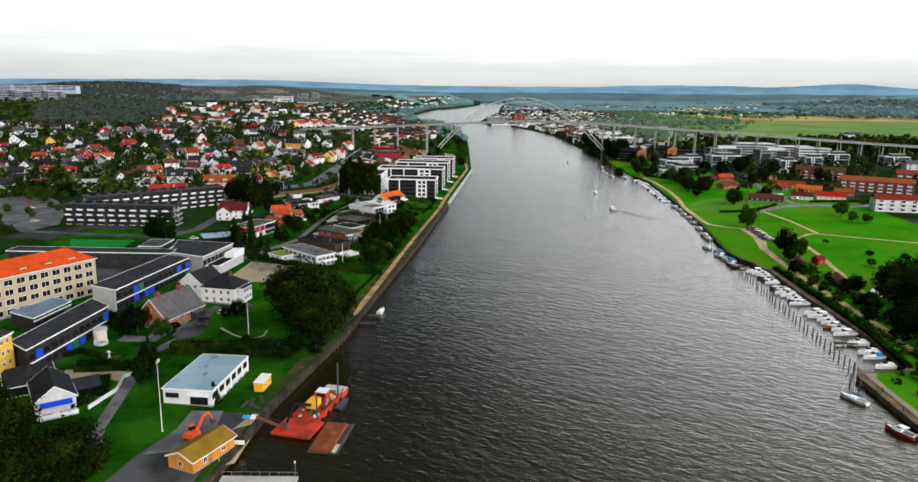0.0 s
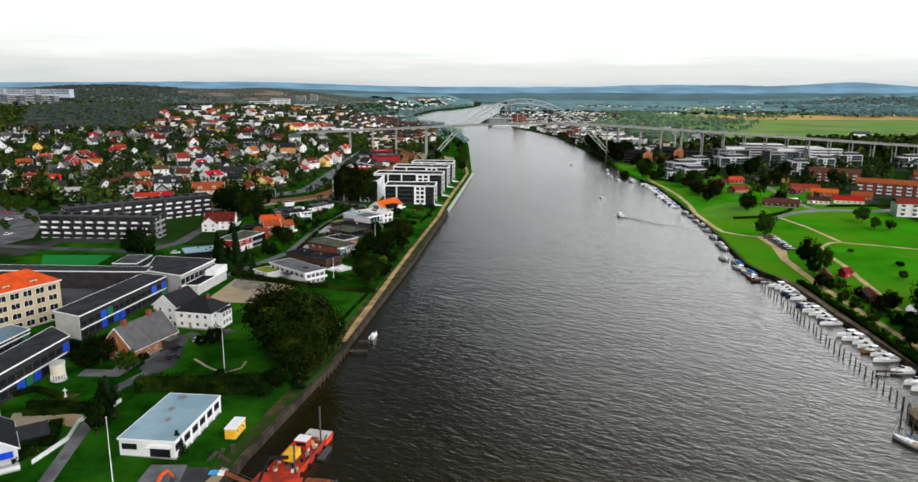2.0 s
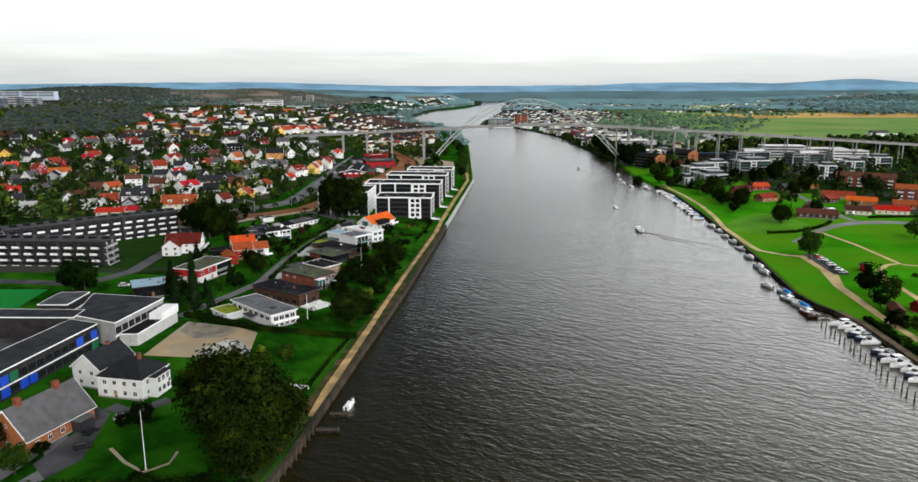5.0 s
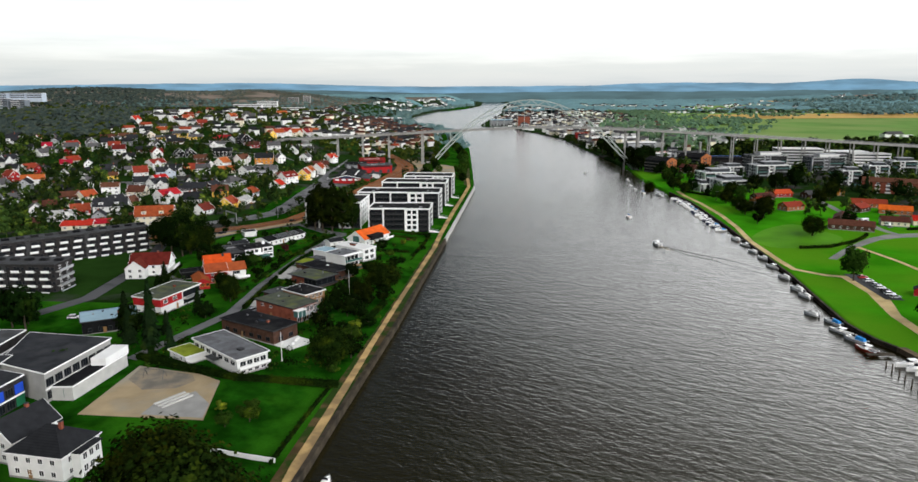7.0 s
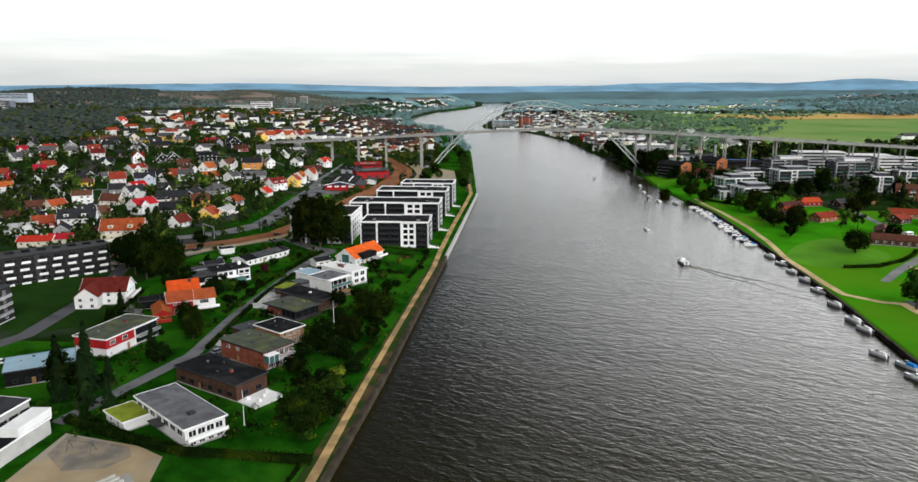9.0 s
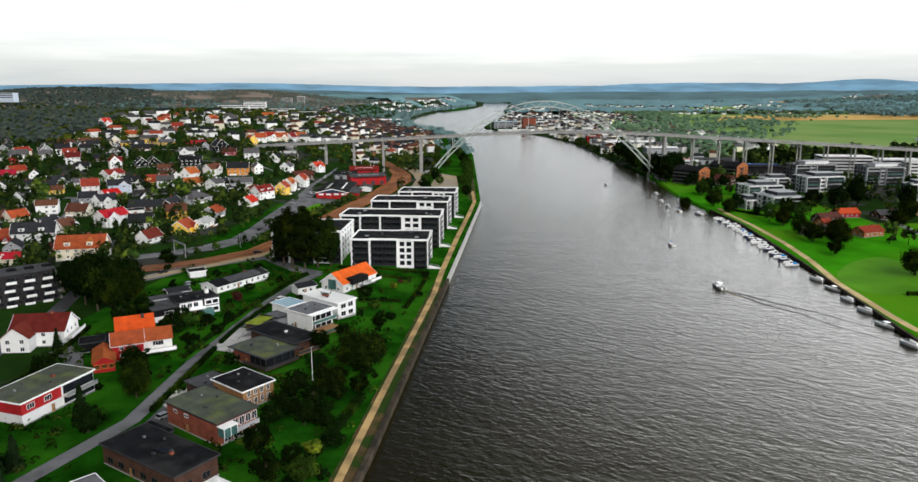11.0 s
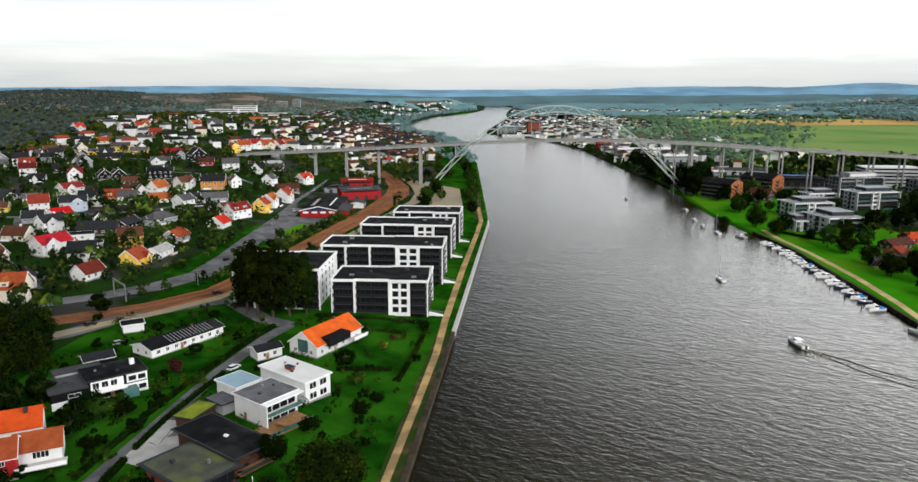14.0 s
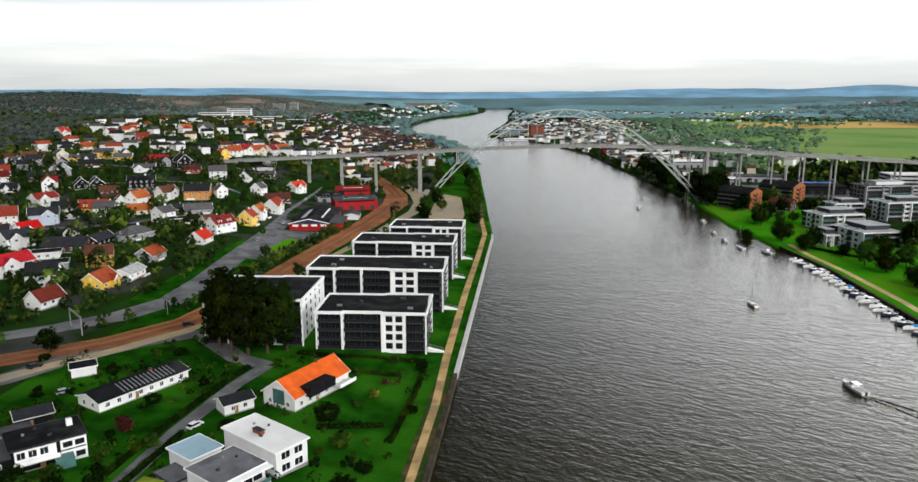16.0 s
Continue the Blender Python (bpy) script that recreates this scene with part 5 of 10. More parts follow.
def dredger():
    b = thing("work_barge", pose(-35, 177, 0, 0, 0, 76), "red-orange work barge with deck machinery moored at the quay", "barge")
    hull = Geo().solid([(-14, -3.4, -0.6), (13, -3.4, -0.6), (13, 3.4, -0.6), (-14, 3.4, -0.6)], [(-15, -3.8, 1.0), (14.5, -3.2, 1.3), (14.5, 3.2, 1.3), (-15, 3.8, 1.0)])
    part("hull", hull, RED_PAINT, b)
    part("fore_deck", Geo().box(-15, -5.2, 0.5, -6.5, 5.0, 1.15), RED_PAINT, b, "bright red flat deck")
    part("stern_deck", Geo().box(9.5, -3.0, 1.25, 14.3, 3.0, 1.5), LIGHTCONCRETE, b, "pale stern deck")
    for s in (-1, 1):
        part("bulwark", Geo().beam((-6, s * 3.6, 1.5), (9.5, s * 3.3, 1.7), 0.15, 0.8), RED_PAINT, b)
    cab = part("wheelhouse", Geo().box(3.2, -1.4, 1.2, 5.8, 1.4, 4.2), RED_PAINT, b)
    part("glazing", Geo().box(3.12, -1.2, 3.0, 5.88, 1.2, 3.8), GLASS, cab)
    part("wheelhouse_roof", Geo().box(3.0, -1.6, 4.2, 6.0, 1.6, 4.35), TRIM, cab)
    part("crane_base", Geo().rod((-1.5, 0, 1.1), (-1.5, 0, 2.4), 1.3, 1.2, 12), DARKSTEEL, b)
    part("crane_house", Geo().box(-3.2, -1.3, 2.4, 0.6, 1.3, 4.2), YELLOW_PAINT, b, "yellow crane house")
    part("counterweight", Geo().box(0.6, -1.3, 2.4, 1.6, 1.3, 3.6), RUBBER, b)
    part("crane_boom", Geo().beam((-3.0, 0, 3.4), (-9.5, 1.2, 6.6), 0.5, 0.7).beam((-9.5, 1.2, 6.6), (-12.5, 2.0, 2.6), 0.4, 0.5), RUBBER, b, "black crane boom")
    part("grab", Geo().solid([(-13.2, 1.5, 1.3), (-12.0, 1.5, 1.3), (-12.0, 2.6, 1.3), (-13.2, 2.6, 1.3)], [(-12.9, 1.7, 2.7), (-12.2, 1.7, 2.7), (-12.2, 2.4, 2.7), (-12.9, 2.4, 2.7)]), DARKSTEEL, b)
    for u, h in ((8.0, 11.0), (-5.5, 8.0)):
        part("spud", Geo().rod((u, -2.8, -1.0), (u, -2.8, h), 0.22, n=8), DARKSTEEL, b, "black spud pole")
    for u, v, s, m in ((7.2, 1.5, 1.5, RUST), (7.6, -0.6, 1.1, YELLOW_PAINT), (1.9, 2.0, 1.2, TRIM), (2.2, -2.0, 1.0, GALVANISED), (-4.6, 2.3, 1.3, RUST), (-5.0, -2.2, 0.9, TRIM), (10.4, 1.4, 1.0, RED_PAINT), (6.8, 2.6, 0.7, OCHRE)):
        part("deck_box", Geo().turned(u, v, 1.2, s, s * 0.8, s * 0.7, 17 * u), m, b)
    part("winch", Geo().rod((8.8, -1.6, 1.9), (8.8, 0.2, 1.9), 0.6, n=12), RUST, b)
    rng = random.Random(8)
    for _ in range(26):
        u, v = rng.uniform(-5.5, 9.5), rng.uniform(-2.9, 2.9)
        part("deck_gear", Geo().turned(u, v, 1.2, rng.uniform(0.4, 1.5), rng.uniform(0.3, 0.9), rng.uniform(0.3, 1.1), rng.uniform(0, 90)), rng.choice((RUST, RUST, DARKSTEEL, RUBBER, CANVAS, ORANGE_PAINT)), b)
    for u in (-2, 3, 8):
        part("hose", Geo().rod((u, -3.2, 1.4), (u + 4, -2.6, 1.6), 0.16), RUBBER, b)
    part("tender", Geo().solid([(3, -5.6, -0.2), (8, -5.4, -0.2), (8, -4.4, -0.2), (3, -4.2, -0.2)], [(2.6, -5.9, 0.6), (8.6, -5.6, 0.7), (8.6, -4.2, 0.7), (2.6, -4.0, 0.6)]), DARKSTEEL, b, "dark workboat alongside")
    for u in (-4, 0, 4, 8):
        part("tyre_fender", Geo().rod((u, -3.75, 0.4), (u, -3.4, 0.4), 0.5, n=10), RUBBER, b)


dredger()
raft = thing("pontoon", pose(-28.5, 162.7, 0, 0, 0, -8), "floating pontoon carrying rust-red steel profiles", "pontoon")
part("float", Geo().box(-3.6, -7.3, -0.4, 3.6, 7.3, 0.5), OLDWOOD, raft)
for i in range(9):
    part("steel_profile", Geo().solid([(-3.2 + i * 0.6, -7.0, 0.5), (-2.72 + i * 0.6, -7.0, 0.5), (-2.72 + i * 0.6, 7.0, 0.5), (-3.2 + i * 0.6, 7.0, 0.5)], [(-3.1 + i * 0.6, -7.0, 0.85), (-2.82 + i * 0.6, -7.0, 0.85), (-2.82 + i * 0.6, 7.0, 0.85), (-3.1 + i * 0.6, 7.0, 0.85)]), RUST, raft)
part("gangboard", Geo().box(2.3, -7.2, 0.5, 3.4, -3.5, 0.7), CANVAS, raft)
part("winch", Geo().turned(0.3, 0.5, 0.85, 1.4, 1.0, 0.8, 10), RUST, raft)
part("kerb", Geo().box(3.35, -7.2, 0.5, 3.6, 7.2, 0.75), DARKSTEEL, raft)
gang = thing("gangway", pose(-45, 167, 0), "rusty steel gangway from the quay to the barge", "gangway")
part("walkway", Geo().beam((-4.5, 3, 2.3), (5.5, -2.5, 1.5), 1.2, 0.2), RUST, gang)
for s in (-0.6, 0.6):
    part("handrail", Geo().beam((-4.5, 3 + s, 3.2), (5.5, -2.5 + s, 2.4), 0.06, 0.06), DARKSTEEL, gang)


def landing_stage():
    b = thing("landing_stage", pose(-41, 143, 0), "grey landing stage with a railing and dark posts", "jetty")
    part("platform", Geo().box(-8, -3.5, 0.4, 8.5, 1.0, 0.95), LIGHTCONCRETE, b)
    part("handrail", Geo().beam((-8, 0.9, 1.95), (8.4, 0.9, 1.95), 0.07, 0.07), GALVANISED, b)
    for i in range(9):
        part("baluster", Geo().rod((-8 + i * 2.05, 0.9, 0.95), (-8 + i * 2.05, 0.9, 1.95), 0.04), GALVANISED, b)
    for u in (-5.5, -3.0, -0.5, 2.0, 7.0):
        part("pile", Geo().rod((u, 1.6, -2), (u, 1.6, 2.6), 0.28, n=8), RUBBER, b)
    part("lamp_post", Geo().rod((8.0, 0.4, 0.9), (8.0, 0.4, 4.6), 0.07), GALVANISED, b)
    part("lantern", Geo().rod((8.0, 0.4, 4.6), (8.0, 0.4, 4.95), 0.22, 0.1, 8), TRIM, b)


landing_stage()
sign = thing("notice_board", pose(-49.6, 155.5, land(-50, 155.5), 0, 0, -4), "white board fence beside the shed", "fence")
part("board", Geo().box(-2.2, -0.06, 0.3, 2.2, 0.06, 1.3), TRIM, sign)
for u in (-2, 0, 2):
    part("post", Geo().box(u - 0.06, 0.06, -0.3, u + 0.06, 0.18, 1.3), OLDWOOD, sign)
for u, v, s in ((-50.5, 176, 0.5), (-52, 178.5, 0.35), (-50.0, 180.5, 0.4), (-53.5, 177, 0.3)):
    t = thing("timber_stack", pose(u, v, land(u, v), 0, 0, 40 * s * 7), "old planks lying on the grass", "timber", "loose timber")
    for k in range(3):
        part("plank", Geo().box(-2.2, -0.3 + k * 0.35, 0.02, 2.2, -0.05 + k * 0.35, 0.16 + 0.05 * k), OLDWOOD, t)
flagpole(-68.9, 161.3, 17)
flagpole(-66.0, 224.2, 14)
flagpole(-51, 325.5, 9)
flagpole(-41, 398, 10)

# the white house with blue awnings
wh = house(-103.1, 176, -55, 15, 9.0, 1, "gable", WHITE, TILE_DARK, "white gabled house with bright blue awnings and black roof", pitch=0.72, group="", windows=(0,), step=3.6, chimney=False)
part("awning", Geo().solid([(7.55, -3.6, 2.9), (9.0, -3.6, 2.4), (9.0, 3.6, 2.4), (7.55, 3.6, 2.9)], [(7.55, -3.6, 3.3), (9.05, -3.6, 2.5), (9.05, 3.6, 2.5), (7.55, 3.6, 3.3)]), AWNING, wh, "blue canvas awning")
for v in (-0.9, 0.9):
    window(wh, 7.5, v, 4.5, 90, 0.9, 1.1, TRIM, 1)
part("terrace", Geo().box(7.5, -4.5, -0.5, 11.0, 4.5, 0.4), LIGHTCONCRETE, wh)
part("terrace_wall", Geo().box(10.9, -4.5, 0.4, 11.1, 4.5, 1.3).box(7.5, -4.6, 0.4, 11.0, -4.45, 1.3), TRIM, wh)
part("garden_table", Geo().box(9.4, -1.2, 0.9, 10.4, 0.6, 1.05), TRIM, wh)
wing(wh, -3, 6.5, 90, 9, 7, 2.4, 1.6, BLACKWALL, TILE_DARK)
house(-115, 186, -55, 14, 12, 1, "hip", BLACKWALL, TILE_DARK, pitch=0.45, label= "black low house with a hipped dark roof", group="", windows=(0,), chimney=False)


def garden_wall(pts, h=0.9, mat=None, label="white rendered garden wall"):
    g = Geo()
    for a, c in zip(pts, pts[1:]):
        g.beam((*a, land(*a) + h / 2), (*c, land(*c) + h / 2), 0.25, h + 0.3)
    b = thing("garden_wall", pose(0, 0, 0), label, "wall", "garden walls")
    part("masonry", g, mat or RENDERED, b)
    return b


garden_wall([(-92, 172), (-90, 183), (-92, 192), (-88, 200), (-87, 204)])
garden_wall([(-58.8, 272.1), (-48, 270.5), (-39.1, 268.9)])
hedge([(-108, 196), (-100, 197), (-94, 198)], 3.0, 1.6)
hedge([(-99, 178), (-94, 182), (-97, 191)], 3.5, 1.8)
hedge([(-86, 213), (-74, 211), (-61, 210.5), (-54, 212)], 4.0, 2.6)
hedge([(-118, 205), (-113, 210), (-104, 205)], 2.0, 1.5)
hedge([(-95, 326), (-80, 318.5), (-60, 310), (-45, 311), (-31.5, 311)], 2.4, 1.9)
hedge([(-74, 316), (-92, 328), (-97, 340)], 2.0, 1.6)

hedge([(-109, 199.5), (-100, 200), (-93, 199)], 2.2, 2.2, "dense dark garden hedge")
hedge([(-100, 184), (-95, 186), (-93, 180)], 3.5, 2.4, "dense dark garden hedge")
hedge([(-97, 172), (-94, 178)], 3.0, 1.6, "dense dark garden hedge")
hedge([(-86, 211), (-74, 212), (-62, 213.5), (-52, 216)], 4.5, 4.0, "tall dark garden hedge")
hedge([(-120, 240), (-113, 239), (-110, 246)], 3.0, 2.6, "dark hedge beside the school")
# the yellow corner building
yb = house(-129.5, 187.5, -3, 13, 11, 4, "hip", YELLOWWALL, TILE_DARK, "bright yellow building with white-framed windows", step=3.1, group="", windows=(0, 1), category="building", every=2.4)
part("cornice", Geo().box(-6.8, -5.8, 12.1, 6.8, 5.8, 12.5), TRIM, yb)
part("corner_strip", Geo().box(6.3, -5.6, 0, 6.65, -5.2, 12.1), TRIM, yb)

# the school: an old wing with an orange roof and long modern wings
sc = house(-154, 246.5, 61, 52, 13.5, 4, "hip", BEIGE, TILE_ORANGE, "beige school building with a large orange tiled roof", step=3.4, group="", category="school", pitch=0.68, windows=(0, 1), every=4.0, win=(3.0, 2.1), chimney=False)
for u in (-18, -9, 0, 9, 18):
    d = part("dormer", Geo().box(u - 1.2, -5.4, 14.0, u + 1.2, -2.6, 15.8), BEIGE, sc)
    part("dormer_roof", Geo().box(u - 1.5, -5.7, 15.8, u + 1.5, -2.2, 16.0), TILE_ORANGE, d)
    window(sc, u, -5.4, 14.9, 0, 1.4, 1.1, TRIM, 1)


def school_wing(ring, z0, h, label, panels=True, roof=None):
    b = thing("school_wing", pose(0, 0, z0), label, "school", "school wings")
    inner = [(x * 1.0, y * 1.0) for x, y in ring]
    part("wall", Geo().slab(inner, -1.5, h - 0.1), CONCRETE if not panels else DARKBRICK, b)
    cx, cy = sum(p[0] for p in ring) / len(ring), sum(p[1] for p in ring) / len(ring)
    deck_roof(b, [(cx + (x - cx) * 1.03, cy + (y - cy) * 1.015) for x, y in ring], h, roof or SCHOOLFELT, TRIM)
    a, c = Vector(ring[1]), Vector(ring[2])
    run = (c - a).length
    deg = math.degrees(math.atan2(c.y - a.y, c.x - a.x))
    n = max(3, int(run / 3.2))
    rng = random.Random(int(run * 7))
    for i in range(n):
        p = a.lerp(c, (i + 0.5) / n)
        for s, z in enumerate((1.9, 5.3)):
            if z + 1.4 > h:
                continue
            if panels and rng.random() < 0.34:
                q = part("facade_panel", Geo().box(-1.45, -0.1, -1.3, 1.45, 0.0, 1.3), rng.choice((BLUEPANEL, BLUEPANEL, GREENPANEL)), b, "coloured facade panel")
                q.matrix_basis = pose(p.x, p.y, z, 0, 0, deg)
            else:
                window(b, p.x, p.y, z, deg, 2.8, 2.2, DARKTRIM, 2)
    band = Geo().beam((a.x, a.y, 3.6), (c.x, c.y, 3.6), 0.3, 0.4)
    part("string_course", band, TRIM, b)
    return b


school_wing([(-126, 197), (-117.7, 190.4), (-114.5, 231), (-124, 239)], 3.0, 8.0, "two-storey modern school wing with blue panels and flat roof")
e1 = school_wing([(-129.6, 251), (-118.5, 245.5), (-110.8, 294.6), (-121.3, 298.6)], 4.4, 8.0, "long modern school wing with blue and green panels")
part("end_wall", Geo().beam((-129.4, 250.6, 4.0), (-118.7, 245.2, 4.0), 0.3, 8.0), LIGHTCONCRETE, e1, "pale concrete end wall")
school_wing([(-190, 300), (-121.3, 299), (-121.8, 307), (-190, 309)], 5.2, 7.8, "flat-roofed school wing across the yard")
school_wing([(-146.5, 230), (-135.5, 224), (-133.5, 243), (-142, 247)], 4.2, 4.6, "low school wing with a slate blue flat roof", roof=FELT_SLATE)
school_wing([(-141, 315), (-131, 315), (-131, 330), (-141, 330)], 5.8, 6.5, "grey glazed stair block of the school", roof=FELT_GREY)
hall = school_wing([(-121.5, 302), (-104.9, 294.2), (-100.5, 321), (-127, 326)], 4.9, 8.0, "sports hall with a dark flat roof and white walls", panels=False)
an = thing("school_annex", pose(0, 0, 4.8), "low white annex beside the sports hall", "annex")
part("wall", Geo().slab([(-104.7, 296), (-99, 296), (-95.5, 320), (-100.3, 320)], -1, 3.8), LIGHTCONCRETE, an)
deck_roof(an, [(-104.6, 295.7), (-98.7, 295.7), (-95.2, 320.3), (-100.2, 320.3)], 3.8, FELT, TRIM)
part("upper_box", Geo().slab([(-101, 310), (-96.8, 310), (-95.4, 321), (-100, 321)], 4.05, 6.2), RENDERED, an)
part("glazing", Geo().beam((-101.5, 296.0, 2.2), (-99.3, 308.5, 2.2), 0.2, 2.4), GLASS_GREEN, an)
patch("sports_pitch", [(-178, 326), (-158, 330), (-160, 354), (-192, 353)], material("green_artificial_turf", (0.012, 0.20, 0.035), 0.9, 0.1, 0.1, 1.0), "bright green artificial turf pitch", "pitch", 0.1)
patch("school_yard", [(-190, 262), (-132, 272), (-122, 299), (-190, 299)], ASPHALT, "grey asphalt school yard", "yard", 0.1)
patch("sand_court", [(-94, 288), (-61, 285), (-64.5, 309), (-72, 314), (-92, 320)], SAND, "pale sandy play yard with a worn circle", "yard", 0.1)
patch("worn_ground", [(-91, 310), (-84, 303), (-75, 304), (-71.5, 309), (-74, 313.5), (-91, 319)], material("grey_trodden_sand", (0.20, 0.18, 0.15), 0.95, 0.2, 0.2, 2.0, second=(0.28, 0.23, 0.16), second_scale=0.2), "worn grey sand in the play yard", "yard", 0.14)
patch("paved_court", [(-78, 288), (-61.5, 286), (-62.5, 294), (-69, 302), (-77, 294)], CONCRETE, "grey paved strip in the play yard", "yard", 0.16)
bench = thing("sitting_steps", pose(-73, 296.5, land(-73, 296), 0, 0, 55), "three long pale benches on the play yard", "bench")
for i in range(3):
    part("bench_slab", Geo().box(-4.6, -2.4 + i * 1.7, 0.1, 4.6, -1.8 + i * 1.7, 0.55), LIGHTCONCRETE, bench)
swing = thing("swing_frame", pose(-84, 311.5, land(-84, 311), 0, 0, -10), "steel swing frame on the sand", "swing")
for u in (-3, 3):
    for s in (-1, 1):
        part("leg", Geo().rod((u, s * 1.2, 0), (u, 0, 2.6), 0.06), DARKSTEEL, swing)
part("crossbar", Geo().rod((-3, 0, 2.6), (3, 0, 2.6), 0.06), DARKSTEEL, swing)
tank = thing("water_tower", pose(-110.8, 217.3, land(-111, 217)), "small beige round tower with a white balustrade", "tower")
part("drum", Geo().rod((0, 0, 1.6), (0, 0, 5.0), 1.9, 2.0, 16), CREAM, tank)
part("top", Geo().rod((0, 0, 5.0), (0, 0, 5.3), 2.2, 2.1, 16), LIGHTCONCRETE, tank)
part("base", Geo().rod((0, 0, -0.5), (0, 0, 0.5), 2.2, 2.2, 16), LIGHTCONCRETE, tank)
for i in range(16):
    a = math.tau * i / 16
    part("baluster", Geo().rod((1.9 * math.cos(a), 1.9 * math.sin(a), 0.5), (1.9 * math.cos(a), 1.9 * math.sin(a), 1.6), 0.12, n=5), TRIM, tank)

bh = house(-97.5, 240.5, 71, 19, 12, 1, "gable", ORANGEBRICK, TILE_GREY, "orange brick house with a large steep grey roof", pitch=1.05, group="", step=3.4, chimney=False)
for u in (-6.0, 4.5):
    part("chimney", Geo().box(u - 0.7, -0.6, 8.6, u + 0.7, 0.6, 11.6), REDBRICK, bh)
pb = part("porch", Geo().box(2.5, -8.8, -0.5, 6.5, -6.0, 2.8), DARKTRIM, bh)
part("porch_roof", Geo().box(2.2, -9.1, 2.8, 6.8, -5.9, 3.0), TILE_GREY, pb)
vl = house(-86, 264, -12, 13.5, 11.5, 2, "hip", WHITE, TILE_DARK, "white wooden villa with dark hipped roofs and bay windows", pitch=0.75, group="")
bay = part("bay_window", Geo().box(6.7, -3.0, -0.5, 9.0, 3.5, 5.6), WHITE, vl)
part("bay_roof", Geo().box(6.5, -3.3, 5.6, 9.3, 3.8, 5.8), TILE_DARK, bay)
for z in (1.7, 4.4):
    for v in (-1.6, 0.3, 2.2):
        window(vl, 9.0, v, z, 90, 1.3, 1.6, TRIM, 1)
house(-97.5, 271, 72, 12.5, 9.5, 2, "gable", WHITE, TILE_DARK, "white wooden villa wing with a dark gabled roof", pitch=0.8, group="", windows=(0, 3))
patch("car_court", [(-77, 420), (-70, 417), (-66, 430), (-70, 440), (-76, 440)], LIGHTCONCRETE, "pale paved car court between houses", "yard", 0.1)
patch("car_court", [(-77, 366), (-69, 364), (-68, 376), (-76, 380)], ASPHALT, "grey paved forecourt beside the lane", "yard", 0.1)
car(-84.5, 233, 30, CAR_BLACK, "black parked car on an asphalt court")
car(-86, 240, 70, CAR_BLACK, "")
car(-81.5, 247, 20, CAR_SILVER, "silver parked car beside a house")


# ---- dark brick flats with white balconies ----
def brick_flats(x, y, deg, w, d, floors, z0, label):
    """Left front corner at x, y, running w along its heading; balconies on the front."""
    b = thing("apartment_building", pose(x, y, z0, 0, 0, deg), label, "apartment building", "dark brick flats")
    h = floors * 2.9 + 0.5
    part("wall", Geo().box(0, 0, -2.0, w, d, h), DARKBRICK, b)
    deck_roof(b, [(-0.3, -0.3), (w + 0.3, -0.3), (w + 0.3, d + 0.3), (-0.3, d + 0.3)], h, FELT_GREY, DARKTRIM)
    n = max(3, round(w / 6.0))
    rng = random.Random(int(w))
    for f in range(floors):
        for i in range(n):
            u = w * (i + 0.5) / n
            k = part("balcony", Geo().box(u - 2.4 + 0.8 * (f % 2), -1.5, 2.9 * f + 0.2, u + 0.9 + 0.8 * (f % 2), 0.0, 2.9 * f + 0.4), LIGHTCONCRETE, b)
            part("balcony_front", Geo().box(u - 2.4 + 0.8 * (f % 2), -1.58, 2.9 * f + 0.35, u + 0.9 + 0.8 * (f % 2), -1.5, 2.9 * f + 1.3), TRIM, k, "white balcony front")
            window(b, u - 0.8 + 0.8 * (f % 2), 0, 2.9 * f + 1.5, 0, 2.6, 2.0, DARKTRIM, 1)
            window(b, u + 2.3, 0, 2.9 * f + 1.7, 0, 1.3, 1.3, DARKTRIM, 1)
        end = part("end_balcony", Geo().box(w, 1.0, 2.9 * f + 0.2, w + 1.7, d - 2.0, 2.9 * f + 0.4), LIGHTCONCRETE, b)
        part("balcony_front", Geo().box(w + 1.62, 1.0, 2.9 * f + 0.4, w + 1.7, d - 2.0, 2.9 * f + 1.3), GREYWALL, end)
        for v in (d * 0.3, d * 0.7):
            window(b, w, v, 2.9 * f + 1.7, 90, 1.4, 1.4, TRIM, 1)
            window(b, 0, v, 2.9 * f + 1.7, -90, 1.4, 1.4, TRIM, 1)
    # Flat dark strips on the wall take the place of recessed stair shafts.
    for u in (w * 0.36, w * 0.66):
        part("stair_shaft", Geo().box(u - 0.9, -0.12, -1.5, u + 0.9, 0.05, h - 0.3), DARKTRIM, b, "flat dark strip at a stair shaft")
    for i in range(n):
        part("roof_hood", Geo().turned(w * (i + 0.5) / n + 1.5, d * 0.5, h + 0.2, 3.0, 2.0, 0.9), FELT, b)
    return b


brick_flats(-216, 394, -2, 60, 12.5, 4, 5.6, "dark brick apartment building with staggered white balconies")
brick_flats(-213, 414, 41.5, 82, 12.5, 4, 6.2, "long dark brick apartment wing with white balconies")
ribbon("flats_road", [(-250, 395), (-225, 372), (-190, 366), (-150, 362), (-140, 385), (-141, 440), (-150, 480)], 6, ASPHALT, "asphalt road round the brick flats", "road", 0.08)

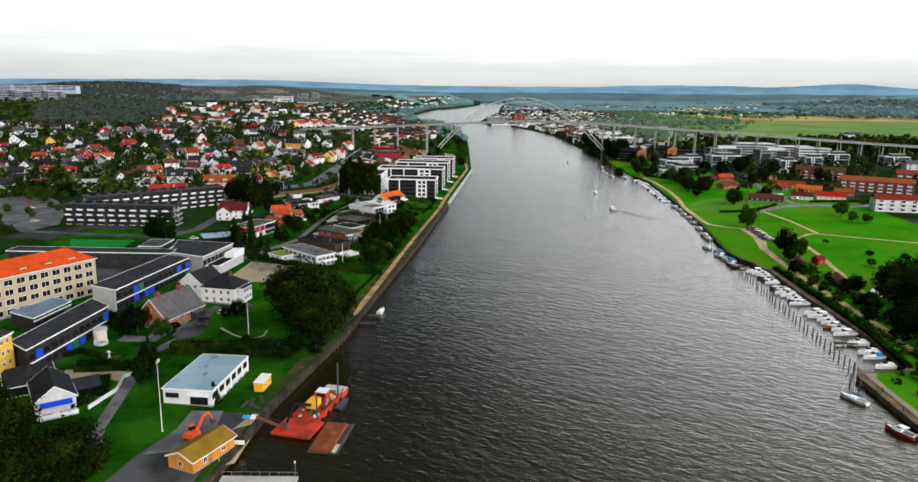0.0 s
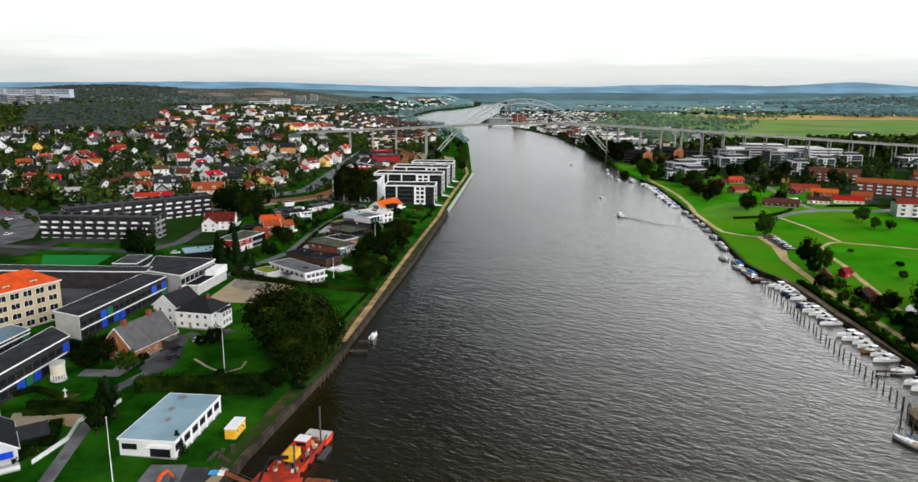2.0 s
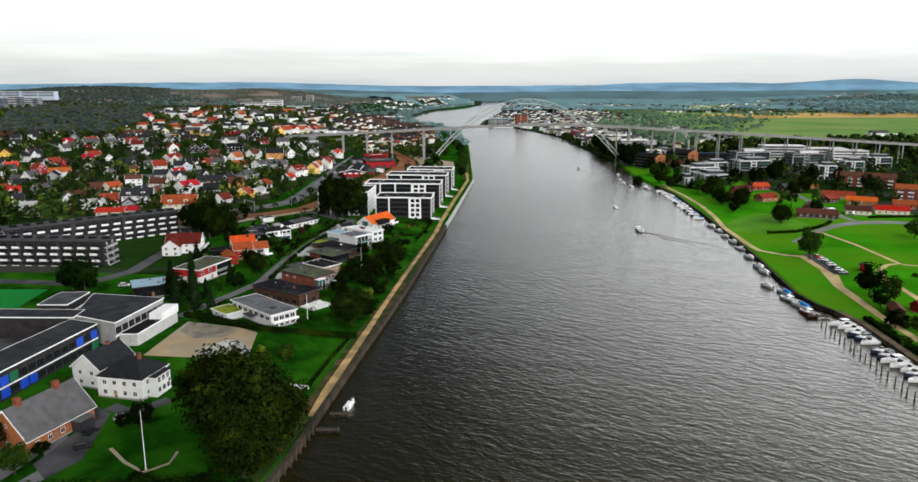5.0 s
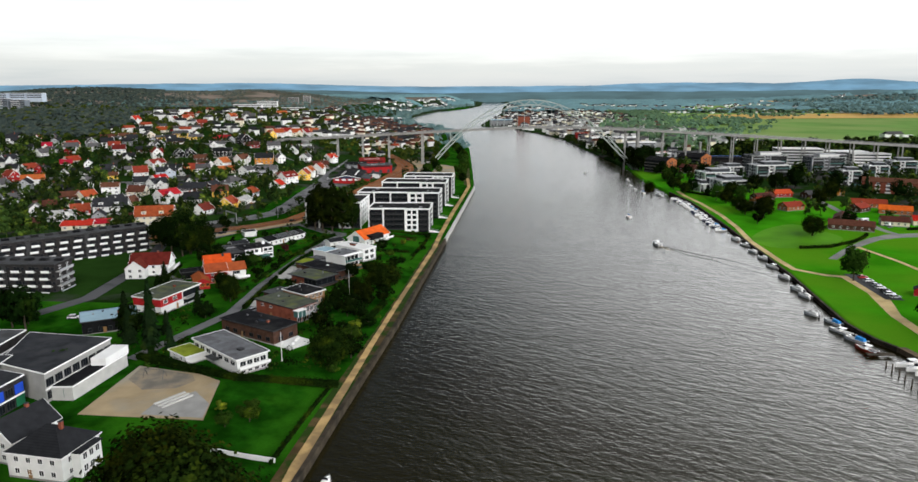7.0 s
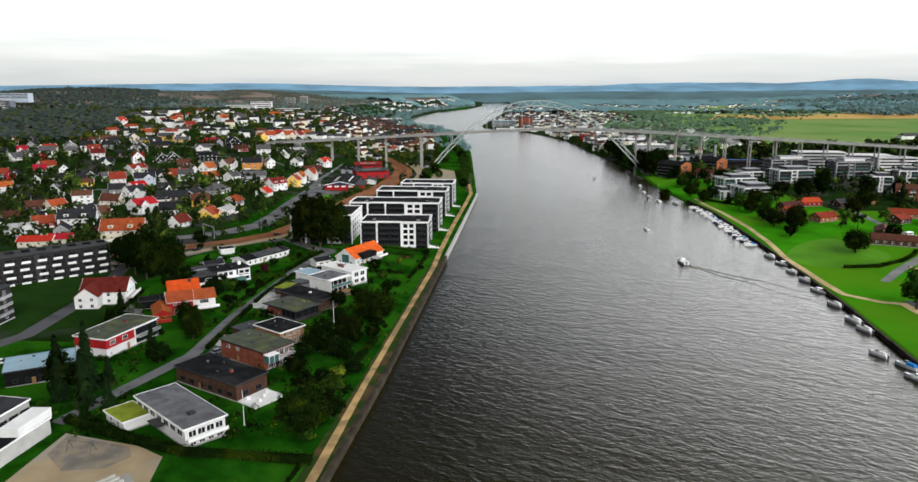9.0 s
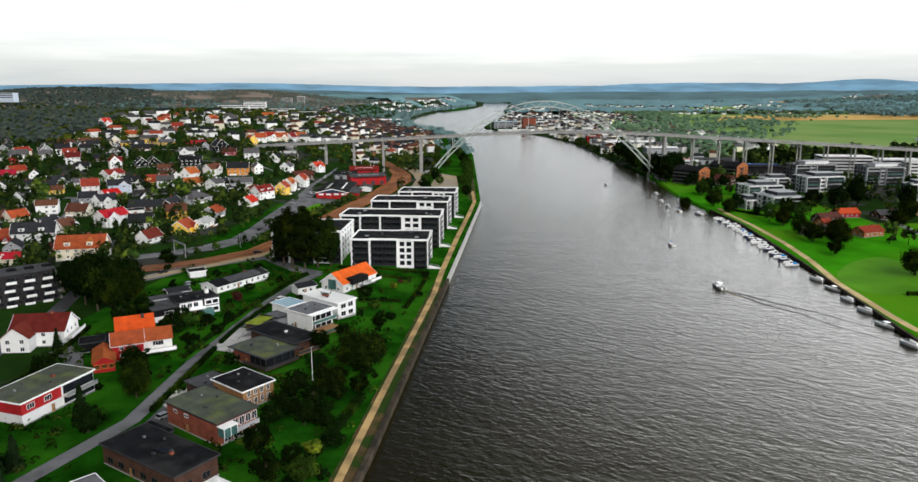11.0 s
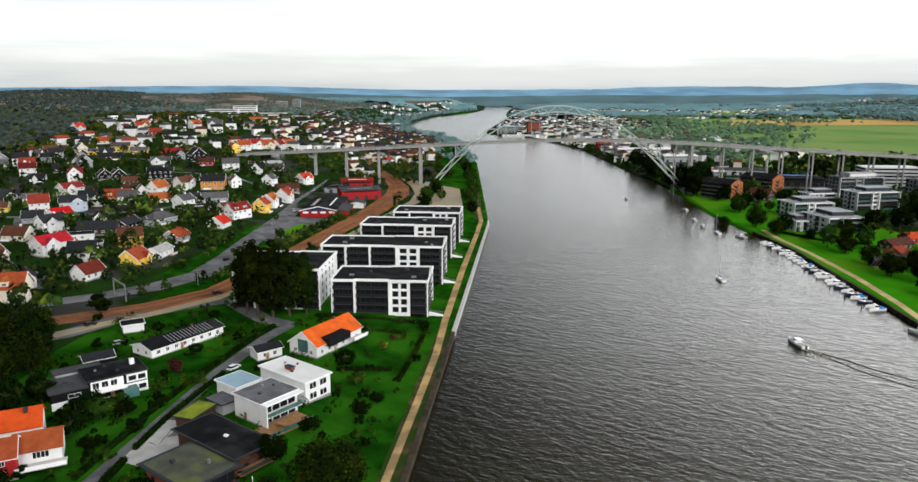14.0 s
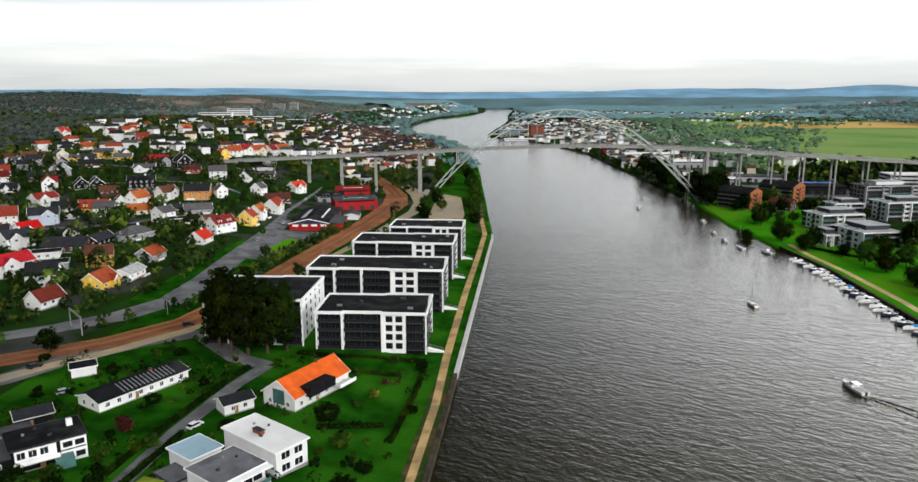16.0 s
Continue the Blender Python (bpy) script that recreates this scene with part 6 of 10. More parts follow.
# ---- gardens between the lane and the river ----
G1 = house(-66.5, 325, -43.5, 26, 10, 1, "flat", WHITE, PALEFELT, "low white house with a grey flat roof and wide windows", step=4.6, chimney=False, windows=(), over=0.5, detail=1)
for i in range(7):
    window(G1, -11 + 3.6 * i, -5, 3.4, 0, 2.6, 1.5, TRIM, 1)
for v in (-3.2, -1.0, 1.2, 3.4):
    window(G1, 13, v, 3.3, 90, 1.9, 1.6, TRIM, 1)
    window(G1, 13, v, 0.9, 90, 1.5, 1.1, TRIM, 1)
part("balcony", Geo().box(13, -5, 1.9, 14.6, 5, 2.1), LIGHTCONCRETE, G1)
part("balustrade", Geo().box(14.5, -5, 2.1, 14.6, 5, 2.9), TRIM, G1)
part("roof_hatch", Geo().box(6, -1, 5.1, 7.6, 0.6, 5.7), DARKTRIM, G1)
part("porch_roof", Geo().box(-2, -7.2, 2.6, 3, -5.0, 2.85), FELT_GREY, G1)
house(-79.8, 326, -41, 9.5, 6.5, 1, "flat", WHITE, SEDUM, "white garage with a yellow-green sedum roof", step=2.4, chimney=False, windows=(0,), category="garage", group="garages", detail=1)
A1 = house(-64, 348.5, -33, 25, 10.5, 1, "flat", BROWNWOOD, FELT, "long dark brown house with a black flat roof", step=4.4, frame=DARKTRIM, windows=(0, 1), every=3.4, win=(2.0, 1.5))
part("roof_light", Geo().box(0, -1, 4.9, 3, 0.6, 5.2), GLASS, A1)
part("terrace", Geo().box(12.5, -5, -1, 19, 4.5, 0.35), WHITEROOF, A1, "white paved terrace")
for u, v in ((14, -3), (16, 1), (17.5, -2), (15, 3)):
    part("planter", Geo().turned(u, v, 0.35, 1.1, 0.7, 0.7, 20 * u), TRIM, A1)
house(-71, 360, -33, 8, 6, 1, "flat", BROWNWOOD, FELT, "small black flat-roofed garage", step=2.6, frame=DARKTRIM, chimney=False, windows=(), category="garage", group="garages", detail=1)
patch("lane_court", [(-76, 379), (-68, 377), (-66.5, 385), (-73, 391), (-77, 389)], LIGHTCONCRETE, "pale slab-paved forecourt with a parked car", "yard", 0.1)
B1 = house(-59.5, 368.5, -36, 20, 11, 2, "flat", REDBRICK, MOSSY, "red brick house with a mossy flat roof", step=2.7, windows=(), chimney=False)
for u in (-6.5, -2.0):
    window(B1, u, -5.5, 4.3, 0, 1.6, 0.9, TRIM, 1)
for v in (-0.6, 1.2, 3.0, 4.8):
    window(B1, 10, v, 4.1, 90, 1.5, 2.0, TRIM, 1)
for v in (-3.0, -0.5, 2.0):
    window(B1, 10, v, 1.4, 90, 1.8, 2.0, TRIM, 1)
part("balcony", Geo().box(10, -5, 2.5, 11.6, 5, 2.7), LIGHTCONCRETE, B1)
part("balustrade", Geo().box(11.5, -5, 2.7, 11.6, 5, 3.6), GREYWALL, B1)
cons = part("conservatory", Geo().box(10, -5.4, 2.7, 12.4, -1.8, 5.0), GLASS_GREEN, B1, "glazed corner conservatory")
part("conservatory_roof", Geo().box(9.9, -5.6, 5.0, 12.6, -1.6, 5.15), TRIM, cons)
for v in (-5.4, -3.6, -1.8):
    part("conservatory_post", Geo().box(12.35, v - 0.06, 2.7, 12.47, v + 0.06, 5.0), TRIM, cons)
house(-56.5, 384.5, -38, 13, 9.5, 2, "flat", TEAK, FELT, "brown wooden house with a black flat roof", step=2.4, windows=(1,), every=1.8, win=(1.1, 1.7), frame=TRIM, chimney=False)
house(-66.5, 388, -38, 10, 8, 1, "flat", BROWNWOOD, FELT_GREY, "low brown wing with a grey flat roof", step=2.9, windows=(0,), frame=DARKTRIM, chimney=False)
D1 = house(-58.1, 411.4, -37, 15.4, 10.8, 1, "hip", REDBRICK, MOSSY, "brick house with a broad low mossy roof and glazed corner", step=4.0, pitch=0.06, frame=DARKTRIM, windows=(0,), over=1.25, chimney=False)
glazing = part("glazing", Geo().box(0.5, -5.55, 1.2, 7.75, -5.35, 4.1).box(7.55, -5.3, 1.2, 7.8, 5.2, 4.1), GLASS, D1, "dark glazed corner")
for u in (0.5, 2.9, 5.3, 7.7):
    part("mullion", Geo().box(u - 0.07, -5.62, 1.2, u + 0.07, -5.5, 4.1), DARKTRIM, glazing)
for v in (-2.5, 0.5, 3.5):
    part("mullion", Geo().box(7.76, v - 0.07, 1.2, 7.86, v + 0.07, 4.1), DARKTRIM, glazing)
deck = part("balcony", Geo().box(-1.0, -7.2, 0.9, 9.6, -5.4, 1.15).box(7.7, -5.4, 0.9, 9.6, 5.0, 1.15), BROWNWOOD, D1)
part("balustrade", Geo().box(-1.0, -7.2, 1.15, 9.6, -7.1, 2.0).box(9.5, -7.1, 1.15, 9.6, 5.0, 2.0), DARKTRIM, deck)
part("roof_vent", Geo().turned(-3.0, -2.0, 4.4, 0.9, 0.8, 0.9, 10), DARKTRIM, D1)
part("roof_cowl", Geo().rod((3.0, 2.6, 4.4), (3.0, 2.6, 5.3), 0.35, 0.3, 8), GALVANISED, D1)
D2 = house(-55.2, 423.6, -37, 21.5, 8.8, 1, "hip", BROWNWOOD, FELT, "brown house with a wide low black roof", step=4.4, pitch=0.12, frame=DARKTRIM, windows=(0, 1), over=1.1, chimney=False)
part("roof_vent", Geo().turned(2.0, -0.5, 5.0, 0.9, 0.7, 0.6, 15), TRIM, D2)
part("balcony", Geo().box(10.75, -5, 1.2, 13.2, 5, 1.4), TEAK, D2)
part("balustrade", Geo().box(13.1, -5, 1.4, 13.2, 5, 2.3), DARKTRIM, D2)
house(-67.4, 440.0, 71, 8.6, 4.8, 1, "flat", BROWNWOOD, SEDUM, "carport with a mossy green roof", step=2.5, chimney=False, windows=(), category="carport", group="garages", detail=1)
W1 = house(-46.8, 458.8, -38, 18.8, 8.6, 2, "flat", RENDERED, WHITEROOF, "white modern house with a white flat roof", step=2.8, windows=(1,), every=3.2, win=(2.4, 1.8), chimney=False)
stack = part("chimney", Geo().box(-2.2, -1.6, 5.9, 0.6, -0.4, 7.0), REDBRICK, W1, "broad red brick chimney")
part("cap", Geo().box(-2.35, -1.75, 7.0, 0.75, -0.25, 7.12), DARKTRIM, stack)
house(-60.6, 453.2, -37, 8.4, 7.4, 1, "flat", RENDERED, FELT_BLUE, "white house wing with a blue-grey roof", step=5.0, chimney=False, windows=(), detail=1)
W2 = house(-50.9, 444.2, -37, 10.6, 11.2, 2, "flat", RENDERED, PALEFELT, "white house with a grey flat roof and glass balcony", step=2.85, windows=(), chimney=False)
recess = part("glass_front", Geo().box(5.25, -4.9, 0.4, 5.36, 4.9, 2.5).box(5.25, -4.9, 3.1, 5.36, 4.9, 5.5), GLASS, W2, "dark glazed front behind the balcony")
for v in (-4.9, -2.45, 0, 2.45, 4.9):
    part("mullion", Geo().box(5.34, v - 0.09, 0.4, 5.44, v + 0.09, 5.5), TRIM, recess)
part("side_wing_wall", Geo().box(5.3, -5.6, -0.5, 7.4, -5.3, 5.9), RENDERED, W2)
part("canopy", Geo().box(5.4, -5.9, 5.85, 7.7, 5.9, 6.2), TRIM, W2)
part("balcony", Geo().box(5.4, -5.3, 2.6, 7.5, 5.4, 2.85), LIGHTCONCRETE, W2)
part("balustrade", Geo().box(7.4, -5.3, 2.85, 7.5, 5.4, 3.75), GLASS_GREEN, W2)
part("terrace", Geo().box(5.4, -8, -2, 12, 5, 0.3), TEAK, W2, "dark timber terrace")
part("terrace_rail", Geo().box(11.9, -8, 0.3, 12, 5, 1.2), GLASS_GREEN, W2)
part("garden_table", Geo().box(8, -3.5, 1.0, 11, -0.8, 1.15), TEAK, W2, "garden table of light wood")
house(-62.9, 446.6, -38, 6.5, 4.2, 1, "flat", GREYWALL, PALEFELT, "grey garage with a flat roof", step=2.5, chimney=False, windows=(), category="garage", group="garages", detail=1)
patch("house_forecourt", [(-76.2, 429.5), (-70.6, 437), (-66.5, 432.5), (-71.5, 427)], DECKROAD, "pale paved forecourt beside the lane", "yard", 0.1)
O1 = house(-44.6, 494, 60, 22, 11, 1, "gable", WHITE, TILE_ORANGE, "white house with a bright orange gabled roof", step=3.6, pitch=0.7, group="")
part("sun_deck", Geo().box(-7, -7.6, 3.0, 3, -2.0, 5.4), BLACKWALL, O1, "black sunken roof terrace")
part("gable_glass", Geo().box(-11.1, -2.0, 1.2, -11.0, 2.0, 5.2), GLASS_GREEN, O1)
wb = part("balcony", Geo().box(4, -8.4, 1.6, 11, -5.5, 1.8), LIGHTCONCRETE, O1)
part("balustrade", Geo().box(4, -8.4, 1.8, 11, -8.3, 2.7), TRIM, wb)
house(-61.5, 484, 40, 8, 5.5, 1, "gable", WHITE, TILE_DARK, "small white garden shed with a dark roof", pitch=0.4, chimney=False, windows=(0,), category="shed", group="sheds")

# ---- west of the lane ----
K1 = house(-92, 494, 58, 27, 9.5, 1, "gable", WHITE, FELT, "long low white house with a black ribbed roof", pitch=0.3, group="", step=2.6)
for i in range(14):
    part("roof_batten", Geo().beam((-6 + i * 1.2, -4.4, 3.27), (-6 + i * 1.2, -0.3, 4.52), 0.3, 0.1), GALVANISED, K1, "pale metal roof strip")
house(-112, 505, 30, 6.5, 5.5, 1, "flat", RENDERED, FELT, "small white garage with a black roof", step=2.5, chimney=False, windows=(), category="garage", group="garages", detail=1)
K2 = house(-96.3, 458.3, 38, 14.5, 10.5, 2, "flat", BLACKWALL, FELT, "black house with white bays and flat grey roofs", step=2.6, windows=(), chimney=False)
low = part("low_wing", Geo().box(-15.8, -6.2, -1.5, -7.25, 4.2, 4.7), BLACKWALL, K2)
deck_roof(low, [(-16.4, -6.9), (-7.3, -6.9), (-7.3, 4.8), (-16.4, 4.8)], 4.7, FELT_GREY, DARKTRIM)
part("chimney", Geo().box(-12.5, -3.5, 4.9, -11.5, -2.5, 6.2), DARKTRIM, low)
back = part("back_wing", Geo().box(-13.0, 4.3, -1.5, -2.0, 9.0, 5.2), GREYWALL, K2)
deck_roof(back, [(-13.5, 5.4), (-1.6, 5.4), (-1.6, 9.5), (-13.5, 9.5)], 5.3, FELT_GREY, DARKTRIM)
part("chimney", Geo().box(4.6, 0.5, 5.6, 5.8, 1.7, 7.2), WHITE, K2)
part("white_base", Geo().box(-16.0, -6.4, -1.5, -12.2, -6.2, 2.2), TRIM, low, "white rendered base")
window(low, -10.6, -6.2, 3.2, 0, 3.0, 1.1, TRIM, 1)
bay = part("bay", Geo().box(-6.6, -5.5, 2.7, 1.4, -5.25, 5.2), TRIM, K2, "white framed window bay")
for u in (-5.4, -3.2, -1.0):
    window(bay, u, -5.5, 4.1, 0, 1.7, 1.7, TRIM, 1)
part("balcony", Geo().box(-7.0, -7.4, 2.4, 1.8, -5.3, 2.6), LIGHTCONCRETE, K2)
part("balustrade", Geo().box(-7.0, -7.4, 2.6, 1.8, -7.3, 3.5), TRIM, K2)
corner = part("white_corner", Geo().box(2.2, -5.5, -0.5, 7.4, -5.25, 2.6).box(2.2, -5.5, 3.0, 7.4, -5.25, 5.3).box(7.2, -5.25, -0.5, 7.45, 5.2, 5.3), TRIM, K2, "white boarded corner")
for u in (3.6, 6.0):
    for z in (1.3, 4.1):
        window(corner, u, -5.5, z, 0, 1.9, 1.3, DARKTRIM, 1)
part("conservatory", Geo().box(0.6, -8.6, -0.5, 4.4, -5.55, 2.2), GLASS_GREEN, K2)
house(-108.5, 474, 38, 8, 6, 1, "gable", BLACKWALL, TILE_DARK, "black garage beside a house", pitch=0.4, chimney=False, windows=(), category="garage", group="garages")
H1 = house(-100.6, 414.4, 26, 8.6, 9.2, 2, "gable", REDWOOD, TILE_RUST, "house with several orange tiled roofs and red walls", pitch=0.55, group="", step=2.4, windows=(0,), every=2.6, chimney=False)
porch = wing(H1, -6.6, -5.6, 90, 12.5, 5.6, 3.2, 1.5, REDWOOD, TILE_RUST)
for u in (-1.9, 0, 1.9):
    window(porch, -6.25, u, 1.8, -90, 1.5, 1.4, OCHRE, 2)
side = wing(H1, 8.0, 3.6, 0, 9.0, 9.6, 4.2, 2.3, WHITE, TILE_RUST)
window(side, 0.5, -4.8, 3.0, 0, 3.2, 1.6, TRIM, 3)
terrace = part("terrace", Geo().box(3.8, -4.8, 1.2, 13.5, -1.3, 1.4), LIGHTCONCRETE, H1)
part("terrace_rail", Geo().box(3.8, -4.8, 1.4, 13.5, -4.7, 2.3), TRIM, terrace)
rear = wing(H1, 2.6, 13.6, 0, 11, 9.5, 5.4, 2.9, WHITE, TILE_ORANGE)
part("chimney", Geo().box(2.0, -1.5, 6.8, 2.9, -0.6, 8.8), DARKTRIM, rear)
part("link_roof", Geo().box(-8.2, 4.6, -1.5, -2.9, 15.0, 3.4), FELT, H1, "low black felt-roofed link")
house(-113.5, 418.5, 26, 6.5, 6, 1, "flat", BLACKWALL, FELT, "dark garage beside the drive", chimney=False, windows=(), category="garage", group="garages", detail=1)
patch("drive", [(-112, 399), (-108, 402), (-114.5, 414), (-121, 420), (-125, 414), (-118, 410)], DECKROAD, "grey gravel drive beside the red house", "drive", 0.1)
R1 = house(-107, 379.5, 72, 22, 12, 2, "flat", RENDERED, MOSSY, "white and red house with a mossy flat roof", step=2.8, group="", windows=())
part("red_upper_wall", Geo().box(-11.1, -6.12, 2.9, 0.5, 6.1, 5.7), REDWOOD, R1, "red boarded upper storey")
for u in (-8.5, -3.5):
    window(R1, u, -6.12, 4.4, 0, 2.2, 1.4, TRIM, 2)
part("glass_front", Geo().box(1.2, -6.1, 3.2, 10.8, -5.98, 5.4).box(1.2, -6.1, 0.6, 10.8, -5.98, 2.4), GLASS, R1, "dark glazed front")
part("balcony", Geo().box(1, -7.6, 2.6, 10.8, -6.0, 2.8), LIGHTCONCRETE, R1)
part("balustrade", Geo().box(1, -7.6, 2.8, 10.8, -7.5, 3.7), GALVANISED, R1)
WR = house(-131.5, 424.5, 8, 16, 11.5, 2, "gable", WHITE, TILE_MAROON, "white house with a dark red tiled roof and cross gable", pitch=0.7, group="", step=2.4, windows=(0, 1))
front = wing(WR, -4.5, -5.5, 90, 10, 8, 4.8, 3.2, WHITE, TILE_MAROON)
for u in (-2.0, 2.0):
    window(front, -5, u, 3.6, -90, 1.3, 1.4, TRIM, 1)
    window(front, -5, u, 1.2, -90, 1.3, 1.4, TRIM, 1)
part("balcony", Geo().box(8.0, -5.6, 2.3, 10.2, 5.6, 2.5), LIGHTCONCRETE, WR)
part("balustrade", Geo().box(10.1, -5.6, 2.5, 10.2, 5.6, 3.4), TRIM, WR)
house(-117, 354, 28, 17, 12, 1, "flat", BLACKWALL, FELT_BLUE, "black house with a pale blue-grey roof", step=4.2, frame=DARKTRIM, group="")
for x, y, deg, p, lab in ((-68.2, 473.3, 62, CAR_WHITE, "white parked car on a garden lane"), (-110.2, 491.2, 40, CAR_SILVER, ""), (-98, 549, 35, CAR_BLACK, ""), (-92, 560, 60, CAR_WHITE, ""), (-62, 437, -35, CAR_WHITE, ""), (-133, 361, 10, CAR_WHITE, ""), (-73, 373, 55, CAR_SILVER, ""), (-128, 508, 55, CAR_BLACK, "")):
    car(x, y, deg, p, lab)

# trees and hedges of the gardens
tree("great", -46.5, 232, 1.18)
tree("great", -53, 240, 1.12)
tree("great", -44, 223, 0.8)
tree("great", -41.5, 234, 0.95)
tree("great", -56, 247, 0.95)
for k, x, y, s, q in (("broad_dark", -85.5, 191, 0.55, 1.7), ("broad_dark", -84.5, 186, 0.6, 1.6), ("broad_dark", -86.5, 196.5, 0.6, 1.5), ("broad", -93.5, 222, 0.75, 0.9), ("broad_dark", -75, 244, 0.7, 0.9), ("broad_dark", -79, 243, 0.5, 0.8), ("broad_dark", -64, 217, 0.6, 0.7), ("broad_dark", -57, 213, 0.7, 0.7), ("broad_dark", -51, 208, 0.7, 0.7), ("broad_dark", -49, 215, 0.8, 0.7), ("broad_dark", -42, 214, 0.7, 0.6), ("broad_dark", -111.5, 229, 0.7, 0.6), ("broad_dark", -112, 240, 0.6, 0.6), ("broad_dark", -107, 225, 0.6, 0.6), ("broad", -111, 301, 0.7, 0.8), ("broad_dark", -104, 342, 1.0, 1.2), ("broad_dark", -145, 354, 1.0, 1.1), ("spruce", -95, 348, 0.9, 1.0), ("broad_dark", -93, 231, 0.5, 0.5), ("broad_dark", -48, 252, 0.8, 0.7), ("broad_dark", -40, 248, 0.7, 0.7), ("broad_dark", -29, 363, 0.6, 0.6), ("broad_dark", -46, 371, 0.7, 0.7), ("broad", -33, 347, 0.8, 0.7), ("broad_dark", -31, 333, 0.9, 0.9)):
    tree(k, x, y, s, q)
for k, x, y, s, q in (("great", -36.5, 325, 0.62, 1.0), ("great", -27.5, 411, 0.56, 1.0), ("great", -34.8, 389.5, 0.44, 1.05), ("great", -85, 384.5, 0.40, 1.35), ("great", -77, 134, 0.78, 1.0), ("great", -97, 143, 0.9, 1.0), ("great", -98, 126, 0.9, 1.0), ("great", -86, 128, 0.7, 1.0)):
    tree(k, x, y, s, q)
for k, x, y, s, q in (("tall", -80, 528, 1.35, 1.0), ("tall", -75, 524, 1.42, 1.02), ("tall", -69, 522, 1.40, 1.05), ("tall", -63.5, 524, 1.36, 1.0), ("tall", -58, 527, 1.2, 1.0), ("spruce", -95, 335, 1.3, 1.3), ("spruce", -88, 333, 0.9, 1.1), ("spruce", -99, 345, 1.4, 1.5), ("spruce", -86, 195, 1.1, 1.1), ("broad_dark", -104, 228, 0.9, 1.0), ("spruce", -62, 178, 0.9, 0.7), ("broad", -110, 309, 0.9, 0.9), ("broad_dark", -141, 346, 1.3, 1.2), ("broad_dark", -148, 350, 1.2, 1.1), ("spruce", -107, 345, 1.4, 1.2), ("spruce", -103, 338, 1.2, 1.2), ("broad", -50, 287, 0.7, 0.8), ("broad", -55, 283, 0.5, 0.8), ("young", -58, 290, 0.6, 0.7), ("broad_dark", -130, 455, 1.5, 1.4), ("broad_dark", -138, 462, 1.4, 1.3), ("broad_dark", -124, 470, 1.3, 1.2), ("broad_dark", -146, 470, 1.3, 1.2), ("broad", -133, 480, 1.0, 1.0), ("spruce", -123, 416, 0.8, 1.0), ("broad", -91, 440, 0.7, 0.8), ("copper", -84, 470, 0.8, 0.8), ("broad_dark", -24, 455, 0.5, 0.7), ("young", -26, 493, 0.7, 0.6), ("copper", -24, 503, 0.5, 0.6), ("broad_dark", -90, 521, 0.5, 0.5), ("broad_dark", -40, 345, 0.8, 0.9), ("broad_dark", -45, 356, 0.8, 0.9), ("broad_dark", -38, 372, 0.8, 0.9), ("young", -33, 358, 0.9, 0.6), ("broad_dark", -43, 385, 0.9, 0.9), ("broad_dark", -27, 392, 0.7, 0.8), ("broad", -100, 255, 0.8, 0.9)):
    tree(k, x, y, s, q)
rng = random.Random(11)
for _ in range(70):
    y = rng.uniform(320, 520)
    x = along(BANK_LEFT, y) - rng.uniform(8, 30) if rng.random() < 0.45 else rng.uniform(-118, -78)
    if abs(x + 79) < 4 or (-72 < x < -42 and rng.random() < 0.8):
        continue
    tree(rng.choice(("bush", "bush_dark", "bush_dark", "bush")), x, y, rng.uniform(0.6, 1.3))
for pts, w, h in (([(-76, 420), (-76.5, 400), (-77.5, 376)], 1.6, 1.4), ([(-70, 470), (-75, 440), (-76, 425)], 1.4, 1.2), ([(-81, 440), (-76, 470), (-70, 498), (-66, 512)], 1.6, 1.3), ([(-83, 412), (-82, 425), (-80, 440)], 1.6, 1.3), ([(-22, 478), (-38, 473)], 1.5, 1.2), ([(-20, 510), (-36, 509)], 1.4, 1.2), ([(-19.5, 470), (-15, 500), (-13, 520)], 1.5, 1.3), ([(-36, 345), (-30, 370), (-26, 390)], 2.6, 1.8), ([(-33.5, 312), (-37, 290), (-40, 268)], 1.0, 1.0), ([(-13, 523), (-40, 521), (-54, 524)], 1.8, 1.1), ([(-124, 437), (-120, 400), (-122, 385)], 1.4, 1.3)):
    hedge(pts, w, h)


def shrubs(name, label, spots, mat, seed):
    g, rng = Geo(), random.Random(seed)
    for x, y in spots:
        r, z = rng.uniform(0.5, 1.9), land(x, y)
        for _ in range(16):
            e = Vector((rng.gauss(0, 1), rng.gauss(0, 1), abs(rng.gauss(0, 1)))).normalized()
            leaf(g, Vector((x + e.x * r, y + e.y * r, z + 0.1 + e.z * r * 1.1)), e + Vector((0, 0, 0.3)), 0.45, rng)
    return tagged(new(name, g.mesh(name, mat)), label, "shrubs", kind="stuff")


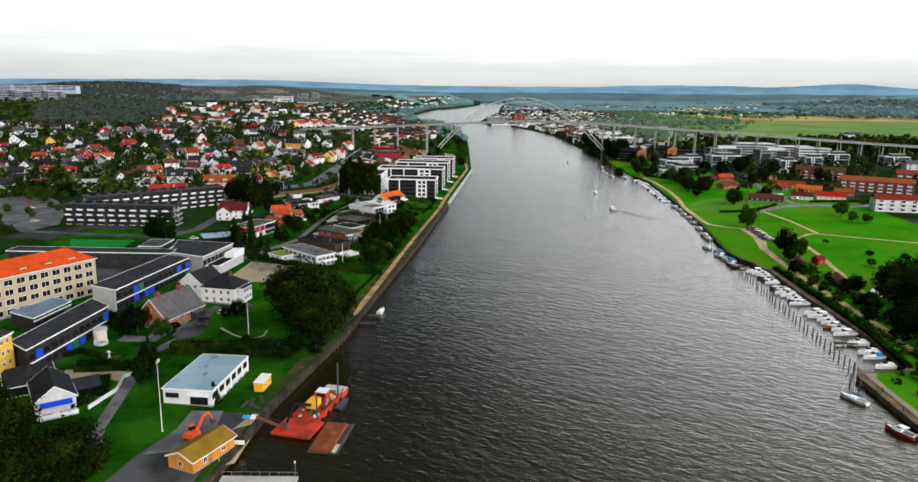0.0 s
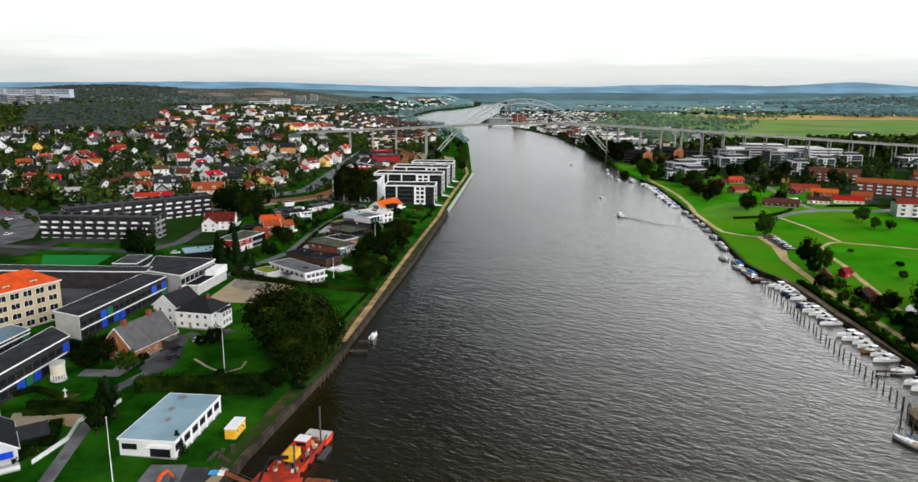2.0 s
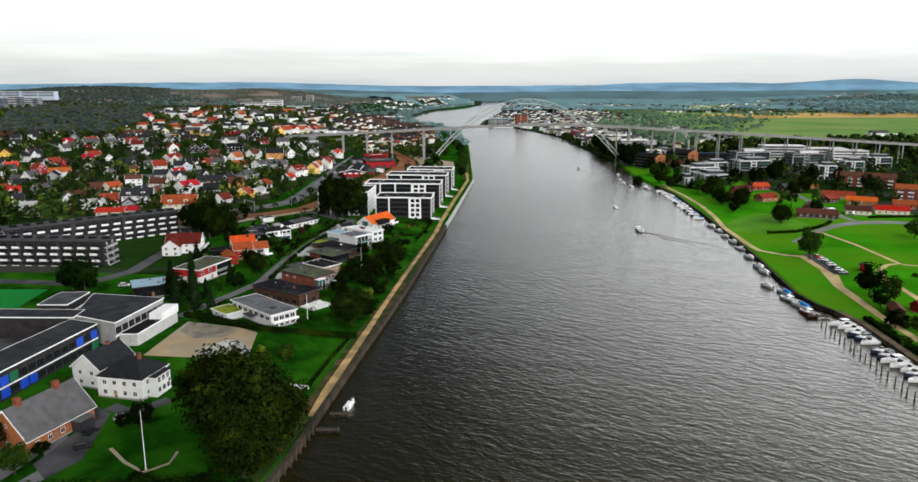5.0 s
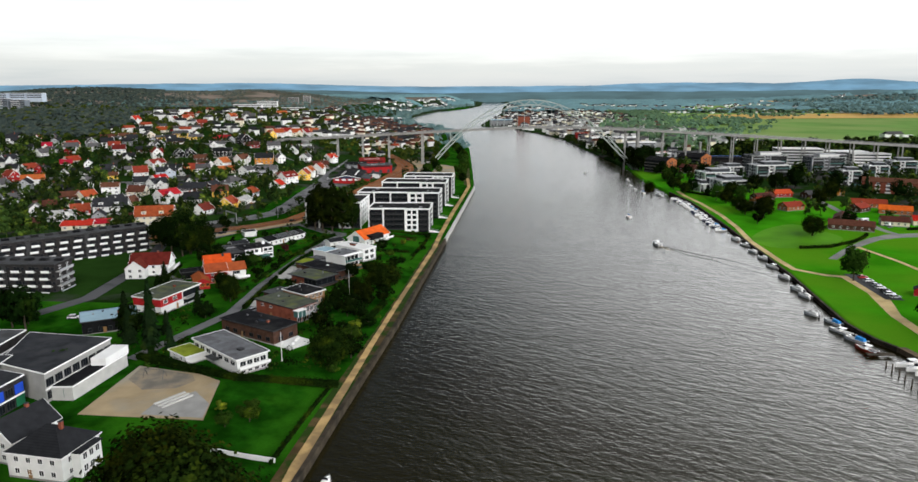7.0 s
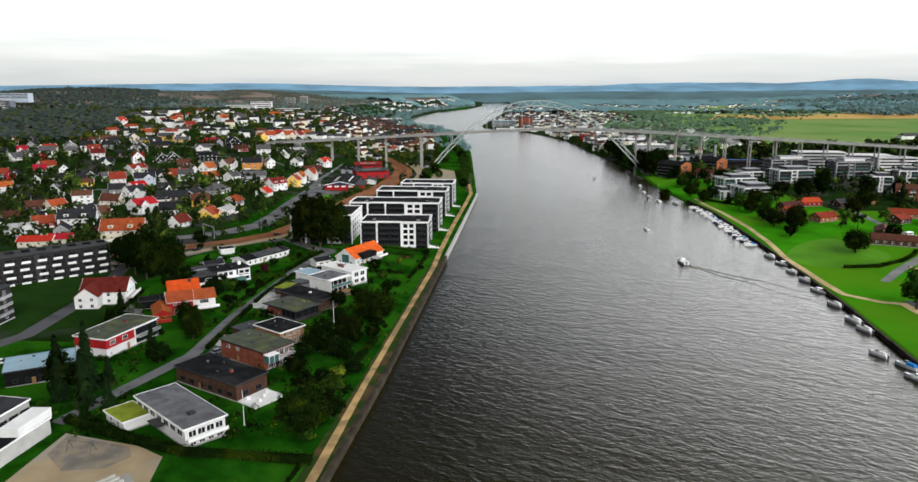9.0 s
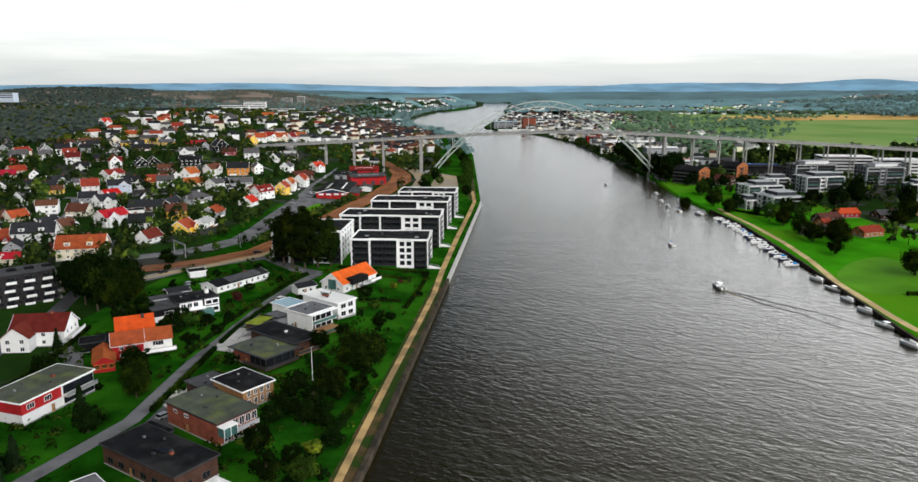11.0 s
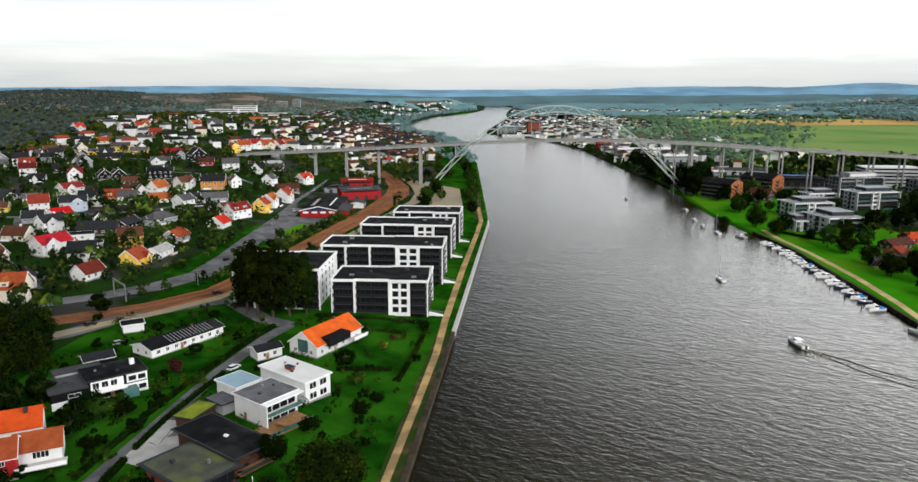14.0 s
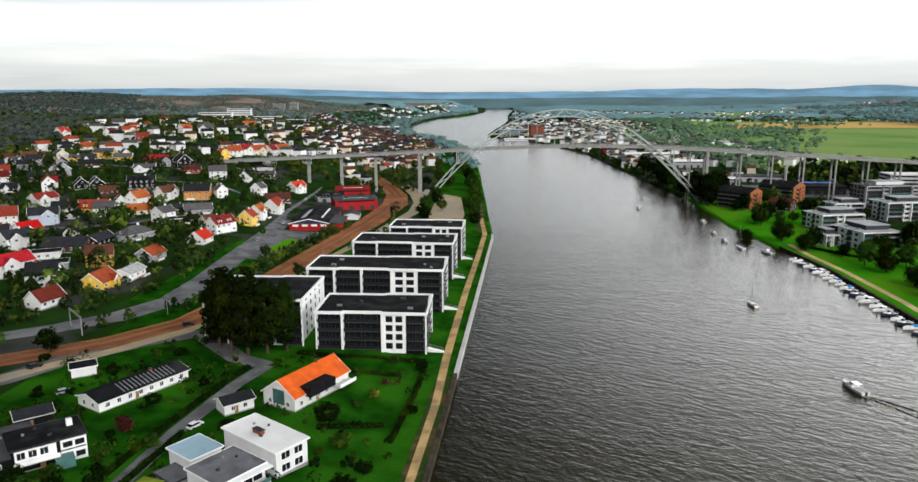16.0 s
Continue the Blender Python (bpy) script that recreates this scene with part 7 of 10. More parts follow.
rng = random.Random(41)
beds = []
while len(beds) < 620:
    y = rng.uniform(318, 522)
    x = rng.uniform(-122, along(BANK_LEFT, y) - 7)
    if noise.noise(Vector((x * 0.06, y * 0.06, 1))) < -0.02 or abs(x - float(np.interp(y, (325, 339, 371, 409, 471, 500), (-97, -92, -80.5, -79, -72, -66)))) < 3.5:
        continue
    if x > -44 and rng.random() < 0.75:
        continue
    if all((x - a) ** 2 + (y - c) ** 2 > (r * 0.85) ** 2 for a, c, r in PLACED):
        beds.append((x, y))
for k, x, y, s, q in (("great", -128, 460, 0.75, 1.0), ("great", -124, 467, 0.6, 1.0), ("great", -149, 489, 0.7, 1.0), ("great", -136, 490, 0.6, 1.0), ("broad_dark", -94, 441, 0.8, 0.8), ("broad_dark", -86, 442, 0.6, 0.7), ("broad_dark", -94, 432, 0.8, 0.7), ("broad_dark", -36, 476, 0.7, 0.8), ("broad_dark", -27.5, 447, 0.6, 0.7), ("broad_dark", -41, 405, 0.8, 0.7), ("broad_dark", -66, 412, 0.5, 0.5), ("broad_dark", -86, 425, 0.6, 0.6), ("broad_dark", -95, 405, 0.8, 0.8), ("broad_dark", -60, 472, 0.5, 0.6), ("broad_dark", -84, 486, 0.5, 0.6), ("broad_dark", -130, 520, 0.9, 0.9), ("broad_dark", -43, 420, 0.8, 0.9), ("broad_dark", -38, 435, 0.6, 0.7), ("broad", -31, 465, 0.6, 0.6), ("broad_dark", -90, 395, 0.8, 1.0), ("broad_dark", -88, 365, 0.7, 0.9), ("spruce", -93, 372, 1.0, 1.0), ("broad_dark", -97, 440, 0.7, 0.8), ("broad_dark", -114, 440, 1.0, 1.0), ("broad_dark", -110, 448, 0.9, 0.9), ("broad_dark", -115, 395, 0.8, 0.9)):
    tree(k, x, y, s, q)
for x, y, s in ((-46, 380, 0.6), (-42, 376, 0.7), (-38, 384, 0.7), (-34, 378, 0.6), (-34, 398, 0.7), (-32, 388, 0.6), (-27, 405, 0.6), (-33, 372, 0.6), (-37, 355, 0.6)):
    tree("broad_dark", x, y, s, 0.7)
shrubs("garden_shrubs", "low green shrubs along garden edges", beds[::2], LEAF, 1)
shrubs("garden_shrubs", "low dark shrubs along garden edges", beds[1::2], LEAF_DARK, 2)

# the round tree by the bank and the shrubs of the gardens
tree("great", -29, 409, 0.75, 0.85)
rng = random.Random(77)
for x, y in ((-97, 445), (-91, 452), (-80, 421), (-83, 419), (-72, 411), (-68, 408), (-95, 403), (-40, 404), (-27, 443), (-27, 435), (-35, 456), (-31, 470), (-83, 503), (-75, 499), (-83, 471), (-75, 464), (-128, 513), (-116, 489), (-108, 491), (-80, 446), (-85, 428), (-94, 438), (-100, 441), (-80, 434), (-81, 451)):
    tree(rng.choice(("bush", "bush_dark", "bush_dark")), x, y, rng.uniform(0.8, 1.5))


# ---- the town on the west side ----
def plain_window(parent, x, y, z, deg, w, h):
    """A window in one piece for the houses further off."""
    key = ("plain", round(w, 2), round(h, 2))
    if key not in SHARED:
        SHARED[key] = lattice(w, h, 1, TRIM, GLASS, 0.12, 0.05)
    ob = new("window", SHARED[key])
    ob.parent = parent
    ob.matrix_basis = pose(x, y, z, 0, 0, deg)


def town_house(m, w, d, storeys, wall, tile, pitch, label, cross=False, group="town houses", far=False):
    b = thing("house", m, label, "house", group)
    h = storeys * 2.7 + 0.3
    rise = d / 2 * pitch
    g = Geo().box(-w / 2, -d / 2, -2.0, w / 2, d / 2, h)
    for s in (-1, 1):
        g.solid([(s * w / 2 - 0.05, -d / 2, h), (s * w / 2 + 0.05, -d / 2, h), (s * w / 2 + 0.05, d / 2, h), (s * w / 2 - 0.05, d / 2, h)],
                [(s * w / 2 - 0.05, -0.02, h + rise), (s * w / 2 + 0.05, -0.02, h + rise), (s * w / 2 + 0.05, 0.02, h + rise), (s * w / 2 - 0.05, 0.02, h + rise)])
    part("wall", g, wall, b)
    r = gable_roof(b, w, d, h, rise, tile, 0.4)
    part("chimney", Geo().box(w * 0.15, -0.4, h + rise - 0.8, w * 0.15 + 0.8, 0.4, h + rise + 0.9), REDBRICK, b)
    if cross:
        wing(b, -w * 0.12, -d * 0.28, 90, d * 0.75, w * 0.36, h, rise * 0.75, wall, tile)
    spots = [(-w / 2 + w * (i + 0.5) / max(2, int(w / 3.6)), -d / 2, 1.7 + 2.7 * s, 0) for s in range(storeys) for i in range(max(2, int(w / 3.6)))]
    spots += [(w / 2, v, 1.7 + 2.7 * s, 90) for s in range(storeys) for v in (-d * 0.25, d * 0.25)] + [(w / 2, 0, h + rise * 0.3, 90)]
    if not far:
        for x, y, z, deg in spots:
            plain_window(b, x, y, z, deg, 1.2, 1.35)
        return b
    spots += [(-x, -y, z, deg + 180) for x, y, z, deg in spots]
    gf, gp = Geo(), Geo()
    for x, y, z, deg in spots:
        c, s = math.cos(radians(deg)), math.sin(radians(deg))
        gf.turned(x + 0.02 * s, y - 0.02 * c, z - 0.68, 1.2, 0.08, 1.36, deg)
        gp.turned(x + 0.05 * s, y - 0.05 * c, z - 0.56, 0.96, 0.08, 1.12, deg)
    n, k = len(gf.v), len(gf.f)
    gf.v += gp.v
    gf.f += [tuple(i + n for i in f) for f in gp.f]
    rows = tagged(part("glazing", gf, TRIM, b), kind="stuff")
    rows.data.materials.append(GLASS)
    rows.data.polygons.foreach_set("material_index", [0] * k + [1] * len(gp.f))
    return b


STYLES = [
    (11, 8.5, 2, WHITE, TILE_DARK, 0.95, "white wooden house with a dark gabled roof", False),
    (12, 8, 2, WHITE, TILE_TERRA, 0.8, "white wooden house with an orange tiled roof", False),
    (10, 8, 2, WHITE, TILE_BRIGHTRED, 0.9, "white wooden house with a bright red roof", True),
    (13, 9, 1, WHITE, TILE_DARK, 1.0, "low white house with a steep dark roof", True),
    (11, 8, 2, YELLOWWALL, TILE_BROWN, 0.9, "yellow wooden house with a brown tiled roof", True),
    (11, 8.5, 2, GREYWALL, TILE_DARK, 0.8, "grey wooden house with a dark roof", False),
    (14, 9, 1, CREAM, TILE_RUST, 0.8, "cream house with a rust-coloured tiled roof", False),
    (10, 8, 2, REDWOOD, TILE_DARK, 0.9, "dark red wooden house with a dark roof", False),
    (12, 8.5, 2, WHITE, TILE_GREY, 0.85, "white wooden house with a grey roof", False),
    (12, 9, 2, WHITE, TILE_RED, 1.0, "white wooden house with a red tiled roof", True),
    (11, 8, 1, YELLOWWALL, TILE_TERRA, 0.9, "yellow wooden house with a terracotta roof", False),
    (15, 10, 1, BROWNWOOD, TILE_BROWN, 0.7, "brown wooden house with a brown roof", False),
]
MASTERS = {}


def place_house(i, x, y, deg, scale=1.0, far=False):
    m = pose(x, y, land(x, y) - 0.1, 0, 0, deg) @ Matrix.Diagonal((scale, scale, scale, 1))
    PLACED.append((x, y, 7))
    if (i, far) not in MASTERS:
        w, d, st, wall, tile, pitch, label, cross = STYLES[i]
        MASTERS[i, far] = town_house(m, w, d, st, wall, tile, pitch, label, cross, far=far)
        return MASTERS[i, far]
    made = copy_thing(MASTERS[i, far], Matrix.Identity(4))
    made.matrix_basis = m
    return made


def bargeboard(roof, x, w, d, h, rise, over, mat):
    """White boards along one gable's edge, joined at the ridge."""
    e, sl, t = d / 2 + over, rise / (d / 2), 0.34
    low = h - sl * over
    g = Geo()
    for a, c in ((x - 0.05, x + 0.05),):
        ring = [(-e, low - 0.06), (0, h + rise - 0.06), (e, low - 0.06), (e, low + t), (0, h + rise + t), (-e, low + t)]
        g.v += [(a, v, z) for v, z in ring] + [(c, v, z) for v, z in ring]
        g.f += [(0, 1, 4, 5), (1, 2, 3, 4), (6, 11, 10, 7), (7, 10, 9, 8)]
        g.f += [(k, (k + 1) % 6, 6 + (k + 1) % 6, 6 + k) for k in range(6)]
    return part("bargeboard", g, mat, roof)


HOMES = []


def home(x, y, deg, w, d, storeys, wall, tile, pitch, form=""):
    """A detached house of the town: gabled unless form says hip or flat."""
    PLACED.append((x, y, max(w, d) / 2))
    HOMES.append((x, y, max(w, d) / 2))
    rng = random.Random(int(x * 13 + y * 7))
    style = {"cross": "cross-gabled", "dormers": "dormered", "hip": "hip-roofed", "flat": "flat-roofed", "trim": "white-edged"}.get(form, "gabled")
    z = min(land(x + a, y + c) for a in (-5, 5) for c in (-5, 5)) + 0.25
    b = thing("house", pose(x, y, z, 0, 0, deg), f"{('low', 'two-storey')[storeys - 1]} {style} house with {name_of(wall)} and {name_of(tile)}", "house", "town houses")
    h, rise, over = storeys * 2.7 + 0.5, d / 2 * pitch, 0.5
    flat = form == "flat"
    g = Geo().box(-w / 2, -d / 2, 0.3, w / 2, d / 2, h)
    if form not in ("hip", "flat"):
        for s in (-1, 1):
            g.solid([(s * w / 2 - 0.05, -d / 2, h), (s * w / 2 + 0.05, -d / 2, h), (s * w / 2 + 0.05, d / 2, h), (s * w / 2 - 0.05, d / 2, h)],
                    [(s * w / 2 - 0.05, -0.02, h + rise), (s * w / 2 + 0.05, -0.02, h + rise), (s * w / 2 + 0.05, 0.02, h + rise), (s * w / 2 - 0.05, 0.02, h + rise)])
    part("wall", g, wall, b)
    part("plinth", Geo().box(-w / 2 - 0.06, -d / 2 - 0.06, -4.0, w / 2 + 0.06, d / 2 + 0.06, 0.3), CONCRETE, b)
    edge = DARKTRIM if wall in (BROWNWOOD,) else TRIM
    if flat:
        r = deck_roof(b, [(-w / 2 - 0.5, -d / 2 - 0.5), (w / 2 + 0.5, -d / 2 - 0.5), (w / 2 + 0.5, d / 2 + 0.5), (-w / 2 - 0.5, d / 2 + 0.5)], h, tile, TRIM)
        part("roof_vent", Geo().turned(-w * 0.2, 0.5, h + 0.2, 0.9, 0.6, 0.6, 10), GALVANISED, r)
    elif form == "hip":
        k = d / 2 * 0.95
        r = part("roof", Geo().solid([(-w / 2 - over, -d / 2 - over, h), (w / 2 + over, -d / 2 - over, h), (w / 2 + over, d / 2 + over, h), (-w / 2 - over, d / 2 + over, h)],
                                     [(-w / 2 + k, -0.05, h + rise), (w / 2 - k, -0.05, h + rise), (w / 2 - k, 0.05, h + rise), (-w / 2 + k, 0.05, h + rise)]), tile, b)
        part("gutter", Geo().sweep([(-w / 2 - over, -d / 2 - over - 0.06, h), (w / 2 + over, -d / 2 - over - 0.06, h)], 0.16, 0.18), edge, r)
    else:
        r = gable_roof(b, w, d, h, rise, tile, over)
        for s in (-1, 1):
            bargeboard(r, s * (w / 2 + over + 0.06), w, d, h, rise, over, edge)
    if not flat:
        part("chimney", Geo().box(w * 0.12, -0.4, h + rise - 0.9, w * 0.12 + 0.85, 0.4, h + rise + 1.0), rng.choice((REDBRICK, REDBRICK, RENDERED, CONCRETE)), b)
    cy = math.cos(radians(deg))
    front = -1 if cy > 0 else 1
    if form == "cross":
        u, ww = w * rng.choice((-0.2, 0.18)), w * 0.38
        k = wing(b, u, front * d * 0.32, 90 * -front if front < 0 else 90, d * 0.62, ww, h, ww / 2 * max(pitch, 0.8), wall, tile)
        bargeboard(k, d * 0.31 + 0.5, d * 0.62, ww, h, ww / 2 * max(pitch, 0.8), 0.45, edge) if front > 0 else bargeboard(k, -d * 0.31 - 0.5, d * 0.62, ww, h, ww / 2 * max(pitch, 0.8), 0.45, edge)
        plain_window(b, u, front * (d * 0.63 + 0.02), h - 1.2, 0 if front < 0 else 180, 1.6, 1.4)
        plain_window(b, u, front * (d * 0.63 + 0.02), h + 0.9, 0 if front < 0 else 180, 1.1, 1.1)
    if form == "dormers":
        for u in (-w * 0.26, w * 0.2):
            q = part("dormer", Geo().box(u - 1.3, front * d * 0.44 if front < 0 else d * 0.05, h + 0.1, u + 1.3, -d * 0.05 if front < 0 else d * 0.44, h + rise * 0.55), wall, b)
            e0 = h + rise * 0.55
            y0, y1 = sorted((front * (d * 0.44 + 0.35), front * d * 0.02))
            part("dormer_roof", Geo().solid([(u - 1.7, y0, e0 - 0.1), (u + 1.7, y0, e0 - 0.1), (u + 1.7, y1, e0 - 0.1), (u - 1.7, y1, e0 - 0.1)], [(u - 0.04, y0, e0 + 1.5), (u + 0.04, y0, e0 + 1.5), (u + 0.04, y1, e0 + 1.5), (u - 0.04, y1, e0 + 1.5)]), tile, q)
            plain_window(b, u, front * (d * 0.44 + 0.01), h + rise * 0.3, 0 if front < 0 else 180, 1.5, 1.2)
    for k, (a, c, e, f) in enumerate(((-w / 2, -d / 2, w / 2, -d / 2), (w / 2, -d / 2, w / 2, d / 2), (w / 2, d / 2, -w / 2, d / 2), (-w / 2, d / 2, -w / 2, -d / 2))):
        out = Vector(((0, -1), (1, 0), (0, 1), (-1, 0))[k])
        out.rotate(Matrix.Rotation(radians(deg), 2))
        if out.y > 0.25 or out.x < -0.85:
            continue
        run = w if k % 2 == 0 else d
        n = max(2, int(run / 3.4))
        wide = rng.choice((1.2, 1.4, 1.7))
        for st in range(storeys):
            for i in range(n):
                if form == "cross" and k % 2 == 0 and abs((i + 0.5) / n - 0.5) < 0.3:
                    continue
                if rng.random() < 0.1:
                    continue
                u = (i + 0.5) / n
                plain_window(b, a + (e - a) * u, c + (f - c) * u, 1.8 + 2.7 * st, (0, 90, 180, -90)[k], wide, 1.35)
        if k % 2 and not flat and rise > 2.4:
            plain_window(b, a, 0, h + rise * 0.32, 90 if k == 1 else -90, 1.3, 1.3)
    if rng.random() < 0.45:
        u = rng.choice((-w * 0.2, w * 0.22))
        v0, v1 = sorted((front * d / 2, front * (d / 2 + 2.6)))
        k = part("terrace", Geo().box(u - 2.6, v0, 0.0, u + 2.6, v1, 0.35), rng.choice((TEAK, LIGHTCONCRETE, OLDWOOD)), b)
        part("railing", Geo().box(u - 2.6, v0 if front < 0 else v1 - 0.08, 0.35, u + 2.6, v0 + 0.08 if front < 0 else v1, 1.25), TRIM, k, "white boarded railing")
    return b


home(-212.3, 517.3, 10, 16, 8, 1, CREAM, TILE_BRIGHTRED, 0.5)
home(-202.7, 522.9, 10, 12, 8, 1, CREAM, TILE_BRIGHTRED, 0.5)
home(-304.5, 529.4, 20, 16, 9, 1, CREAM, TILE_BROWN, 0.7)
home(-175.6, 534.4, 12, 21, 11, 2, CREAM, TILE_RUST, 0.9, "dormers")
home(-278.3, 542.8, 20, 15, 9, 1, WHITE, TILE_PALE, 0.4)
home(-239.1, 548.1, 30, 16, 9, 1, WHITE, TILE_PALE, 0.6, "cross")
home(-237.6, 567.7, 30, 11, 9, 1, REDWOOD, TILE_RED, 0.8)
home(-159.2, 568.6, 72, 11, 8, 1, WHITE, TILE_MAROON, 0.9)
home(-218.0, 568.9, 15, 20, 10, 2, WHITE, TILE_DARK, 0.9, "dormers")
home(-151.8, 595.7, 84, 12, 10, 1, YELLOWWALL, TILE_RUST, 0.75, "cross")
home(-218.8, 596.9, 84, 12, 9, 1, CREAM, TILE_BROWN, 0.9, "cross")
home(-231.5, 602.3, 72, 13, 9, 1, WHITE, TILE_DARK, 0.9, "cross")
home(-146.2, 610.0, 84, 13, 8, 1, WHITE, TILE_PALE, 0.5)
home(-344.8, 613.0, 20, 17, 9, 1, WHITE, TILE_RED, 0.8, "dormers")
home(-309.8, 613.6, 62, 13, 9, 1, GREYWALL, TILE_GREY, 0.8)
home(-200.9, 615.5, 64, 16, 10, 2, WHITE, TILE_BRIGHTRED, 0.7, "cross")
home(-188.8, 623.6, 25, 16, 9, 1, GREYWALL, FELT, 0.15, "flat")
home(-262.5, 625.5, 62, 11, 9, 1, CREAM, TILE_TERRA, 0.8)
home(-271.9, 625.6, 20, 18, 10, 1, BROWNWOOD, TILE_BROWN, 0.6)
home(-203.2, 641.6, 25, 18, 9, 1, WHITE, FELT, 0.15, "flat")
home(-150.3, 642.1, 80, 12, 9, 1, GREYWALL, TILE_RUST, 0.7)
home(-233.3, 642.3, -5, 13, 9, 1, CREAM, TILE_BROWN, 0.9)
home(-255.4, 646.6, 20, 12, 9, 2, WHITE, TILE_BROWN, 0.6)
home(-369.6, 649.2, 0, 13, 9, 1, REDWOOD, TILE_DARK, 0.9)
home(-351.4, 652.4, -20, 11, 9, 1, CREAM, TILE_GREY, 0.9)
home(-197.0, 655.8, 5, 20, 12, 1, BROWNWOOD, TILE_DARK, 0.6)
home(-225.5, 660.0, 62, 14, 9, 2, WHITE, TILE_DARK, 0.8, "cross")
home(-187.2, 666.5, 82, 15, 9, 1, BLACKWALL, TILE_DARK, 0.6)
home(-282.2, 667.4, 72, 9, 8, 2, WHITE, TILE_GREY, 0.9)
home(-352.1, 670.2, 82, 10, 8, 1, WHITE, TILE_GREY, 1.0)
home(-330.0, 675.8, 30, 16, 9, 2, WHITE, TILE_TERRA, 0.7, "cross")
home(-138.7, 676.5, 82, 11, 9, 1, WHITE, TILE_ORANGE, 0.8)
home(-173.8, 678.1, 64, 17, 11, 1, GREYWALL, TILE_GREY, 0.7, "hip")
home(-246.8, 680.0, 20, 11, 9, 1, GREYWALL, TILE_DARK, 0.8)
home(-396.8, 684.6, 30, 12, 9, 1, CREAM, TILE_RUST, 0.9)
home(-234.6, 685.2, 64, 12, 9, 1, WHITE, TILE_ORANGE, 0.9, "cross")
home(-357.7, 693.4, -30, 11, 8, 2, REDWOOD, TILE_RED, 0.9)
home(-136.0, 702.4, 58, 14, 9, 2, WHITE, TILE_RED, 0.8, "dormers")
home(-283.1, 705.3, 20, 11, 8, 1, YELLOWWALL, TILE_BROWN, 0.6)
home(-259.2, 707.4, 30, 11, 10, 2, WHITE, TILE_RED, 0.9)
home(-239.8, 710.8, 25, 15, 10, 2, PALEBLUE, TILE_DARK, 0.7, "cross")
home(-146.1, 713.1, 58, 9, 8, 1, CREAM, TILE_BROWN, 0.8)
home(-162.8, 714.7, 25, 14, 9, 1, BLACKWALL, FELT, 0.15, "flat")
home(-395.1, 714.8, 62, 12, 9, 1, WHITE, TILE_BRIGHTRED, 1.0)
home(-174.1, 717.2, 67, 10, 9, 2, WHITE, TILE_GREY, 0.7)
home(-127.5, 726.0, 82, 9, 8, 2, YELLOWWALL, TILE_TERRA, 0.9)
home(-319.8, 729.2, 20, 16, 9, 1, WHITE, TILE_DARK, 0.6)
home(-246.5, 745.2, 20, 14, 10, 1, GREYWALL, TILE_DARK, 0.8)
home(-164.3, 745.7, 25, 16, 10, 1, GREYWALL, TILE_GREY, 0.6)
home(-127.3, 745.9, 82, 10, 8, 2, WHITE, TILE_RUST, 0.9, "cross")
home(-178.1, 747.9, 30, 13, 8, 1, BLACKWALL, TILE_DARK, 0.5)
home(-229.4, 748.0, 15, 17, 10, 1, YELLOWWALL, TILE_RED, 0.9, "dormers")
home(-304.0, 750.1, 20, 16, 9, 1, GREYWALL, TILE_DARK, 0.8, "cross")
home(-378.0, 753.1, 64, 12, 9, 1, WHITE, TILE_RED, 0.9)
home(-268.6, 761.3, 64, 15, 9, 2, WHITE, TILE_RED, 0.7, "cross")
home(-208.6, 762.7, 72, 12, 9, 2, WHITE, TILE_TERRA, 0.9)
home(-220.4, 763.0, -60, 8, 7, 1, WHITE, TILE_DARK, 1.0)
home(-407.1, 764.5, -15, 12, 9, 2, WHITE, TILE_DARK, 0.9)
home(-405.5, 769.3, 62, 12, 9, 2, WHITE, TILE_DARK, 0.9)
home(-193.1, 769.8, 62, 12, 9, 2, WHITE, TILE_BROWN, 0.8, "cross")
home(-123.3, 769.9, 82, 12, 9, 2, WHITE, TILE_TERRA, 0.9, "cross")
home(-349.7, 772.1, 62, 13, 9, 1, CREAM, TILE_TERRA, 0.8)
home(-173.4, 772.4, 8, 16, 10, 2, OCHRE, TILE_DARK, 0.8)
home(-160.1, 777.3, -55, 8, 7, 2, WHITE, TILE_GREY, 0.9)
home(-256.0, 784.8, -55, 9, 9, 1, BLACKWALL, TILE_DARK, 0.9, "trim")
home(-246.7, 786.2, -55, 9, 9, 1, BLACKWALL, TILE_DARK, 0.9, "trim")
home(-215.9, 786.3, 20, 17, 9, 2, BLACKWALL, FELT, 0.5, "trim")
home(-384.4, 788.9, 62, 12, 9, 1, WHITE, TILE_GREY, 0.8)
home(-316.2, 794.5, 30, 11, 9, 2, WHITE, TILE_MAROON, 0.8)
home(-129.5, 804.0, 20, 17, 9, 1, BROWNWOOD, TILE_BROWN, 0.7)
home(-143.0, 806.8, 77, 9, 8, 2, WHITE, TILE_GREY, 0.8)
home(-389.8, 817.9, 20, 14, 9, 1, WHITE, TILE_GREY, 0.6)
home(-302.0, 818.3, 30, 16, 9, 1, BROWNWOOD, TILE_DARK, 0.6)
home(-382.2, 834.4, 62, 13, 9, 2, CREAM, TILE_TERRA, 0.7)
home(-295.4, 834.6, -50, 12, 9, 2, GREYWALL, TILE_GREY, 0.9, "cross")
home(-366.6, 843.5, -50, 11, 9, 2, GREYWALL, TILE_GREY, 0.9, "cross")
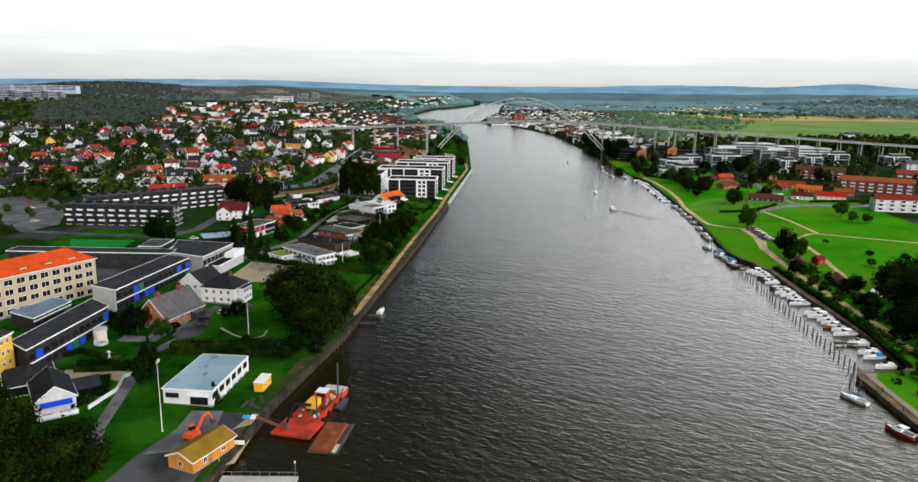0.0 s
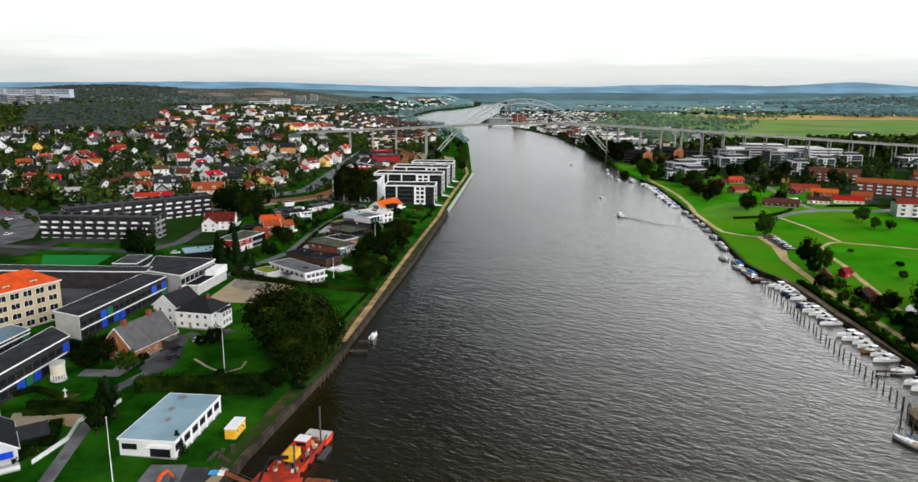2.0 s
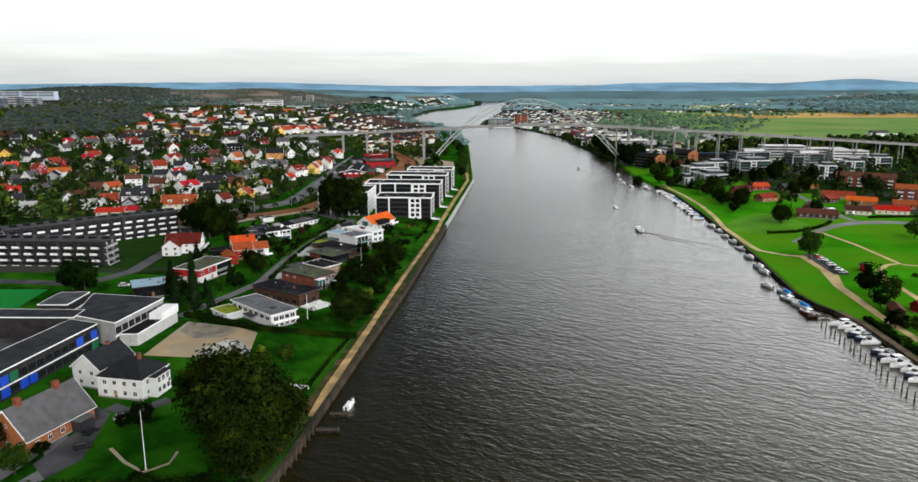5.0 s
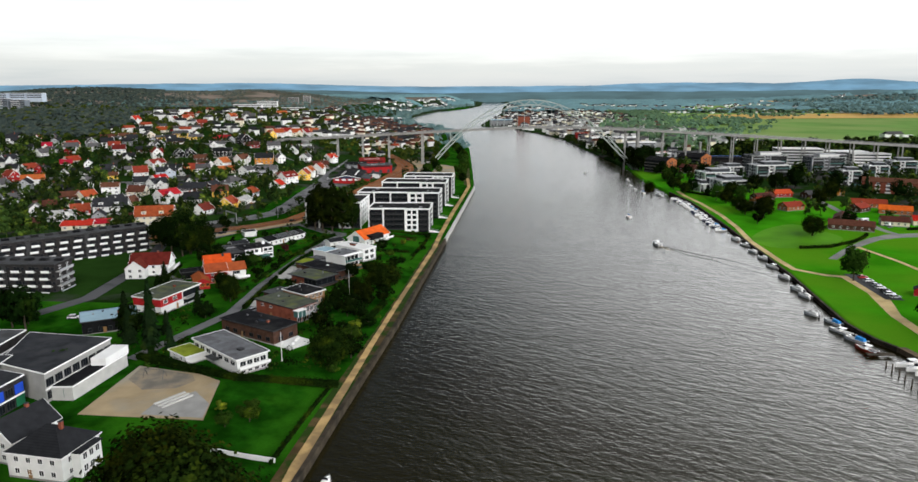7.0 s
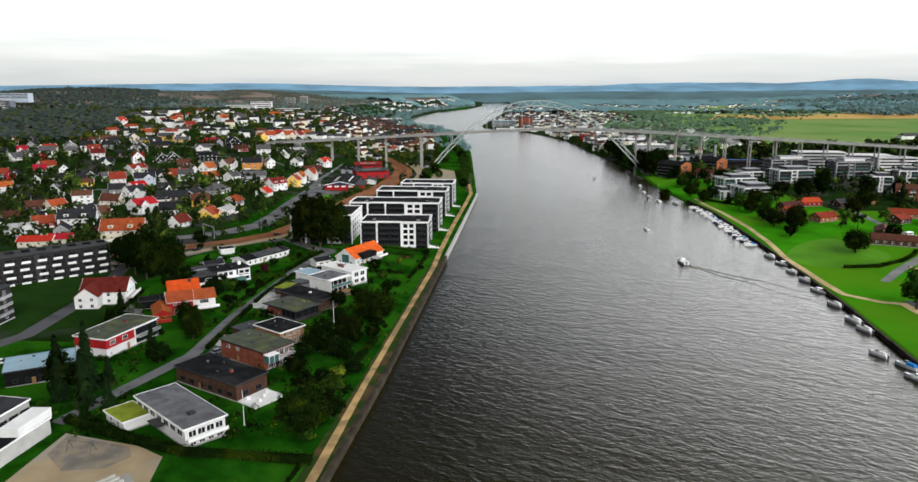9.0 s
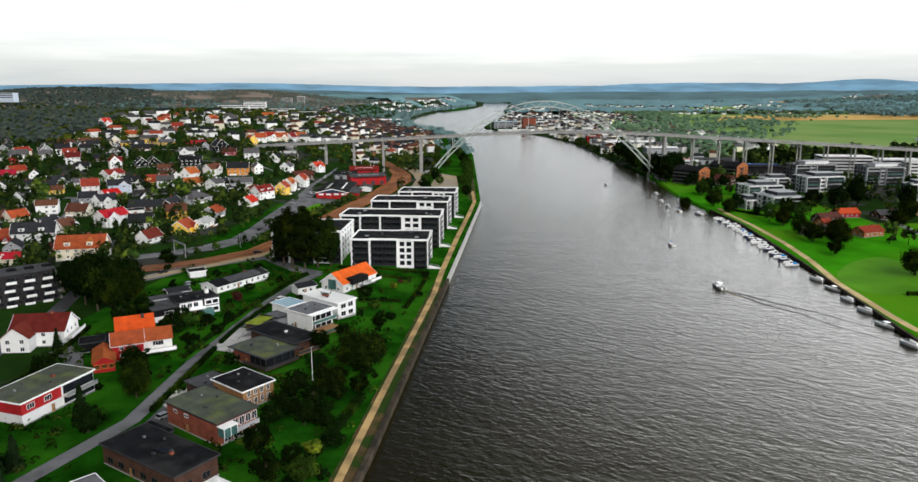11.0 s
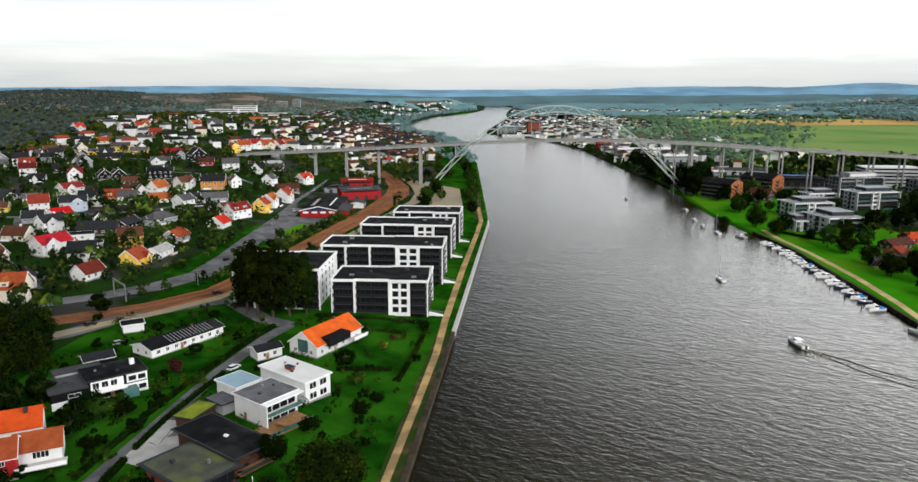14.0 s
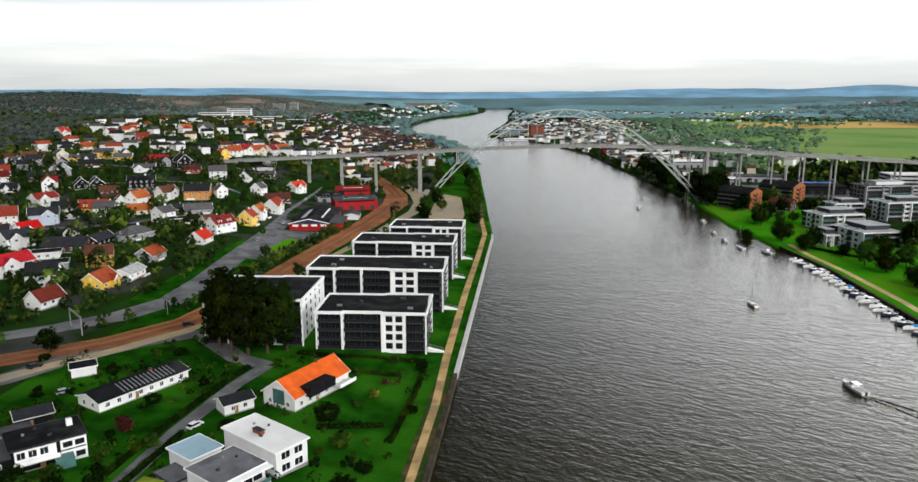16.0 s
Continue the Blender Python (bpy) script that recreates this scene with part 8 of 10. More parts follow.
home(-206.5, 851.4, 20, 14, 8, 1, REDWOOD, TILE_BROWN, 0.7, "trim")
home(-126.9, 853.0, 62, 12, 9, 2, WHITE, TILE_BRIGHTRED, 0.8, "cross")
home(-242.0, 853.1, 10, 15, 9, 1, WHITE, TILE_GREY, 0.6, "cross")
home(-291.4, 870.6, 20, 18, 9, 1, BROWNWOOD, TILE_DARK, 0.6)
home(-156.3, 871.1, 10, 16, 8, 1, CREAM, TILE_GREY, 0.6)
home(-220.3, 871.5, -50, 12, 11, 2, BLACKWALL, TILE_DARK, 0.9)
home(-164.5, 875.8, 10, 26, 9, 1, GREYWALL, TILE_PALE, 0.4)
home(-359.6, 883.9, 82, 15, 9, 1, WHITE, TILE_GREY, 0.6, "cross")
home(-251.2, 896.0, 15, 18, 10, 1, BROWNWOOD, TILE_BRIGHTRED, 0.5)
home(-319.3, 900.4, 15, 10, 8, 1, YELLOWWALL, TILE_GREY, 0.5)
home(-332.5, 901.2, -50, 12, 9, 2, CREAM, TILE_GREY, 0.8)
home(-283.5, 907.0, 15, 14, 9, 1, YELLOWWALL, TILE_GREY, 0.6)
home(-362.1, 914.9, 20, 18, 9, 1, CREAM, TILE_BROWN, 0.7)
home(-303.9, 917.4, 15, 15, 10, 2, YELLOWWALL, TILE_GREY, 0.6)
home(-291.6, 928.2, -55, 10, 8, 1, WHITE, TILE_GREY, 1.0)
home(-207.0, 928.4, -50, 11, 9, 2, YELLOWWALL, TILE_TERRA, 0.9)
home(-204.4, 951.9, 30, 11, 9, 2, WHITE, TILE_TERRA, 0.9)
home(-198.3, 969.5, 30, 12, 9, 2, WHITE, TILE_TERRA, 0.9, "cross")
home(-187.9, 973.5, 30, 12, 9, 2, CREAM, TILE_TERRA, 0.9, "cross")
home(-348.4, 977.8, 20, 13, 9, 1, CREAM, TILE_TERRA, 0.8)
home(-179.4, 983.4, 72, 11, 9, 2, WHITE, TILE_RED, 0.9)
home(-334.1, 984.9, 20, 15, 9, 1, REDWOOD, TILE_BROWN, 0.8)
home(-173.2, 1004.2, 30, 11, 9, 2, WHITE, TILE_TERRA, 0.9, "cross")
home(-318.3, 1026.3, 30, 12, 9, 2, REDBRICK, TILE_RED, 0.8)
home(-363.9, 1055.2, 82, 12, 9, 2, WHITE, TILE_MAROON, 0.9)
home(-416.5, 1060.2, 72, 12, 9, 2, WHITE, TILE_BRIGHTRED, 1.0, "cross")
home(-354.5, 1078.2, 30, 14, 9, 2, CREAM, TILE_TERRA, 0.8, "cross")
home(-303.0, 1100.2, 62, 13, 9, 2, WHITE, TILE_TERRA, 0.8)
home(-280.3, 1100.9, 20, 16, 9, 2, WHITE, TILE_GREY, 0.8, "cross")
home(-247.9, 1154.6, 20, 14, 9, 2, WHITE, TILE_TERRA, 0.7)

# lanes between the houses
ribbon("town_lane", [(-262, 690), (-238, 696), (-213, 702), (-190, 712), (-178, 730), (-158, 738), (-140, 742)], 4.5, DECKROAD, "grey lane between gardens and houses", "road", 0.12)
ribbon("town_lane", [(-300, 690), (-262, 690), (-247, 664), (-236, 620), (-205, 590), (-180, 572), (-170, 552)], 4.5, DECKROAD, "narrow grey street between houses", "road", 0.14)
ribbon("town_lane", [(-270, 800), (-236, 806), (-228, 835), (-262, 872), (-300, 882), (-345, 868)], 4.5, DECKROAD, "pale winding street on the hillside", "road", 0.14)
ribbon("town_lane", [(-150, 790), (-176, 800), (-200, 812), (-228, 818)], 4.0, DECKROAD, "grey street along the hillside", "road", 0.14)

LINES = [[(-262, 690), (-213, 702), (-178, 730), (-140, 742)], [(-300, 690), (-262, 690), (-236, 620), (-180, 572)], [(-270, 800), (-236, 806), (-228, 835), (-300, 882)], [(-150, 790), (-228, 818)], RAIL, [(-160, 530), (-126, 557), (-113, 610), (-113, 650), (-111, 710), (-114, 790), (-118, 862), (-124, 1000)], [(-175, 470), (-132, 499), (-102, 536)], [(-250, 395), (-225, 372), (-150, 362), (-141, 440), (-150, 480)]]


def clear_of_lines(x, y, gap):
    p = Vector((x, y))
    for line in LINES:
        for a, b in zip(line, line[1:]):
            a, b = Vector(a), Vector(b)
            u = max(0.0, min(1.0, (p - a).dot(b - a) / (b - a).length_squared))
            if (a.lerp(b, u) - p).length < gap:
                return False
    return True


def free(x, y, gap):
    return all((x - a) ** 2 + (y - b) ** 2 > (gap + r) ** 2 for a, b, r in PLACED)


# warehouses by the railway
def warehouse(x, y, deg, w, d, h, wall, roof, label, rise=2.0):
    PLACED.append((x, y, w * 0.6))
    b = thing("warehouse", pose(x, y, land(x, y), 0, 0, deg), label, "warehouse", "warehouses")
    gg = Geo().box(-w / 2, -d / 2, -2, w / 2, d / 2, h)
    for s in (-1, 1):
        gg.solid([(s * w / 2 - 0.05, -d / 2, h), (s * w / 2 + 0.05, -d / 2, h), (s * w / 2 + 0.05, d / 2, h), (s * w / 2 - 0.05, d / 2, h)],
                 [(s * w / 2 - 0.05, -0.02, h + rise), (s * w / 2 + 0.05, -0.02, h + rise), (s * w / 2 + 0.05, 0.02, h + rise), (s * w / 2 - 0.05, 0.02, h + rise)])
    part("wall", gg, wall, b)
    gable_roof(b, w, d, h, rise, roof, 0.6)
    n = max(2, int(w / 7))
    for i in range(n):
        part("loading_door", Geo().box(-w / 2 + w * (i + 0.5) / n - 1.5, -d / 2 - 0.08, 0, -w / 2 + w * (i + 0.5) / n + 1.5, -d / 2, 3.0), DARKTRIM, b)
    part("strip_window", Geo().box(-w / 2 + 2, -d / 2 - 0.07, h - 1.3, w / 2 - 2, -d / 2, h - 0.5), GLASS, b)
    part("roof_light", Geo().box(-w * 0.3, -d * 0.28, h + rise * 0.45, w * 0.3, -d * 0.22, h + rise * 0.62), TRIM, b)
    return b


w1 = warehouse(-92, 752, 92, 58, 23, 4.4, REDWOOD, FELT, "red warehouse with a low dark roof and blue gable", 2.6)
part("gable_panel", Geo().solid([(-29.15, -11.0, 4.3), (-29.05, -11.0, 4.3), (-29.05, 11.0, 4.3), (-29.15, 11.0, 4.3)], [(-29.15, -0.3, 6.8), (-29.05, -0.3, 6.8), (-29.05, 0.3, 6.8), (-29.15, 0.3, 6.8)]), BOATNAVY, w1, "dark blue gable panel")
part("fascia", Geo().sweep([(-29.7, -12.1, 4.5), (-29.7, 0, 7.15), (-29.7, 12.1, 4.5)], 0.2, 0.45), TRIM, w1, "white verge board")
for v in (-8.5, -3.0, 2.5, 8.0):
    part("window_band", Geo().box(-29.2, v - 1.7, 2.7, -29.0, v + 1.7, 3.9), TRIM, w1, "white window band")
part("skylight_strip", Geo().solid([(-18, 4.0, 6.05), (12, 4.0, 6.05), (12, 6.6, 5.5), (-18, 6.6, 5.5)], [(-18, 4.0, 6.45), (12, 4.0, 6.45), (12, 6.6, 5.9), (-18, 6.6, 5.9)]), LIGHTCONCRETE, w1, "pale strip of roof lights")
part("lean_to", Geo().box(-26, -19, -1, 2, -11.5, 3.4), REDWOOD, w1)
part("lean_to_roof", Geo().solid([(-26.5, -19.6, 3.4), (2.5, -19.6, 3.4), (2.5, -11.5, 4.4), (-26.5, -11.5, 4.4)], [(-26.5, -19.6, 3.65), (2.5, -19.6, 3.65), (2.5, -11.5, 4.65), (-26.5, -11.5, 4.65)]), FELT_GREY, w1)
warehouse(-77, 812, 20, 30, 18, 7.0, REDWOOD, FELT_GREY, "red warehouse with a pale grey roof", 1.6)
warehouse(-86, 868, 10, 26, 14, 6.0, REDWOOD, TILE_RED, "red shed below the bridge", 2.5)
warehouse(-99, 838, 20, 20, 12, 5.0, GREYWALL, FELT, "grey storage building with a dark roof", 1.5)
warehouse(-72, 770, 90, 12, 9, 3.5, RENDERED, FELT_GREY, "white store with a grey roof", 1.0)

# streets of houses behind
rng = random.Random(5)
TOWN_FAR = []
count = 0
ca, sa = math.cos(radians(24)), math.sin(radians(24))
for row in range(-34, 46):
    for col in range(-34, 46):
        u, v = col * 18.5 + rng.uniform(-4, 4), row * 23 + rng.uniform(-5, 5)
        x, y = -330 + u * ca - v * sa, 760 + u * sa + v * ca
        d = along(BANK_LEFT, y) - x
        if not (500 < y < 1250 and d > 95 and x > -0.66 * y - 40) or (y < 945 and x > -0.65 * (y - 45) - 4 and (x > -150 or rng.random() < 0.25 or not free(x, y, 8.5))):
            continue
        if rng.random() < 0.10 + (0.1 if y > 1000 else 0) or not clear_of_lines(x, y, 13) or not free(x, y, 5.5) or (abs(y - bridge_y(x)) < 13 and x > -230):
            continue
        if x > -165 and 570 < y < 720:
            continue
        if y > 900:
            if x > -408 - 0.45 * max(0, y - 1050) and rng.random() < 0.5:
                TOWN_FAR.append((x, y))
                PLACED.append((x, y, 6))
            continue
        place_house(rng.choice((0, 0, 0, 0, 0, 0, 2, 3, 3, 3, 3, 4, 5, 5, 5, 6, 7, 8, 8, 8, 8, 9, 11, 11, 11)), x, y, rng.choice((24, 114, 24, 114, 204, 294)) + rng.uniform(-8, 8), rng.uniform(0.75, 1.08), True)
        for _ in range(4):
            a = rng.uniform(0, math.tau)
            far_tree(x + 9.5 * math.cos(a), y + 9.5 * math.sin(a), rng.uniform(0.35, 0.95), rng.choice(("dark", "dark", "green")))
        count += 1

# larger pale buildings on the hillside
def slab_block(x, y, deg, w, d, floors, wall, label, z=None, roof=None):
    PLACED.append((x, y, w * 0.55))
    b = thing("apartment_building", pose(x, y, land(x, y) - 1 if z is None else z, 0, 0, deg), label, "apartment building", "distant buildings")
    h = floors * 3.0
    part("wall", Geo().box(-w / 2, -d / 2, -6, w / 2, d / 2, h), wall, b)
    deck_roof(b, [(-w / 2 - 0.3, -d / 2 - 0.3), (w / 2 + 0.3, -d / 2 - 0.3), (w / 2 + 0.3, d / 2 + 0.3), (-w / 2 - 0.3, d / 2 + 0.3)], h, roof or FELT_GREY, TRIM)
    for f in range(floors):
        part("window_band", Geo().box(-w / 2 + 0.8, -d / 2 - 0.08, 3 * f + 1.0, w / 2 - 0.8, -d / 2 + 0.02, 3 * f + 2.3), GLASS, b)
        if y < 1200:
            part("window_band", Geo().box(-w / 2 - 0.08, -d / 2 + 0.8, 3 * f + 1.0, -w / 2 + 0.02, d / 2 - 0.8, 3 * f + 2.3), GLASS, b)
    return b


TERRACE = material("blue_grey_cladding", (0.17, 0.19, 0.215), 0.7, 0.15, 0.3, 2.0)
for row, (y, z, floors, mat) in enumerate(((1405, 68, 3, PALEBLUE), (1365, 54, 4, TERRACE), (1325, 41, 4, TERRACE), (1288, 30, 4, TERRACE))):
    for i in range(7):
        b = slab_block(-742 - 31 * i - 6 * row, y + 3 * (i % 2), -6, 29 if row == 0 else 26, 13, floors, mat, "terraced flats on a hillside", z=z + (2 * (i % 2) if row else 0))
        for f in range(floors if row else 0):
            part("balcony_front", Geo().box(-12, -7.9, 3 * f + 0.1, 5, -7.8, 3 * f + 0.9), RENDERED, b, "pale balcony front")
slab_block(-350, 1345, 8, 46, 15, 4, RENDERED, "white institutional building among trees")
slab_block(-325, 1375, 8, 34, 14, 6, RENDERED, "tall white institutional building among trees")
slab_block(-272, 1310, 5, 48, 14, 3, RENDERED, "long white office building")
slab_block(-238, 1335, 5, 36, 14, 2, LIGHTCONCRETE, "long pale office building")
slab_block(-420, 2000, 5, 26, 16, 5, CONCRETE, "grey tower block below a rocky hill")
slab_block(-385, 2000, 5, 18, 16, 7, CONCRETE, "tall grey tower block below a rocky hill")
slab_block(-190, 1900, 6, 130, 40, 3, RENDERED, "large white industrial building by the river", roof=WHITEROOF)
for i in range(8):
    slab_block(-235 + 22 * i, 1560 + 30 * (i % 3), 10, 20, 11, 2, (WHITE, GREYWALL, CREAM)[i % 3], "riverside building seen far off")

# trees of the town
rng = random.Random(9)
placed = 0
while placed < 2900:
    y = 385 + 1100 * rng.random() ** 1.35
    d = rng.uniform(60, 900)
    x = along(BANK_LEFT, y) - d
    if x < -0.66 * y - 40 or not clear_of_lines(x, y, 9) or not free(x, y, -1.2) or (-122 < x < -70 and 640 < y < 725) or (-122 < x < -60 and 715 < y < 830) or (x > -150 and y < 520) or (x > -225 and y < 485 and not x + y < 150) or (x < -205 and y < 485):
        continue
    size = rng.choice((0.4, 0.5, 0.7, 1.0)) * rng.uniform(0.85, 1.15) * (0.85 if y > 830 else 1)
    if any((x - a - 7 * v) ** 2 + (y - c + 11 * v) ** 2 < (r * 0.75 + 2.4 * size) ** 2 for a, c, r in HOMES for v in (0, 0.5, 1)):
        if size > 0.8 or rng.random() < 0.6:
            continue
        size = min(size, 0.5)
    far_tree(x, y, size, rng.choice(("dark", "dark", "dark", "green", "green")))
    placed += 1
placed = 0
while placed < 1250:
    y = rng.uniform(500, 900)
    x = rng.uniform(-0.66 * y - 40, -118)
    if not clear_of_lines(x, y, 7) or (x > -150 and y < 545) or (x > -225 and y < 485) or not free(x, y, -2.0):
        continue
    size = rng.uniform(0.35, 0.85)
    if noise.noise(Vector((x * 0.03, y * 0.03, 4))) > 0.15:
        size *= 1.6
    if any((x - a - 7 * v) ** 2 + (y - c + 11 * v) ** 2 < (r * 0.72 + 2.2 * size) ** 2 for a, c, r in HOMES for v in (0, 0.5, 1)):
        size = min(size, 0.42)
    far_tree(x, y, size, rng.choice(("dark", "dark", "green")))
    placed += 1
for _ in range(420):
    y = rng.uniform(560, 740)
    x = float(np.interp(y, (560, 600, 650, 700, 740), (-101, -96, -89, -79, -71))) + rng.uniform(-5, 6)
    if clear_of_lines(x, y, 6.5):
        far_tree(x, y, rng.uniform(0.25, 0.6), rng.choice(("dark", "green", "green")))
for x, y, s in ((5, 818, 1.0), (12, 850, 1.0), (13, 913, 1.1), (7, 940, 1.0), (5, 1041, 1.2), (8, 760, 0.9), (9, 790, 1.0), (10, 880, 1.1), (11, 960, 1.2), (8, 1000, 1.2), (12, 835, 0.9), (13, 895, 1.0), (6, 775, 0.7), (-14, 805, 0.8), (-18, 831, 1.0), (-24, 765, 0.9), (-27, 780, 0.9), (-25, 800, 1.0), (-26, 820, 0.9), (-20, 850, 1.1), (-10, 930, 1.2), (-20, 960, 1.3), (-30, 930, 1.0), (0, 1090, 1.3), (-5, 1150, 1.3), (-2, 1220, 1.3), (-46, 676, 0.5), (-52, 650, 0.5), (-99, 656, 0.6), (-113, 703, 0.5)):
    tree("broad" if (x + y) % 3 else "broad_dark", x, y, s, 1.0)
patch("flats_car_park", [(-312, 472), (-286, 438), (-246, 388), (-224, 374), (-219, 392), (-232, 422), (-262, 470), (-290, 500)], DECKROAD, "grey asphalt car park beside the brick flats", "car park", 0.09)
for i in range(22):
    u = i / 21
    tree("broad" if i % 3 else "broad_dark", -262 - 48 * u + 5 * (i % 2), 486 + 30 * u - 14 * (i % 3), 0.55 + 0.12 * (i % 4))
for x, y, s in ((-252, 420, 0.5), (-244, 410, 0.45), (-258, 402, 0.4), (-240, 430, 0.5), (-268, 425, 0.6), (-250, 440, 0.5), (-228, 362, 0.6), (-236, 368, 0.5), (-247, 372, 0.55), (-258, 380, 0.6), (-270, 392, 0.6)):
    tree("broad", x, y, s, 0.9)
for x, y, deg, p in ((-262, 440, 40, CAR_WHITE), (-258, 446, 40, CAR_SILVER), (-270, 430, 40, CAR_BLACK), (-276, 462, 40, CAR_RED), (-236, 398, 60, CAR_WHITE)):
    car(x, y, deg, p, "")
gantry = thing("railway_gantry", pose(-133, 541, land(-133, 541), 0, 0, 42), "grey steel railway signal gantry", "gantry")
for u in (-7, 7):
    part("mast", Geo().beam((0, u, 0), (0, u, 6.5), 0.35, 0.35), GALVANISED, gantry)
part("crossarm", Geo().beam((0, -7, 6.3), (0, 7, 6.3), 0.4, 0.6), GALVANISED, gantry)
for x, y in ((-110, 561), (-88, 600), (-68, 645), (-52, 700), (-44, 760), (-43, 820)):
    m = thing("catenary_mast", pose(x, y, land(x, y)), "slim grey railway catenary mast", "mast", "catenary masts")
    part("mast", Geo().rod((0, 0, 0), (0, 0, 7.5), 0.16, 0.1), GALVANISED, m)
    part("bracket", Geo().rod((0, 0, 6.6), (3.0, -1.2, 6.9), 0.06), GALVANISED, m)
for x, y, deg, p in ((-112, 690, 88, CAR_SILVER), (-115, 830, 92, CAR_WHITE), (-112, 604, 85, CAR_BLACK), (-110, 740, 92, CAR_WHITE)):
    car(x, y, deg, p, "car parked near the warehouses")


# ---- east bank: park, houses and flats ----
def park_flats(x, y, deg, w, d, floors, wall, tile, label):
    PLACED.append((x, y, w * 0.5))
    b = thing("apartment_building", pose(x, y, land(x, y), 0, 0, deg), label, "apartment building", "brick flats by the park")
    h = floors * 2.8 + 0.3
    part("wall", Geo().box(-w / 2, -d / 2, -1.5, w / 2, d / 2, h), wall, b)
    gable_roof(b, w, d, h, d * 0.24, tile, 0.5)
    n = max(3, round(w / 7))
    for f in range(floors):
        for i in range(n):
            u = -w / 2 + w * (i + 0.5) / n
            k = part("balcony", Geo().box(u - 1.9, -d / 2 - 1.4, 2.8 * f + 0.1, u + 1.9, -d / 2, 2.8 * f + 0.3), LIGHTCONCRETE, b)
            part("balcony_front", Geo().box(u - 1.9, -d / 2 - 1.46, 2.8 * f + 0.3, u + 1.9, -d / 2 - 1.4, 2.8 * f + 1.2), TRIM, k, "white balcony front")
            plain_window(b, u, -d / 2, 2.8 * f + 1.6, 0, 2.6, 1.9)
        plain_window(b, -w / 2, 0, 2.8 * f + 1.6, -90, 1.4, 1.4)
    return b


park_flats(315, 489, -12, 42, 12, 3, RENDERED, TILE_RED, "white flats with balconies and a red tiled roof")
park_flats(353, 589, -32, 54, 12, 3, REDBRICK, TILE_RUST, "red brick flats with white balconies and rust roof")
park_flats(348, 674, -32, 44, 12, 3, REDBRICK, TILE_BROWN, "red brick flats with balconies near the office")
park_flats(424, 634, -32, 46, 12, 3, REDBRICK, TILE_RUST, "red brick flats at the far side of the park")
park_flats(470, 700, -10, 46, 12, 4, RENDERED, TILE_GREY, "white flats with balconies and a grey roof")


